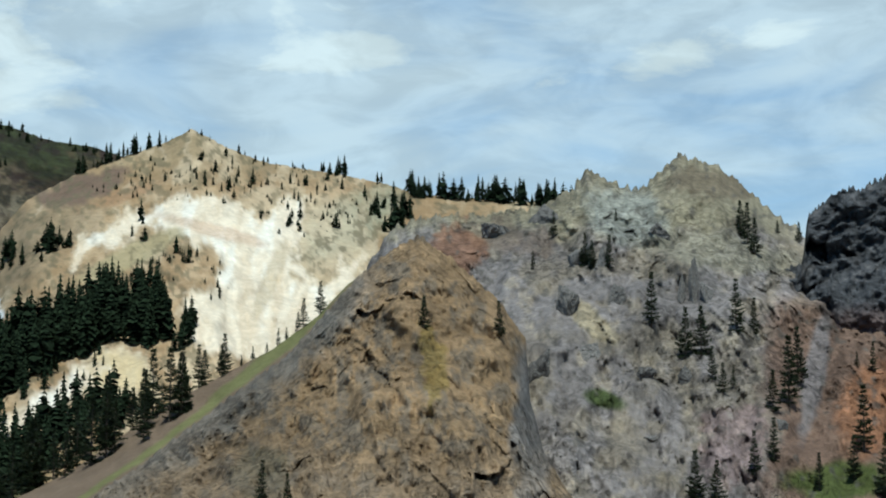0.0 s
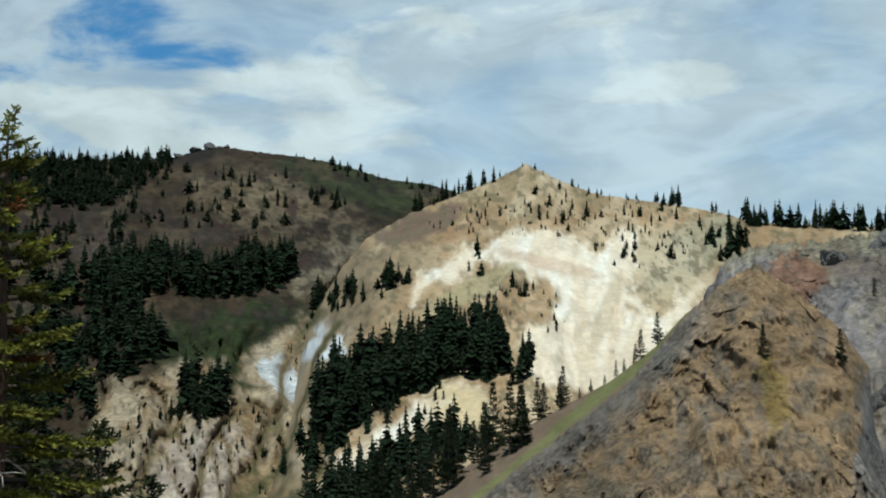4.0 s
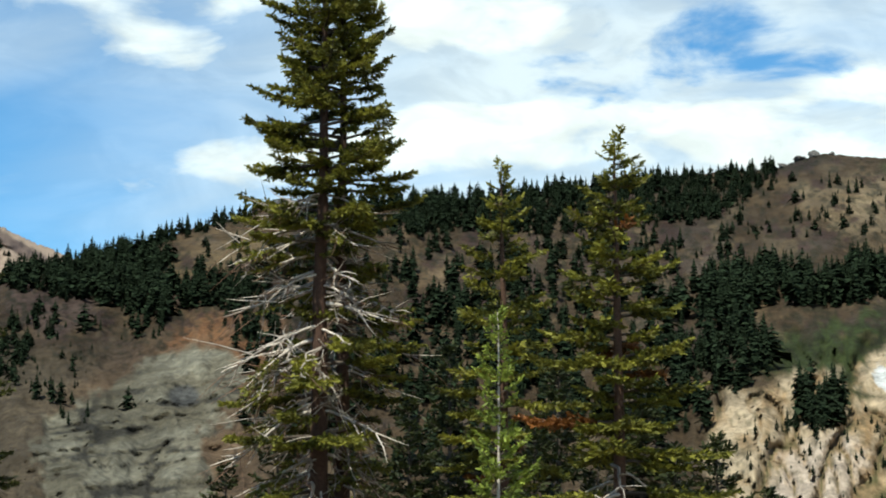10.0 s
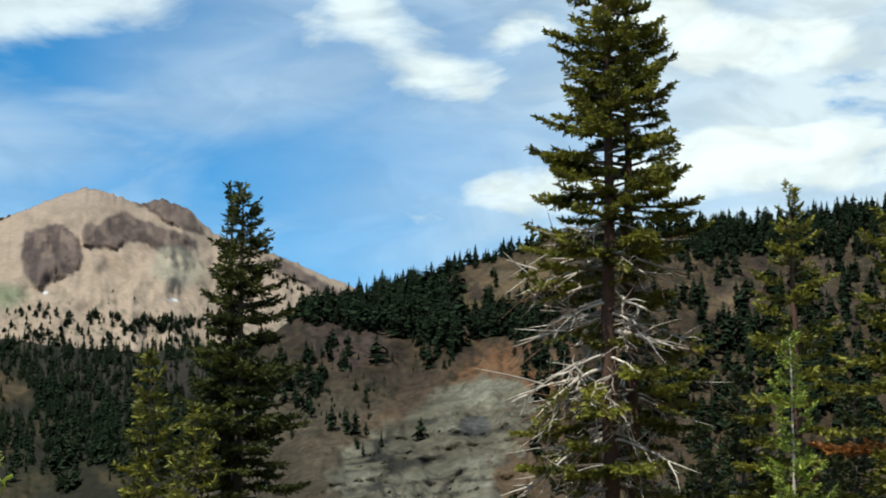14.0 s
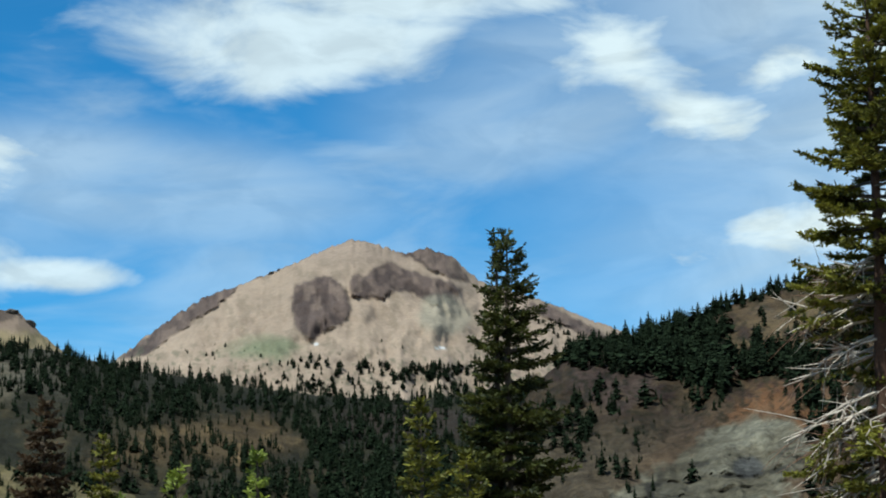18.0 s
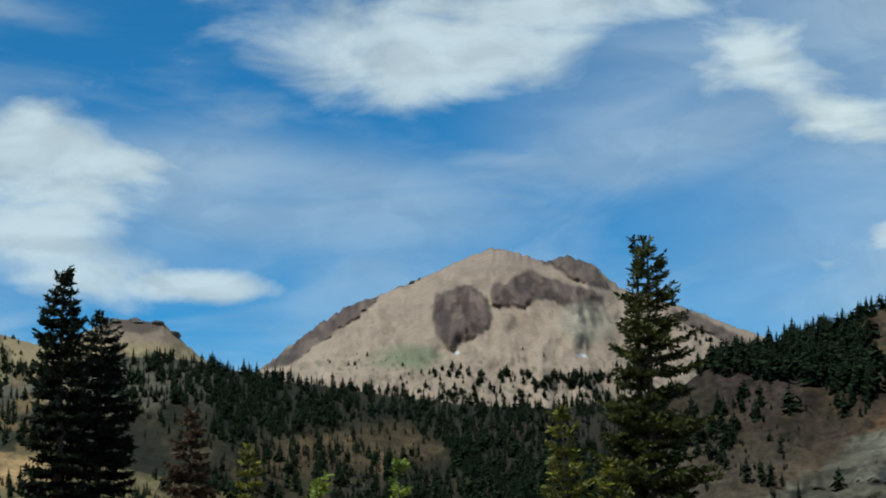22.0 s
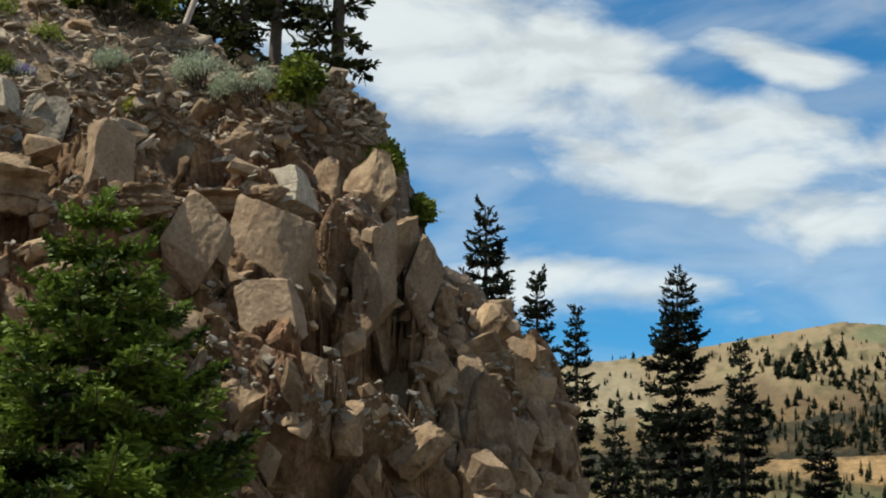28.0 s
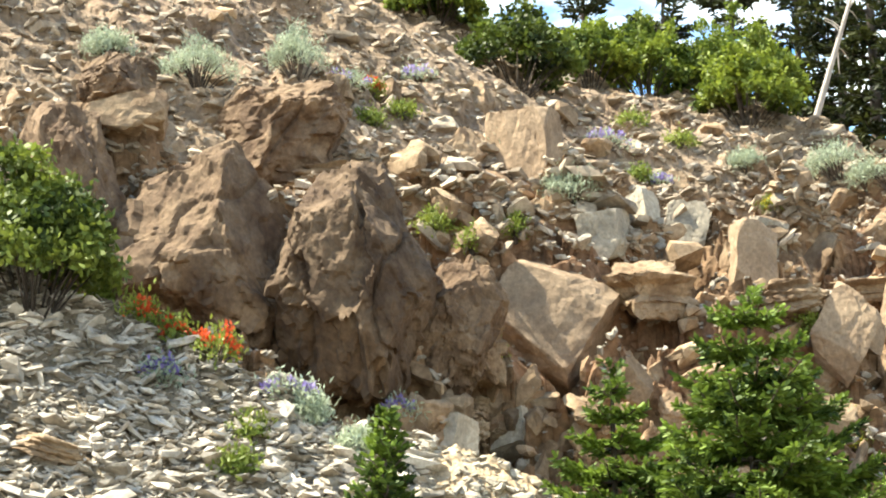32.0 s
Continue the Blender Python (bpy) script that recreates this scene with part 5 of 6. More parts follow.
# the tall twin-stemmed fir, half dead below
stand(conifer("fir_tree", 21, apart=True, height=17.0, radius=3.0, cap=0.74, needles=NEEDLE_OLIVE, label="tall old fir with olive needles and silver dead lower limbs", blade=0.115, gap=0.36, per=6, profile=0.5, low=0.45, high=1.28,
              bare=0.60, rust=0.01, trunk_r=0.25, droop=0.42, lift=0.04, climb=0.14, thin=0.30, twig=0.36, start=0.36, bark=BARK_RED, fuzz=9), 30.70, 18.3, 46, 17.0, 20)
stand(conifer("fir_tree", 22, apart=True, height=16.6, radius=3.1, cap=0.78, needles=NEEDLE_OLIVE, label="tall fir stem close beside its twin, fuller on one side", blade=0.115, gap=0.36, per=6, profile=0.5, low=0.45, high=1.28,
              bare=0.50, rust=0.02, trunk_r=0.22, droop=0.45, lift=0.04, climb=0.14, thin=0.28, twig=0.36, start=0.34, skew=0.2, bark=BARK_RED, fuzz=9), 30.10, 17.7, 46.6, 16.6, 205)
stand(conifer("fir_tree", 23, apart=True, height=10.6, radius=2.9, needles=NEEDLE_OLIVE, label="olive green fir with a thin pale leader and rusty sprays", blade=0.12, gap=0.46, per=6, profile=0.66,
              bare=0.30, rust=0.06, droop=0.42, thin=0.18, twig=0.4, lift=0.06, climb=0.2, bark=BARK_RED, fuzz=4, cap=0.85), 22.2, 11.7, 44, 10.6, 10)
stand(conifer("fir_tree", 24, apart=True, height=9.8, radius=2.2, needles=NEEDLE_OLIVE, label="slim olive green fir with a few rusty sprays", blade=0.12, gap=0.48, per=5, profile=0.66,
              bare=0.25, rust=0.05, droop=0.45, thin=0.22, twig=0.42, lift=0.08, climb=0.2, bark=BARK_RED, fuzz=4, cap=0.85), 25.5, 10.8, 47, 9.8, 50)
stand(conifer("fir_tree", 25, apart=True, height=5.7, radius=0.95, needles=NEEDLE_BRIGHT, label="young bright green fir with a pale slender stem", blade=0.09, gap=0.34, per=5, profile=0.6, droop=0.15, lift=0.3,
              twig=0.3, thin=0.1, trunk_r=0.035, start=0.3, bark=GREY_WOOD), 25.65, 6.6, 38, 5.7, 0)
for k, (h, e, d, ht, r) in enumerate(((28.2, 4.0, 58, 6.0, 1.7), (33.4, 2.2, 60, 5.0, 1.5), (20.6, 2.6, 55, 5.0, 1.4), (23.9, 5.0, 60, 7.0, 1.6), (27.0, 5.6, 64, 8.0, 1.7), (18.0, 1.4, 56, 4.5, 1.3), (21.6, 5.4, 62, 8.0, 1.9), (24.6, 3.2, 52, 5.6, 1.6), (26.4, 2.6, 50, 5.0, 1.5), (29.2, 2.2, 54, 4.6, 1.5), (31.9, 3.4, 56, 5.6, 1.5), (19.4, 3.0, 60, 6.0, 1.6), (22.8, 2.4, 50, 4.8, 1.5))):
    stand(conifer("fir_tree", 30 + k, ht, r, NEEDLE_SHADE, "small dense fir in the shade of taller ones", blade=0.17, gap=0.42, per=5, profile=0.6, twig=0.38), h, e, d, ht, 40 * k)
# the single fir before the bare peak, with its small neighbours
stand(conifer("fir_tree", 41, apart=True, height=13.2, radius=2.6, needles=NEEDLE_DUSK, label="pointed dark olive fir with a forked top", blade=0.13, gap=0.42, per=7, profile=0.52, cap=0.95, droop=0.4, lift=0.08, climb=0.16, thin=0.06, bare=0.12, twig=0.42), 41.35, 11.0, 58, 13.2, 0)
stand(conifer("fir_tree", 42, 11.8, 0.8, NEEDLE_DUSK, "second tip of a forked fir", blade=0.16, gap=0.45, per=5, profile=0.6, droop=0.3, thin=0.25), 41.72, 10.8, 58.4, 11.8, 70)
stand(conifer("fir_tree", 43, 7.4, 1.55, NEEDLE_OLIVE, "small fir with pale dead twigs below", blade=0.16, gap=0.38, per=5, bare=0.45, profile=0.6, droop=0.45), 43.85, 6.05, 54, 7.4, 30)
stand(conifer("fir_tree", 44, 5.5, 1.4, NEEDLE_OLIVE, "small fir with pale dead twigs below", blade=0.16, gap=0.38, per=5, bare=0.55, profile=0.6, droop=0.45), 42.6, 4.6, 52, 5.5, 30)
for k, (h, e) in enumerate(((50.8, 4.05), (48.55, 4.55), (52.6, 3.2))):
    stand(conifer("fir_sapling", 50 + k, 2.9, 0.75, NEEDLE_BRIGHT, "light green fir sapling with open whorls", blade=0.09, gap=0.32, per=5, droop=0.0, lift=0.25, twig=0.25, profile=0.7), h, e, 30, 2.9, 30 * k)
# the dark trees beside the road
MID = ((58.3, 10.15, 72, 15.0, 2.3, "old dark conifer with rounded crown and ragged boughs", 0.45), (57.15, 9.0, 74, 13.5, 2.6, "dense dark conifer leaning against its taller neighbour", 0.5),
       (60.75, 8.4, 80, 13.0, 1.7, "thin conifer with sparse olive boughs", 0.6), (63.5, 5.75, 78, 9.0, 1.5, "small dark conifer beside the clearing", 0.7),
       (65.7, 8.05, 76, 12.5, 1.7, "slim dark conifer with short boughs", 0.55), (67.45, 10.05, 70, 14.5, 2.5, "tall dark conifer with open ragged boughs", 0.6),
       (70.35, 8.95, 66, 12.0, 1.3, "narrow dark conifer behind the rock cliff", 0.6), (71.5, 10.05, 62, 12.5, 1.45, "narrow dark conifer behind the rock cliff", 0.6),
       (73.15, 12.05, 55, 13.5, 1.7, "dark conifer behind the rock cliff with two tips", 0.6), (72.55, 9.9, 56, 11.0, 1.0, "small dark conifer behind the rock cliff", 0.7),
       (54.6, 6.1, 70, 9.5, 1.9, "half-dead reddish brown conifer", 0.6), (52.9, 5.0, 72, 8.0, 1.3, "small olive conifer beside a dying one", 0.6), (69.3, 6.2, 60, 8.5, 1.1, "small dark conifer in the shade", 0.6),
       (68.4, 5.2, 62, 7.5, 1.1, "small dark conifer in the shade", 0.6), (62.2, 3.6, 70, 6.0, 1.0, "small dark conifer beside the clearing", 0.6), (66.6, 4.6, 60, 7.0, 1.0, "small dark conifer in the shade", 0.6))
for k, (h, e, d, ht, r, label, prof) in enumerate(MID):
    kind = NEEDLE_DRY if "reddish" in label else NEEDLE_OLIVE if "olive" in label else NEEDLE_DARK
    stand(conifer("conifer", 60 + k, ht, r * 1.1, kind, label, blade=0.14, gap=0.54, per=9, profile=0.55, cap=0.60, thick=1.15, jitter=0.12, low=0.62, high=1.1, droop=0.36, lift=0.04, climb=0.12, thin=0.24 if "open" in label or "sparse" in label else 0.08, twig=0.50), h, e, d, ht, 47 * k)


# ---------------------------------------------------------------- single trees on the slopes
def small_conifer(seed):
    """A lone slope tree, made 10 m high."""
    top = conifer("conifer", 700 + seed, 10.0, (2.0, 2.5, 2.9, 2.2)[seed % 4], NEEDLE_SLOPE, "lone dark conifer on the stony slope", blade=0.32, gap=0.7, per=6, profile=1.0, droop=0.4, thin=0.1, twig=0.34)
    return tagged(top, group="lone conifers on the slopes")


NEEDLE_SLOPE = needle_material("needles_slope", (0.012, 0.018, 0.009), (0.036, 0.048, 0.018))
LONE = [small_conifer(s) for s in range(4)]


def lone(slope, heading, rise, height, k):
    p = slope.at(heading, rise)
    m = pose(p.x, p.y, p.z - 0.2, 0, 0, 73 * k) @ Matrix.Diagonal((height / 10, height / 10, height / 10, 1))
    copy_thing(LONE[k % len(LONE)], m)


# heading, rise of the foot, height
GREY_TREES = ((-3.2, 7.4, 6), (-4.1, 6.6, 7), (-4.3, 6.5, 6), (-4.8, 6.5, 7), (-6.0, 4.9, 10), (-6.95, 4.0, 9), (-7.4, 4.0, 9), (-8.4, 4.7, 10), (-8.75, 7.2, 9), (-8.95, 6.9, 8), (-8.55, 7.4, 8),
              (-8.9, 4.6, 7), (-9.85, 2.6, 12), (-10.1, 3.2, 10), (-9.4, 2.4, 7), (-9.4, 1.0, 7), (-8.85, 0.6, 7), (-7.2, -0.2, 8), (-7.8, -0.3, 7), (-10.65, 0.2, 6), (-11.9, 1.3, 11), (-11.6, 0.5, 7),
              (-12.5, 0.0, 10), (-2.6, 6.5, 4), (-12.2, 3.5, 6), (-11.75, 3.7, 3), (-8.0, 3.0, 5), (-7.7, 3.3, 6), (-8.3, 3.1, 4), (-10.2, 7.2, 5), (-9.6, 7.5, 3), (-5.0, 7.9, 3), (-12.8, 1.5, 8))
SPUR_TREES = ((-1.65, 4.6, 5), (0.5, 4.8, 4.5), (5.1, -0.3, 5), (4.4, -0.4, 4))
APRON_TREES = [(h, float(table(APRON, h)) - 0.06, s) for h, s in ((3.45, 5.6), (3.95, 5.0), (4.1, 3.4), (4.65, 3.0), (4.45, 2.2), (5.0, 1.8), (5.7, 2.0), (6.3, 5.5), (6.2, 7.0), (6.75, 6), (6.9, 7.5), (7.3, 5.5), (5.4, 2.4))]
APRON_TREES += [(7.4 + 0.21 * k + 0.2 * math.sin(5 * k), 2.35 - 0.1 * k + 0.3 * math.sin(3 * k), 9.5 + 2.6 * math.sin(7 * k)) for k in range(30)]
k = 0
for slope, rows in ((grey, GREY_TREES), (spur, SPUR_TREES), (apron, APRON_TREES)):
    for h, e, s in rows:
        if k >= len(LONE):
            lone(slope, h, e, s, k)
        k += 1
for k, (h, e, s) in enumerate(GREY_TREES[:len(LONE)]):
    p = grey.at(h, e)
    LONE[k].matrix_world = pose(p.x, p.y, p.z - 0.2) @ Matrix.Diagonal((s / 10, s / 10, s / 10, 1))


# ---------------------------------------------------------------- rocks
def rock_material(name, colour, light, size=0.22):
    m, n, l, p = nodes_of(name)
    geo = n.new("ShaderNodeNewGeometry")
    pos = geo.outputs["Position"]
    fine, mid = noise_node(n, l, pos, 22, 6, 0.7), noise_node(n, l, pos, 3.2, 6, 0.62)
    mix = n.new("ShaderNodeMix")
    mix.data_type = "RGBA"
    l.new(remap(n, l, mid, 0.38, 0.64, 0, 1), mix.inputs[0])
    for s in mix.inputs:
        if s.type == "RGBA":
            s.default_value = (*(colour if s.name == "A" else light), 1)
    out = [s for s in mix.outputs if s.type == "RGBA"][0]
    each = n.new("ShaderNodeObjectInfo").outputs["Random"]
    isl = geo.outputs["Random Per Island"]
    f = math_node(n, l, "MULTIPLY", remap(n, l, fine, 0.3, 0.7, 0.68, 1.25), math_node(n, l, "MULTIPLY", remap(n, l, each, 0, 1, 0.75, 1.2), remap(n, l, isl, 0, 1, 0.7, 1.3)))
    l.new(scaled(n, l, out, f), p.inputs["Base Color"])
    p.inputs["Roughness"].default_value, p.inputs["Specular IOR Level"].default_value = 0.9, 0.2
    b = n.new("ShaderNodeBump")
    b.inputs["Strength"].default_value, b.inputs["Distance"].default_value = 0.9, 0.03
    l.new(math_node(n, l, "ADD", math_node(n, l, "MULTIPLY", fine, 0.5), mid), b.inputs["Height"])
    l.new(b.outputs[0], p.inputs["Normal"])
    return m


ROCK = rock_material("andesite", (0.19, 0.122, 0.072), (0.39, 0.28, 0.175))
ROCK_SLAB = rock_material("slab_rock", (0.26, 0.18, 0.115), (0.36, 0.26, 0.17))
ROCK_PALE = rock_material("pale_block", (0.27, 0.235, 0.18), (0.44, 0.38, 0.29))
ROCK_GREY = rock_material("grey_outcrop", (0.10, 0.092, 0.088), (0.20, 0.18, 0.165))
ROCK_BROWN = rock_material("brown_boulder", (0.09, 0.055, 0.033), (0.205, 0.138, 0.085))
SLOPE_STONE = rock_material("slope_stone", (0.17, 0.132, 0.095), (0.33, 0.27, 0.20))
SCREE = rock_material("scree_stone", (0.27, 0.235, 0.185), (0.55, 0.485, 0.40))
CLIFF = terrain_material("cliff_face", 0.10, 0.04, 0.45, tone=1.0)


class Cliff(Slope):
    def __init__(self, span, step, rows, crest, near, far, foot, paint, material, name, label, curve, amount, seed, sizes, hollows=()):
        b = np.arange(span[0], span[1] + step / 2, step)
        ce, nd, fd = table(crest, b), table(near, b), table(far, b)
        rough = 0.4 * fbm(b * 1.6, b * 0 + seed, b * 0, 4, 0.55)
        rough = fd * (np.tan(np.radians(ce + rough)) - np.tan(np.radians(ce)))
        fz, cz = EYE.z + nd * np.tan(np.radians(table(foot, b))), EYE.z + fd * np.tan(np.radians(ce))
        v = np.linspace(0, 1, rows) ** (1 / max(curve, 0.62))
        hind = np.array([0.02, 0.06, 0.15, 0.4, 1.0])
        d = np.vstack([nd + (fd - nd) * t for t in v] + [fd * (1 + 0.8 * h) for h in hind])
        z = np.vstack([fz + (cz - fz) * t ** curve + rough * t ** 5 for t in v] + [cz + rough - 0.3 * h - (cz + 1) * h ** 2 for h in hind])
        bb = np.tile(b, (rows + len(hind), 1))
        u = np.radians(bb) * 18.0
        w = z + 0.75 * d
        warp = 0.35 * fbm(u * 0.8, w * 0.8, u * 0 + seed, 3)
        steep = amount(bb, np.degrees(np.arctan2(z - EYE.z, d)))
        out = 0.0
        for k, (size, depth) in enumerate(sizes):
            one = blocks(u + warp, w + 0.8 * warp - 0.35 * u, size, 11 + 7 * k + int(seed), 1.3)
            for _ in range(2 if k < 2 else 0):  # weathered edges
                m = np.pad(one, 2 - k, mode="edge")
                n = 5 - 2 * k
                one = sum(m[i:i + one.shape[0], j:j + one.shape[1]] for i in range(n) for j in range(n)) / n ** 2
            out = out + depth * one
        out = out * steep + 0.05 * fbm(u * 4, w * 4, u * 0 + seed, 3, 0.55) + 0.5 * steep * fbm(u * 0.5, w * 0.5, u * 0 + 3 + seed, 3)
        lift = np.degrees(np.arctan2(z - EYE.z, d))
        for hb, he, hw, hh, depth in hollows:
            out = out - depth * blob(bb, lift, hb, he, hw / 2, hh / 2, 0, rag=0.5, seed=hb, edge=0.2)
        # set the blocks in and out square to the face
        rz, rd = np.gradient(z, axis=0), np.gradient(d, axis=0)
        size = np.hypot(rz, rd) + 1e-6
        d2 = d - out * np.clip(rz / size, 0.2, 1)
        z2 = z + out * np.clip(rd / size, 0, 1)
        a = np.radians(bb)
        self.rise = np.degrees(np.arctan2(z2 - EYE.z, d2))
        self.b, self.rows, self.pts = b, rows, np.stack([-np.sin(a) * d2, np.cos(a) * d2, z2], -1)
        tint = paint(bb, self.rise, u, z2, out, steep)
        self.ob = new(name, mesh_from(name, self.pts.reshape(-1, 3), grid_faces(rows + len(hind), len(b)), material, tint.reshape(-1, 3), smoothed=False))
        tagged(self.ob, label, "cliff", kind="structure")
        self.top = np.maximum.accumulate(self.rise[:rows], axis=0)


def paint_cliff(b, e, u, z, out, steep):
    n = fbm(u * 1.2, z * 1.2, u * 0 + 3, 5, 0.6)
    # brown ground tones painted low, deepening the shade in crevices between stones
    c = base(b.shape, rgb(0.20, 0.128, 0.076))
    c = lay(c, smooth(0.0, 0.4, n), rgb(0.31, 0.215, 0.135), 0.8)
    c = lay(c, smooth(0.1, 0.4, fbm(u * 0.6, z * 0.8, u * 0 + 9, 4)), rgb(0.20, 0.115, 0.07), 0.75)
    c = lay(c, (1 - steep), rgb(0.26, 0.205, 0.15), 0.8)
    c = lay(c, smooth(78, 75, b + n) * smooth(7.5, 10, e), rgb(0.20, 0.17, 0.145), 0.7)
    return c * (1 + 0.22 * n[..., None])


def paint_scree(b, e, u, z, out, steep):
    n = fbm(u * 2, z * 2, u * 0 + 3, 5, 0.6)
    earth = smooth(96.5, 94.5, b + 2 * n)  # bare tan earth beyond the stones
    # soil under the stones painted dark, as shade in their gaps
    return lay(base(b.shape, rgb(0.15, 0.12, 0.082)), earth, rgb(0.40, 0.30, 0.19)) * (1 + 0.25 * n[..., None])


CLIFF_CREST = ((69.6, 1.0), (70.2, 3.6), (70.5, 5.5), (70.9, 7.0), (72.3, 9.0), (74.4, 10.1), (74.9, 11.9), (75.9, 13.0), (77.6, 14.6), (80, 15.7), (82.1, 16.6), (85, 17.6), (88.3, 18.2), (92.3, 20.0), (98, 22.5), (112, 25))
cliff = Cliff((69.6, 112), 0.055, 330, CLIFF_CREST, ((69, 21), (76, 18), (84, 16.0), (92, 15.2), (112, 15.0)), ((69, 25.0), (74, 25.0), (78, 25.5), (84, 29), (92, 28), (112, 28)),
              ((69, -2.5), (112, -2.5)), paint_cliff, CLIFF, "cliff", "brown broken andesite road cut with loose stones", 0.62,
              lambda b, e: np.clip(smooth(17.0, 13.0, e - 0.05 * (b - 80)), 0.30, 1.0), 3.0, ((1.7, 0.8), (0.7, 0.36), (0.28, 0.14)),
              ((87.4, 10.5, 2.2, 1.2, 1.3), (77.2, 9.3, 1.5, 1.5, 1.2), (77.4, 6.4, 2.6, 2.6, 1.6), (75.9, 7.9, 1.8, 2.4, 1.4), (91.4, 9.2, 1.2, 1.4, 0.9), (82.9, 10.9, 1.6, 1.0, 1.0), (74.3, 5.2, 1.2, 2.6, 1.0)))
scree = Cliff((84, 112), 0.06, 120, ((84, 0), (87, 4.8), (89.5, 6.4), (92.5, 7.7), (95, 8.3), (96.8, 8.8), (98.5, 9.9), (101, 10.9), (105.8, 12.5), (112, 15)), ((84, 11.5), (112, 10.5)), ((84, 13.5), (112, 14.8)),
              ((84, -6), (112, -3)), paint_scree, CLIFF, "scree", "loose pale stone scree at the cliff's foot", 1.0, lambda b, e: b * 0 + 0.10, 8.0, ((0.5, 0.3), (0.2, 0.2)))


def hull_stone(seed, box=0.5, flat=1.0, material=None):
    """A small angular stone about 1 m across."""
    rng = np.random.default_rng(seed)
    bm = bmesh.new()
    for _ in range(15):
        p = rng.uniform(-1, 1, 3)
        q = p / (np.linalg.norm(p) + 1e-6)
        v = q * (1 - box) * 0.55 + np.clip(p * 1.7, -1, 1) * box * 0.5
        bm.verts.new((v[0], v[1] * 0.85, v[2] * flat))
    bmesh.ops.convex_hull(bm, input=bm.verts)
    bmesh.ops.delete(bm, geom=[v for v in bm.verts if not v.link_faces], context="VERTS")
    me = bpy.data.meshes.new("stone")
    bm.to_mesh(me)
    bm.free()
    me.materials.append(material or ROCK)
    return me


def cleft_stone(seed, material, planes=14, low=0.26, high=0.46, box=0.0, rough=1.0, detail=5, steps=0.0):
    """A boulder about 1 m across: a ball split by planes, its edges chipped. box: near to square; steps: bedding."""
    rng = np.random.default_rng(seed)
    bm = bmesh.new()
    bmesh.ops.create_icosphere(bm, subdivisions=detail, radius=0.62)
    co = np.array([v.co[:] for v in bm.verts])
    n = unit(rng.normal(0, 1, (planes, 3)))
    far = rng.uniform(low, high, planes)
    if box:
        tilt = np.array(Euler(rng.uniform(-box, box, 3)).to_matrix())
        n = np.vstack([n, np.vstack([np.eye(3), -np.eye(3)]) @ tilt])
        far = np.concatenate([far + 0.08, rng.uniform(0.36, 0.42, 6)])
    for a, d in zip(n, far):
        over = np.maximum(co @ a - d, 0)
        co = co - over[:, None] * a
    x, y, z = co.T
    s = seed * 3.7
    co = co * (1 + rough * (0.10 * fbm(x * 2.6 + s, y * 2.6, z * 2.6, 3) + 0.05 * fbm(x * 9 + s, y * 9, z * 9, 4, 0.6)))[:, None]
    # broken facets and a few clefts
    w = 0.35 * fbm(x * 3 + s, y * 3, z * 3, 3)
    for size, depth in ((3.1, 0.10), (6.5, 0.055)):
        cell = [np.floor(a * size + w * size + s * k).astype(np.int64) for k, a in ((1, x + 0.4 * z), (2, y), (3, z - 0.3 * x))]
        co = co * (1 - rough * depth * lattice(*cell))[:, None]
    cleft = np.abs(value_noise(x * 1.9 + s, y * 1.9, z * 1.9 - s))
    co = co * (1 - rough * 0.06 * smooth(0.06, 0.0, cleft))[:, None]
    if steps:
        co = co * (1 - steps * smooth(0.55, 0.95, np.abs(value_noise(z * 7 + 0.4 * x, x * 0.6 + s, y * 0.6)) * 2))[:, None]
    for v, c in zip(bm.verts, co):
        v.co = c
    me = bpy.data.meshes.new("boulder")
    bm.to_mesh(me)
    bm.free()
    me.materials.append(material)
    return me


BIG_STONES = [cleft_stone(100 + k, ROCK, 12, 0.24, 0.44, detail=4) for k in range(9)]
STONES = [hull_stone(200 + k, 0.2 + 0.12 * (k % 6), 0.8) for k in range(10)]
FLAT_STONES = [hull_stone(220 + k, 0.6, 0.3, SCREE) for k in range(8)]
SLABS = [cleft_stone(300 + k, ROCK_SLAB, 6, 0.30, 0.46, box=0.7, rough=0.45) for k in range(6)]
PALE_BLOCKS = [cleft_stone(340 + k, ROCK_PALE, 5, 0.32, 0.46, box=0.7, rough=0.6) for k in range(4)]
PLATES = [cleft_stone(360 + k, ROCK, 7, 0.30, 0.46, box=0.35, rough=1.3, steps=0.2) for k in range(3)]


def rock(me, p, size, turn, name="boulder", label="", parent=None):
    ob = new(name, me)
    m = Matrix.Translation(p) @ Euler([radians(a) for a in turn]).to_matrix().to_4x4() @ Matrix.Diagonal((*size, 1))
    ob.matrix_world = m
    if parent:
        ob.parent = parent
    else:
        tagged(ob, label, "rock", group="boulders in the cliff")
    return ob


def set_stone(meshes, k, heading, rise, width, height, depth=0.8, turn=0.0, tip=0.0, lean=0.0, label="angular brown andesite block bedded in the cliff", name="boulder"):
    """A stone in the cliff, its size in degrees of view."""
    p = cliff.at(heading, rise)
    dist = math.hypot(p.x, p.y)
    w, h = dist * radians(width) * 1.15, dist * radians(height) * 1.15
    d = depth * (w + h) / 2
    toward = Vector((-p.x, -p.y, 0)).normalized()
    rock(meshes[k % len(meshes)], p - toward * d * 0.04, (w, d, h / 0.85), (tip, lean, heading + turn), name, label)


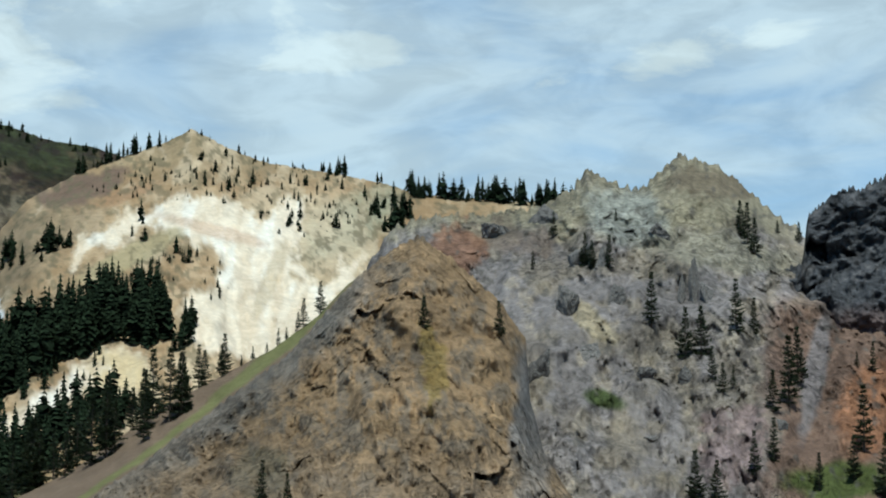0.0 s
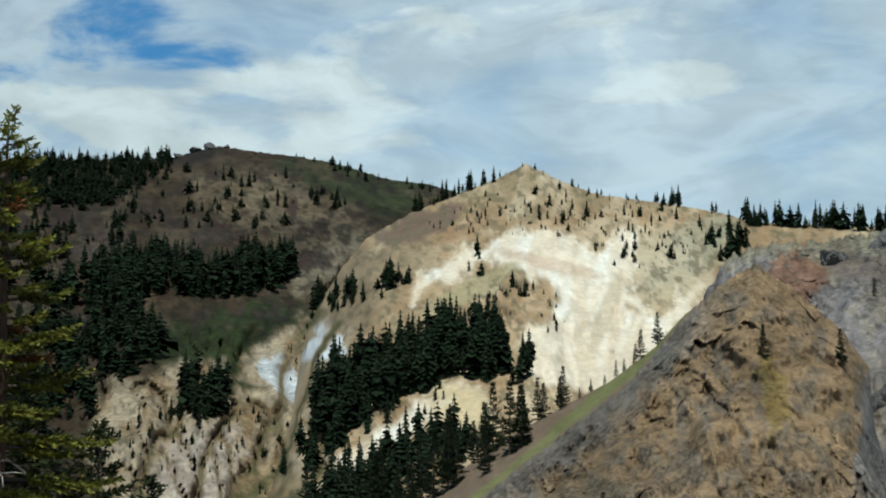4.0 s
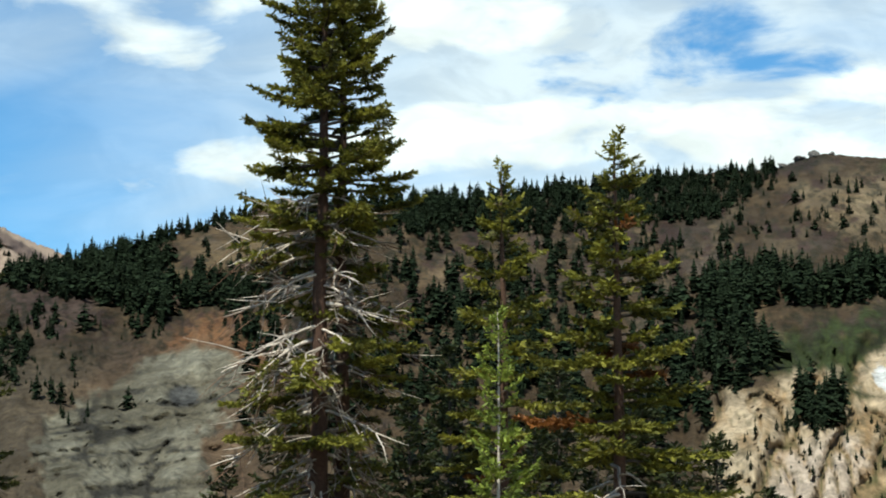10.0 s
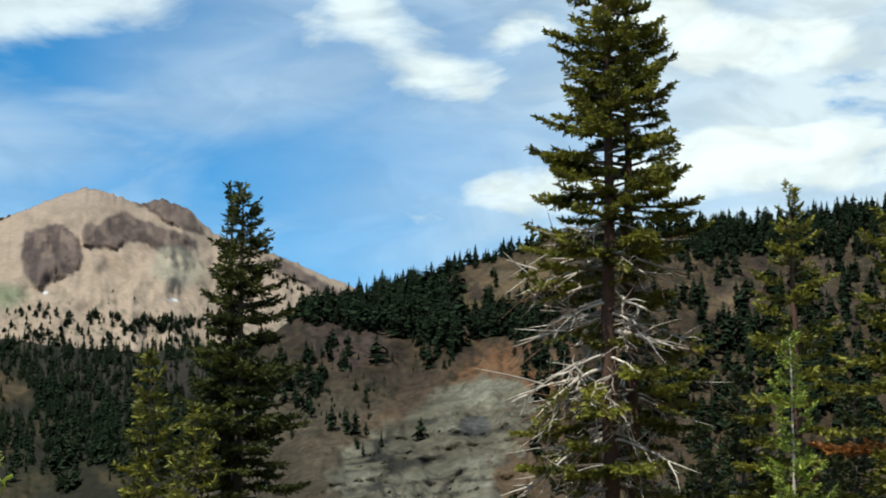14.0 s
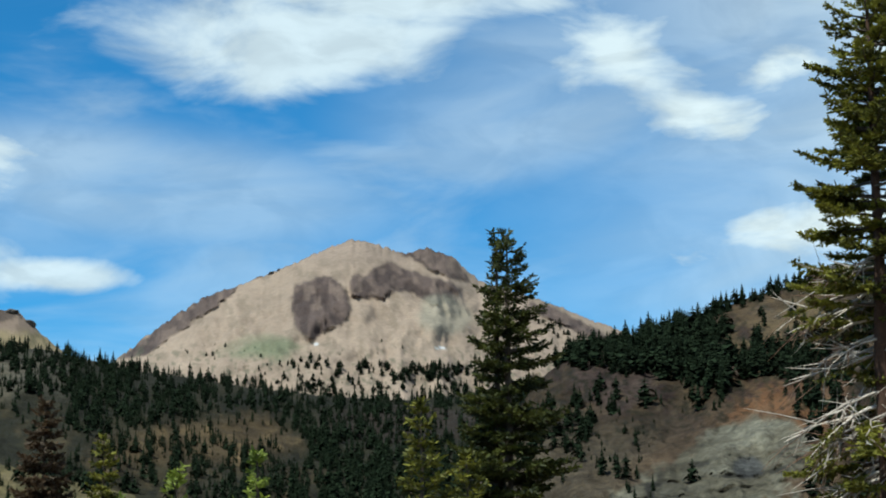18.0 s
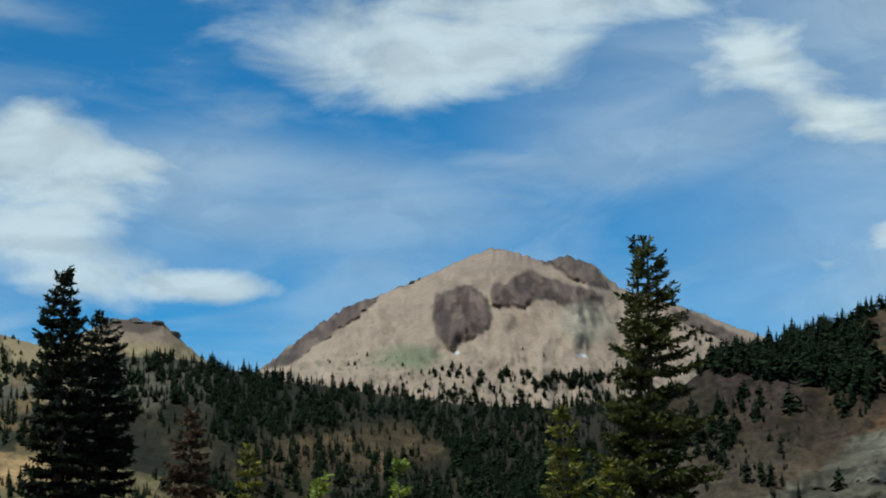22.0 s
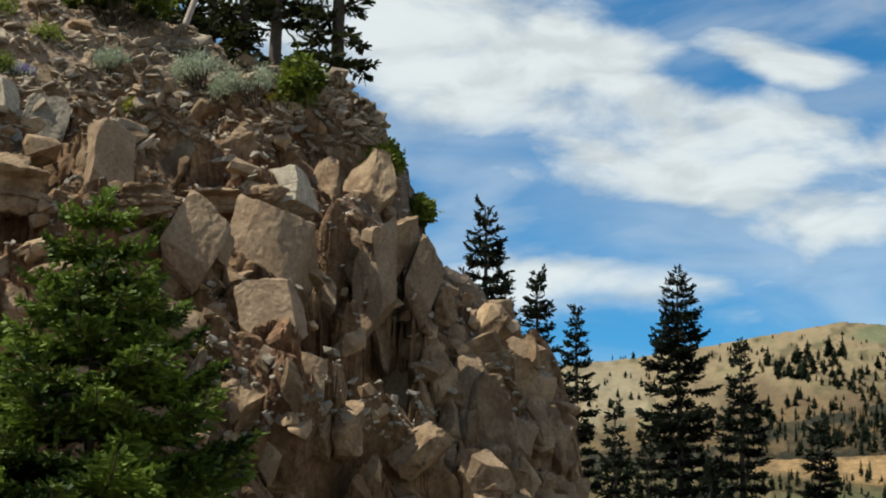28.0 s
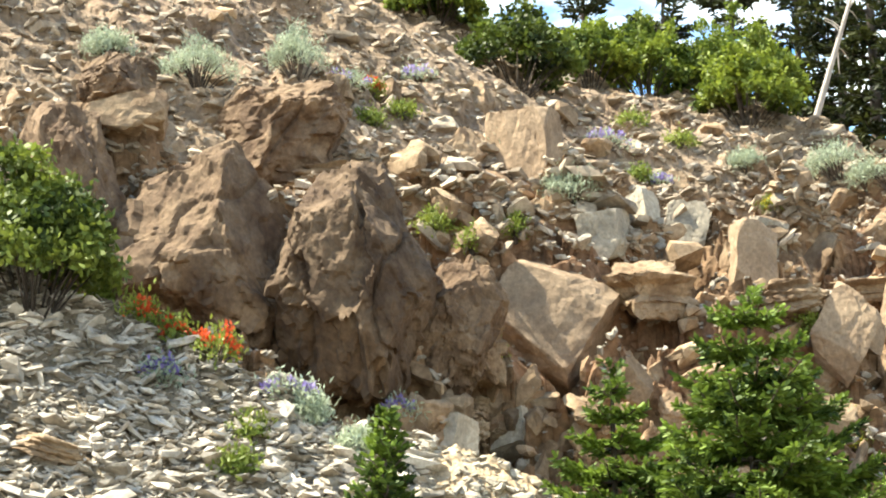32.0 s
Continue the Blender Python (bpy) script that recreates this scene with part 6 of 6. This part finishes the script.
# the great boulders: heading, rise, width, height in degrees, turn
LUMPS = [cleft_stone(60 + k, ROCK_BROWN, 22, 0.40, 0.54, rough=1.1, detail=6) for k in range(5)]
for k, (h, e, w, t, turn) in enumerate(((99.7, 13.2, 5.0, 5.0, 20), (95.5, 12.2, 5.2, 5.2, 75), (98.2, 16.3, 5.0, 2.9, 130), (104.2, 14.6, 3.0, 4.6, 10), (92.9, 10.9, 2.8, 3.2, 160), (102.6, 17.6, 3.2, 2.0, 80))):
    set_stone(LUMPS, k, h, e, w, t, 0.85, turn=turn, tip=6 * (k % 3) - 6, lean=5 * (k % 4) - 8, label="large brown boulder with a lit crown and shaded hollows")
# square blocks and smooth slabs that stand out of the face
for h, e, w, t, turn, k in ((79.25, 10.1, 2.5, 3.0, 14, 0), (81.6, 10.3, 1.9, 2.1, -32, 1), (79.2, 8.5, 2.0, 1.7, 5, 2), (89.9, 10.7, 3.7, 3.4, 10, 3), (84.0, 12.7, 1.5, 2.2, -10, 4), (76.1, 8.6, 1.1, 2.6, -30, 5), (77.9, 6.6, 1.6, 1.5, 12, 0), (74.9, 9.4, 1.0, 2.0, -20, 1), (75.3, 6.2, 1.5, 2.4, 20, 2), (73.4, 6.2, 1.1, 2.6, -15, 3), (90.4, 15.4, 2.4, 3.6, 38, 4)):
    set_stone(SLABS, k, h, e, w, t, 0.75, turn=turn, tip=-8, lean=4, label="smooth flat-faced tan rock slab in the cliff", name="rock_slab")
for h, e, w, t, turn, k in ((88.3, 13.4, 1.6, 1.5, 25, 0), (86.0, 13.3, 1.4, 1.6, -25, 1), (83.6, 13.4, 1.2, 1.1, 15, 2), (78.9, 12.0, 1.8, 1.2, -12, 3), (87.2, 14.2, 0.9, 1.0, 30, 1), (92.7, 8.0, 1.2, 1.1, 40, 2), (91.0, 7.6, 1.5, 1.3, -20, 3)):
    set_stone(PALE_BLOCKS, k, h, e, w, t, 0.8, turn=turn, tip=-5, lean=6, label="pale grey squared stone block on a ledge", name="stone_block")
for h, e, w, t, turn, k in ((86.9, 12.0, 2.6, 1.6, 28, 0), (83.0, 11.6, 2.6, 1.0, -10, 1), (92.0, 10.3, 1.7, 2.2, 15, 2), (80.6, 11.7, 2.6, 0.8, 8, 0), (101.6, 11.6, 3.0, 1.0, -8, 1), (96.2, 15.3, 3.2, 0.9, 12, 2)):
    set_stone(PLATES, k, h, e, w, t, 0.9, turn=turn, tip=4, lean=-6, label="ledge of thin bedded rock plates in the cliff", name="rock_ledge")
# angular blocks: heading, rise, width, height
BLOCKS = ((82.0, 12.6, 1.3, 1.6), (77.7, 12.2, 1.4, 1.8), (76.3, 12.1, 1.6, 2.2), (75.6, 10.6, 1.3, 2.4), (74.4, 8.9, 1.5, 1.4), (73.0, 8.2, 1.6, 1.2), (72.0, 6.8, 1.2, 1.8), (71.3, 5.2, 1.0, 1.8), (74.5, 7.3, 0.8, 1.9), (76.2, 7.2, 1.2, 1.4),
          (77.0, 5.3, 2.2, 1.4), (79.8, 6.0, 1.6, 2.4), (80.5, 4.4, 2.0, 1.6), (73.0, 5.6, 1.6, 3.0), (75.0, 4.5, 1.8, 2.2), (72.2, 3.8, 1.4, 1.8), (82.3, 8.2, 1.6, 1.2), (89.0, 7.8, 1.6, 1.4), (93.9, 8.4, 1.8, 1.5), (87.7, 9.3, 1.5, 1.3),
          (101.5, 12.5, 2.0, 3.0), (102.0, 17.0, 2.6, 1.6), (86.0, 14.9, 1.0, 0.9), (81.5, 14.1, 1.2, 1.2), (78.2, 14.0, 1.0, 0.8), (84.0, 15.2, 0.9, 0.6), (76.9, 10.3, 1.6, 1.4), (80.2, 13.4, 1.4, 1.0), (92.4, 16.2, 1.6, 1.1), (94.6, 17.6, 1.8, 1.0),
          (96.4, 17.8, 1.6, 1.1), (91.9, 17.4, 1.4, 1.6), (88.6, 16.0, 1.2, 0.9), (92.9, 14.4, 1.7, 1.2), (94.2, 15.6, 1.6, 1.2), (91.9, 13.4, 1.4, 0.9), (85.2, 9.2, 1.6, 1.4), (83.3, 6.6, 1.8, 1.5))
for k, (h, e, w, t) in enumerate(BLOCKS):
    set_stone(BIG_STONES, k, h, e, w * 0.95, t * 0.95, 0.8, turn=37 * k - 60, tip=9 * (k % 5) - 18, lean=7 * (k % 4) - 10)

rng = np.random.default_rng(77)
# stones one can pick apart on the face, as pieces of the cliff
for k in range(300):
    h = rng.uniform(71.5, 103)
    e = rng.uniform(5.0, float(table(CLIFF_CREST, h)) - 0.3)
    p = cliff.at(h, e)
    s = float(np.clip(rng.lognormal(-1.75, 0.45), 0.07, 0.5))
    rock(STONES[k % len(STONES)], p, (s * rng.uniform(0.8, 1.5), s, s * rng.uniform(0.5, 1.0)), tuple(rng.uniform(-35, 35, 2)) + (rng.uniform(0, 360),), "stone", parent=cliff.ob)

for k in range(280):
    h = rng.uniform(93.5, 106)
    e = rng.uniform(4.5, float(np.interp(h, scree.b, scree.top[-1])) - 0.2)
    s = float(np.clip(rng.lognormal(-2.15, 0.4), 0.07, 0.28))
    rock(FLAT_STONES[k % len(FLAT_STONES)], scree.at(h, e) + Vector((0, 0, 0.02)), (s * rng.uniform(1.0, 1.7), s, s), tuple(rng.uniform(-22, 22, 2)) + (rng.uniform(0, 360),), "stone", parent=scree.ob)
rock(PLATES[1], scree.at(104.2, 7.3) + Vector((0, 0, 0.03)), (0.66, 0.4, 0.2), (6, 14, 100), "flat_rock", "long flat brown rock lying on the scree")


def loose(slope, name, label, n, low, high, b0, b1, e0, flat, seed, limit=None, material=SCREE):
    """Small stones past counting, joined."""
    r = np.random.default_rng(seed)
    shapes = []
    for me in STONES:
        v = np.array([x.co[:] for x in me.vertices])
        f = [tuple(p.vertices) for p in me.polygons]
        tri = np.array([(q[0], q[i], q[i + 1]) for q in f for i in range(1, len(q) - 1)])
        shapes.append((v, tri))
    pieces = []
    for _ in range(n):
        h = r.uniform(b0, b1)
        e = r.uniform(e0, max(e0 + 0.1, float(np.interp(h, slope.b, slope.top[-1])) - 0.05))
        if limit and not limit(h, e):
            continue
        p = np.array(slope.at(h, e))
        v, f = shapes[r.integers(len(shapes))]
        s = float(np.clip(r.lognormal(math.log(low), 0.5), low * 0.5, high))
        m = np.array(Euler((r.normal(0, 0.42), r.normal(0, 0.42), r.uniform(0, 6.28))).to_matrix())
        pieces.append(((v * s * np.array((1.1, 1, flat))) @ m.T + p, f))
    v, f = merged(pieces)
    return tagged(new(name, mesh_from(name, v, f, material, smoothed=False)), label, "stones", kind="stuff")


loose(scree, "scree_stones", "loose flat pale stones on the scree", 7500, 0.062, 0.24, 93.5, 108, 2.0, 0.28, 5)
loose(cliff, "rubble", "small broken stones lying on the cliff ledges", 5200, 0.06, 0.2, 71, 106, 5.0, 0.55, 6, lambda h, e: fbm(np.array([h * 0.5]), np.array([e * 0.7]), np.array([2.0]), 3)[0] > -0.15 or e > 13)

loose(scree, "rubble", "tan rubble strewn over the earth at the cliff's foot", 1300, 0.05, 0.22, 86, 96.5, 3.0, 0.5, 16, material=ROCK_PALE)
loose(cliff, "slope_stones", "flat tan stones strewn over the slope above the cliff", 4200, 0.10, 0.42, 76, 107, 13.2, 0.35, 7, material=SLOPE_STONE)
r = np.random.default_rng(91)
for k in range(110):
    h = r.uniform(70.5, 85) if k % 2 else r.uniform(70.2, 74.5)
    e = r.uniform(2.2, min(13.2, float(table(CLIFF_CREST, h)) - 0.8))
    set_stone(BIG_STONES if k % 3 else SLABS, k, h, e, r.uniform(0.5, 1.25), r.uniform(0.5, 1.3), 0.7, turn=r.uniform(-50, 50), tip=r.uniform(-25, 15), lean=r.uniform(-20, 20))

for k in range(70):
    set_stone(BIG_STONES if k % 4 else PLATES, k, r.uniform(85.5, 97.5), r.uniform(6.8, 10.4), r.uniform(0.5, 1.4), r.uniform(0.4, 1.2), 0.75, turn=r.uniform(-80, 80), tip=r.uniform(-25, 15), lean=r.uniform(-20, 20), label="brown broken stone at the cliff's foot")

# the outcrops of the grey ridge
OUTCROPS = [cleft_stone(40 + k, ROCK_GREY, 13, 0.26, 0.48, rough=1.7) for k in range(5)]


def outcrop(slope, heading, rise, width, height, k, label="dark grey rock outcrop standing out of the scree"):
    p = slope.at(heading, rise)
    dist = math.hypot(p.x, p.y)
    w, h = dist * radians(width), dist * radians(height)
    ob = new("rock_outcrop", OUTCROPS[k % len(OUTCROPS)])
    ob.matrix_world = pose(p.x, p.y, p.z, 0, 0, heading + 40 * k) @ Matrix.Diagonal((w * 1.1, w * 0.9, h * 1.2, 1))
    return tagged(ob, label, "rock", group="outcrops on the ridge")


for k, (h, e, w, t) in enumerate(((-3.6, 5.4, 0.9, 1.5), (-7.25, 5.75, 0.55, 1.5), (-6.85, 5.6, 0.4, 1.2), (-7.6, 5.7, 0.5, 0.9), (-5.0, 5.6, 0.6, 0.9), (-3.9, 6.7, 0.7, 1.1), (-4.6, 6.6, 0.6, 0.9), (-6.2, 7.5, 0.8, 0.5), (-2.7, 3.4, 0.9, 1.6),
                                  (-4.3, 4.1, 0.8, 0.6), (-5.8, 3.5, 0.7, 0.5), (-7.0, 3.3, 0.9, 0.6), (-3.0, 7.9, 1.2, 0.8), (-1.6, 7.5, 1.0, 0.7), (-9.6, 2.0, 0.5, 0.4), (-6.0, 1.6, 0.7, 0.4))):
    outcrop(grey, h, e, w, t, k)
for k, (h, e, w, t) in enumerate(((16.9, 10.68, 0.5, 0.22), (16.4, 10.78, 0.6, 0.24), (16.0, 10.80, 0.3, 0.16), (17.3, 10.5, 0.4, 0.2), (31.9, 9.52, 0.7, 0.3), (32.3, 9.5, 0.5, 0.26))):
    outcrop(dark, h, e, w, t, k, "dark rock outcrop on the hill's crest")
for k, (h, e, w, t) in enumerate(((55.5, 8.45, 0.5, 0.22), (56.1, 8.5, 0.6, 0.2), (56.7, 8.5, 0.5, 0.2), (57.2, 8.3, 0.4, 0.2), (55.1, 8.15, 0.4, 0.2))):
    outcrop(bald, h, e, w, t, k, "brown rock outcrop capping the butte")


# ---------------------------------------------------------------- plants of the cliff
def leaf_material(name, low, high):
    return needle_material(name, low, high, 0.55)


LEAF_GREEN = leaf_material("leaf_green", (0.045, 0.075, 0.011), (0.225, 0.275, 0.036))
LEAF_LIME = leaf_material("leaf_lime", (0.11, 0.15, 0.025), (0.24, 0.28, 0.05))
LEAF_MID = leaf_material("leaf_mid", (0.03, 0.05, 0.010), (0.17, 0.21, 0.035))
# bush green painted darker, for a bush that lies in shadow
LEAF_SHADED = leaf_material("leaf_shaded", (0.015, 0.026, 0.006), (0.12, 0.16, 0.025))
LEAF_SAGE = leaf_material("leaf_sage", (0.22, 0.26, 0.18), (0.42, 0.47, 0.33))
PETAL_RED = leaf_material("petal_red", (0.45, 0.05, 0.015), (0.75, 0.13, 0.04))
PETAL_VIOLET = leaf_material("petal_violet", (0.16, 0.12, 0.32), (0.34, 0.27, 0.52))
PETAL_YELLOW = leaf_material("petal_yellow", (0.42, 0.34, 0.03), (0.6, 0.5, 0.08))


def leaves(rng, centres, radius, leaf, each, slim=0.5, upward=0.0):
    """Small leaf blades about each centre."""
    n = len(centres) * each
    p = np.repeat(centres, each, axis=0) + rng.normal(0, radius, (n, 3))
    d = unit(rng.normal(0, 1, (n, 3)) + np.array((0, 0, upward)))
    c = unit(np.cross(d, rng.normal(0, 1, (n, 3)))) * leaf * slim * 0.5
    b = leaf * rng.uniform(0.6, 1.3, (n, 1))
    q = np.stack([p - c * 0.5, p + d * b * 0.5 - c, p + d * b, p + d * b * 0.5 + c], 1)
    return q.reshape(-1, 3), np.arange(n * 4).reshape(-1, 4)


def bush(name, label, p, wide, high, material, seed, leaf=0.05, clumps=60, each=40, slim=0.6, upward=0.3, category="shrub", bloom=None, bloom_label=""):
    rng = np.random.default_rng(seed)
    top = Empty(name, label, category)
    top.location = p
    a, r = rng.uniform(0, 6.28, clumps), np.sqrt(rng.uniform(0, 1, clumps)) * wide / 2
    shape = 1 - (r / (wide / 2)) ** 2
    z = high * (0.25 + 0.75 * shape * rng.uniform(0.35, 1.0, clumps)) * rng.uniform(0.75, 1.1, clumps)
    cs = np.column_stack([r * np.cos(a), r * np.sin(a), z])
    stems = [tube([(c[0] * 0.15, c[1] * 0.15, -0.1), (c[0] * 0.6, c[1] * 0.6, c[2] * 0.5), c], [0.012, 0.008, 0.003], 3) for c in cs[:40]]
    part("stemwork", mesh_from("stemwork", *merged(stems), BARK), top, kind="stuff")
    part("foliage", mesh_from("foliage", *leaves(rng, cs, max(0.05, wide / clumps ** 0.5 * 0.32), leaf, each, slim, upward), material, smoothed=False), top, kind="stuff")
    if bloom:
        tips = cs[rng.random(clumps) < 0.6] + np.array((0, 0, high * 0.22))
        part("blossom", mesh_from("blossom", *leaves(rng, tips, max(0.02, wide * 0.05), leaf * 0.8, 26, 0.6, 1.2), bloom, smoothed=False), top, bloom_label, "stuff")
    return top


def grow(slope, heading, rise, sink=0.05):
    p = slope.at(heading, rise)
    return p - Vector((0, 0, sink))


for k, (h, e, w, t) in enumerate(((100.4, 18.0, 2.3, 1.5), (97.4, 18.3, 1.7, 1.7), (89.2, 14.6, 1.6, 1.3), (81.4, 15.0, 1.8, 1.2), (79.8, 14.6, 1.9, 1.2), (80.6, 14.7, 1.2, 0.9), (84.1, 15.4, 1.0, 0.6), (103, 18.5, 1.5, 1.0), (91.2, 16.2, 0.8, 0.5), (97.0, 9.0, 0.7, 0.4), (95.5, 7.6, 0.8, 0.5))):
    s = scree if e < 9.5 else cliff
    p = grow(s, h, e)
    d = math.hypot(p.x, p.y) * radians(1)
    bush("sagebrush", "pale silvery green sagebrush clump among the stones", p, w * d, t * d, LEAF_SAGE, 400 + k, 0.055, 50, 60, 0.22, 1.2)
for k, (h, e, w, t) in enumerate(((93.3, 13.8, 0.8, 0.7), (90.9, 13.8, 0.5, 0.5), (94.3, 17.2, 0.8, 0.5), (81.8, 8.1, 0.8, 0.5), (82.5, 10.1, 0.7, 0.7), (87.4, 16.8, 0.8, 0.4), (87.2, 15.2, 0.6, 0.4), (95.2, 16.9, 0.7, 0.4), (98.6, 8.0, 0.7, 0.6), (92.2, 13.2, 0.6, 0.4), (86.0, 16.2, 0.9, 0.4), (99.0, 7.0, 0.6, 0.5), (91.8, 10.2, 0.5, 0.5), (78.4, 14.6, 0.8, 0.4))):
    s = scree if e < 8.5 and h > 94 else cliff
    p = grow(s, h, e)
    d = math.hypot(p.x, p.y) * radians(1)
    bush("green_tuft", "fresh green herb tuft growing between the stones", p, w * d, t * d, LEAF_LIME, 430 + k, 0.05, 22, 40, 0.4, 1.0, "plant")
for k, (h, e, w, t) in enumerate(((95.9, 18.0, 1.2, 0.5), (93.8, 18.1, 1.1, 0.5), (88.2, 16.2, 1.4, 0.5), (97.6, 9.3, 1.5, 0.5), (101.2, 9.6, 1.1, 0.6), (94.4, 8.3, 0.9, 0.5), (86.6, 15.0, 0.8, 0.4))):
    s = scree if e < 10 and h > 96 else cliff
    p = grow(s, h, e)
    d = math.hypot(p.x, p.y) * radians(1)
    bush("lupine", "low grey-green plant with violet flower spikes", p, w * d, t * d, LEAF_SAGE, 460 + k, 0.05, 26, 24, 0.4, 1.0, "flower", PETAL_VIOLET, "violet flower spikes")
for k, (h, e, w, t) in enumerate(((99.7, 10.7, 1.2, 1.0), (95.2, 17.8, 0.6, 0.4), (100.9, 10.9, 0.7, 0.5), (101.9, 11.4, 0.8, 0.7))):
    p = grow(scree if h > 99 else cliff, h, e)
    d = math.hypot(p.x, p.y) * radians(1)
    bush("paintbrush", "wild flower with scarlet bracts beside a boulder", p, w * d, t * d, LEAF_LIME, 480 + k, 0.055, 20, 26, 0.35, 1.6, "flower", PETAL_RED, "scarlet bracts")
for k, (h, e, w, t) in enumerate(((78.9, 14.4, 1.0, 0.35), (81.2, 7.4, 0.6, 0.5), (83.3, 14.2, 0.5, 0.3))):
    p = grow(cliff, h, e)
    d = math.hypot(p.x, p.y) * radians(1)
    bush("yellow_flower", "small yellow flowering herb on a ledge", p, w * d, t * d, LEAF_LIME, 490 + k, 0.04, 16, 20, 0.4, 1.0, "flower", PETAL_YELLOW, "yellow flowers")
for k, (h, e, w, t) in enumerate(((90.8, 17.9, 3.0, 2.2), (84.3, 17.2, 3.4, 2.4), (86.9, 17.7, 2.4, 2.2), (84.0, 16.7, 2.2, 2.2), (88.6, 18.0, 2.4, 1.8), (78.5, 15.0, 1.0, 1.2), (76.0, 12.8, 0.6, 0.7), (75.0, 11.6, 0.5, 0.5), (93.2, 19.8, 2.4, 1.6), (102.8, 11.2, 1.6, 1.4))):
    p = grow(cliff, h, e, 0.1)
    d = math.hypot(p.x, p.y) * radians(1.3 if e > 16 else 1)
    bush("green_bush", "leafy bright green bush on the slope above the cliff", p, w * d, t * d, LEAF_SHADED if k in (0, 10) else LEAF_GREEN, 500 + k, 0.09, 120, 60, 0.6, 0.3, "bush")

p = grow(scree, 104.9, 11.6, 0.1)
bush("green_bush", "leafy dark green bush at the top of the scree", p, 1.15, 1.35, LEAF_MID, 540, 0.07, 150, 60, 0.6, 0.3, "bush")

# young firs at the road's edge, in front of the cliff
stand(conifer("young_fir", 91, 4.7, 2.1, NEEDLE_YOUNG, "bushy young green fir with dense flat tiers", blade=0.05, gap=0.30, per=15, profile=0.72, droop=0.05, lift=0.0, twig=0.5, trunk_r=0.06, thick=1.1, climb=0.05, jitter=0.05, low=0.7, high=1.12, apart=True), 84.35, 12.1, 12.8, 4.7, 0)
stand(conifer("young_fir", 92, 4.0, 1.45, NEEDLE_YOUNG, "smaller young green fir beside a larger one", blade=0.05, gap=0.29, per=13, profile=0.8, droop=0.05, lift=0.0, twig=0.5, trunk_r=0.05, thick=1.1, climb=0.05, jitter=0.05, low=0.7, high=1.12, apart=True), 88.1, 10.1, 13.1, 4.0, 40)
stand(conifer("young_fir", 93, 0.95, 0.30, NEEDLE_YOUNG, "knee-high young fir on the scree", blade=0.05, gap=0.07, per=7, profile=0.7, droop=0.05, lift=0.2, twig=0.4, trunk_r=0.015, thick=1.2), 94.8, 8.7, 12.2, 0.95, 80)
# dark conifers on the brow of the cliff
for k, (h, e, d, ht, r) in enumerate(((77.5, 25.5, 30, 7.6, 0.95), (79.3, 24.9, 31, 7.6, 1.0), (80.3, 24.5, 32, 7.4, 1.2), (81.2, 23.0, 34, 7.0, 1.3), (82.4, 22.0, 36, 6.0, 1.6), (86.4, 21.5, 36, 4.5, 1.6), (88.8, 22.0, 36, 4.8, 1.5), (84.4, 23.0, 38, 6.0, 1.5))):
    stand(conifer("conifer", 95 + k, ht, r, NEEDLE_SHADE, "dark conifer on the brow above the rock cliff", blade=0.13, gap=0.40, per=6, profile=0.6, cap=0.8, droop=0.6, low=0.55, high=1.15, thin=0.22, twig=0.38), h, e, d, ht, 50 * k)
snag = Empty("dead_tree", "leaning bare silver-grey dead tree trunk", "tree")
a, b = spot(82.2, 16.2, 30), spot(80.6, 20.6, 30)
part("trunk", mesh_from("trunk", *tube([a, a.lerp(b, 0.4) + Vector((0.03, 0, 0.02)), b], [0.06, 0.045, 0.025], 8), GREY_WOOD), snag)
r = np.random.default_rng(4)
for _ in range(9):
    q = a.lerp(b, r.uniform(0.3, 1.0))
    s = Vector(r.normal(0, 1, 3)).normalized() * r.uniform(0.25, 0.6)
    part("branch", mesh_from("branch", *tube([q, q + s * 0.5 + Vector((0, 0, 0.04)), q + s], [0.018, 0.012, 0.004], 4), GREY_WOOD), snag)
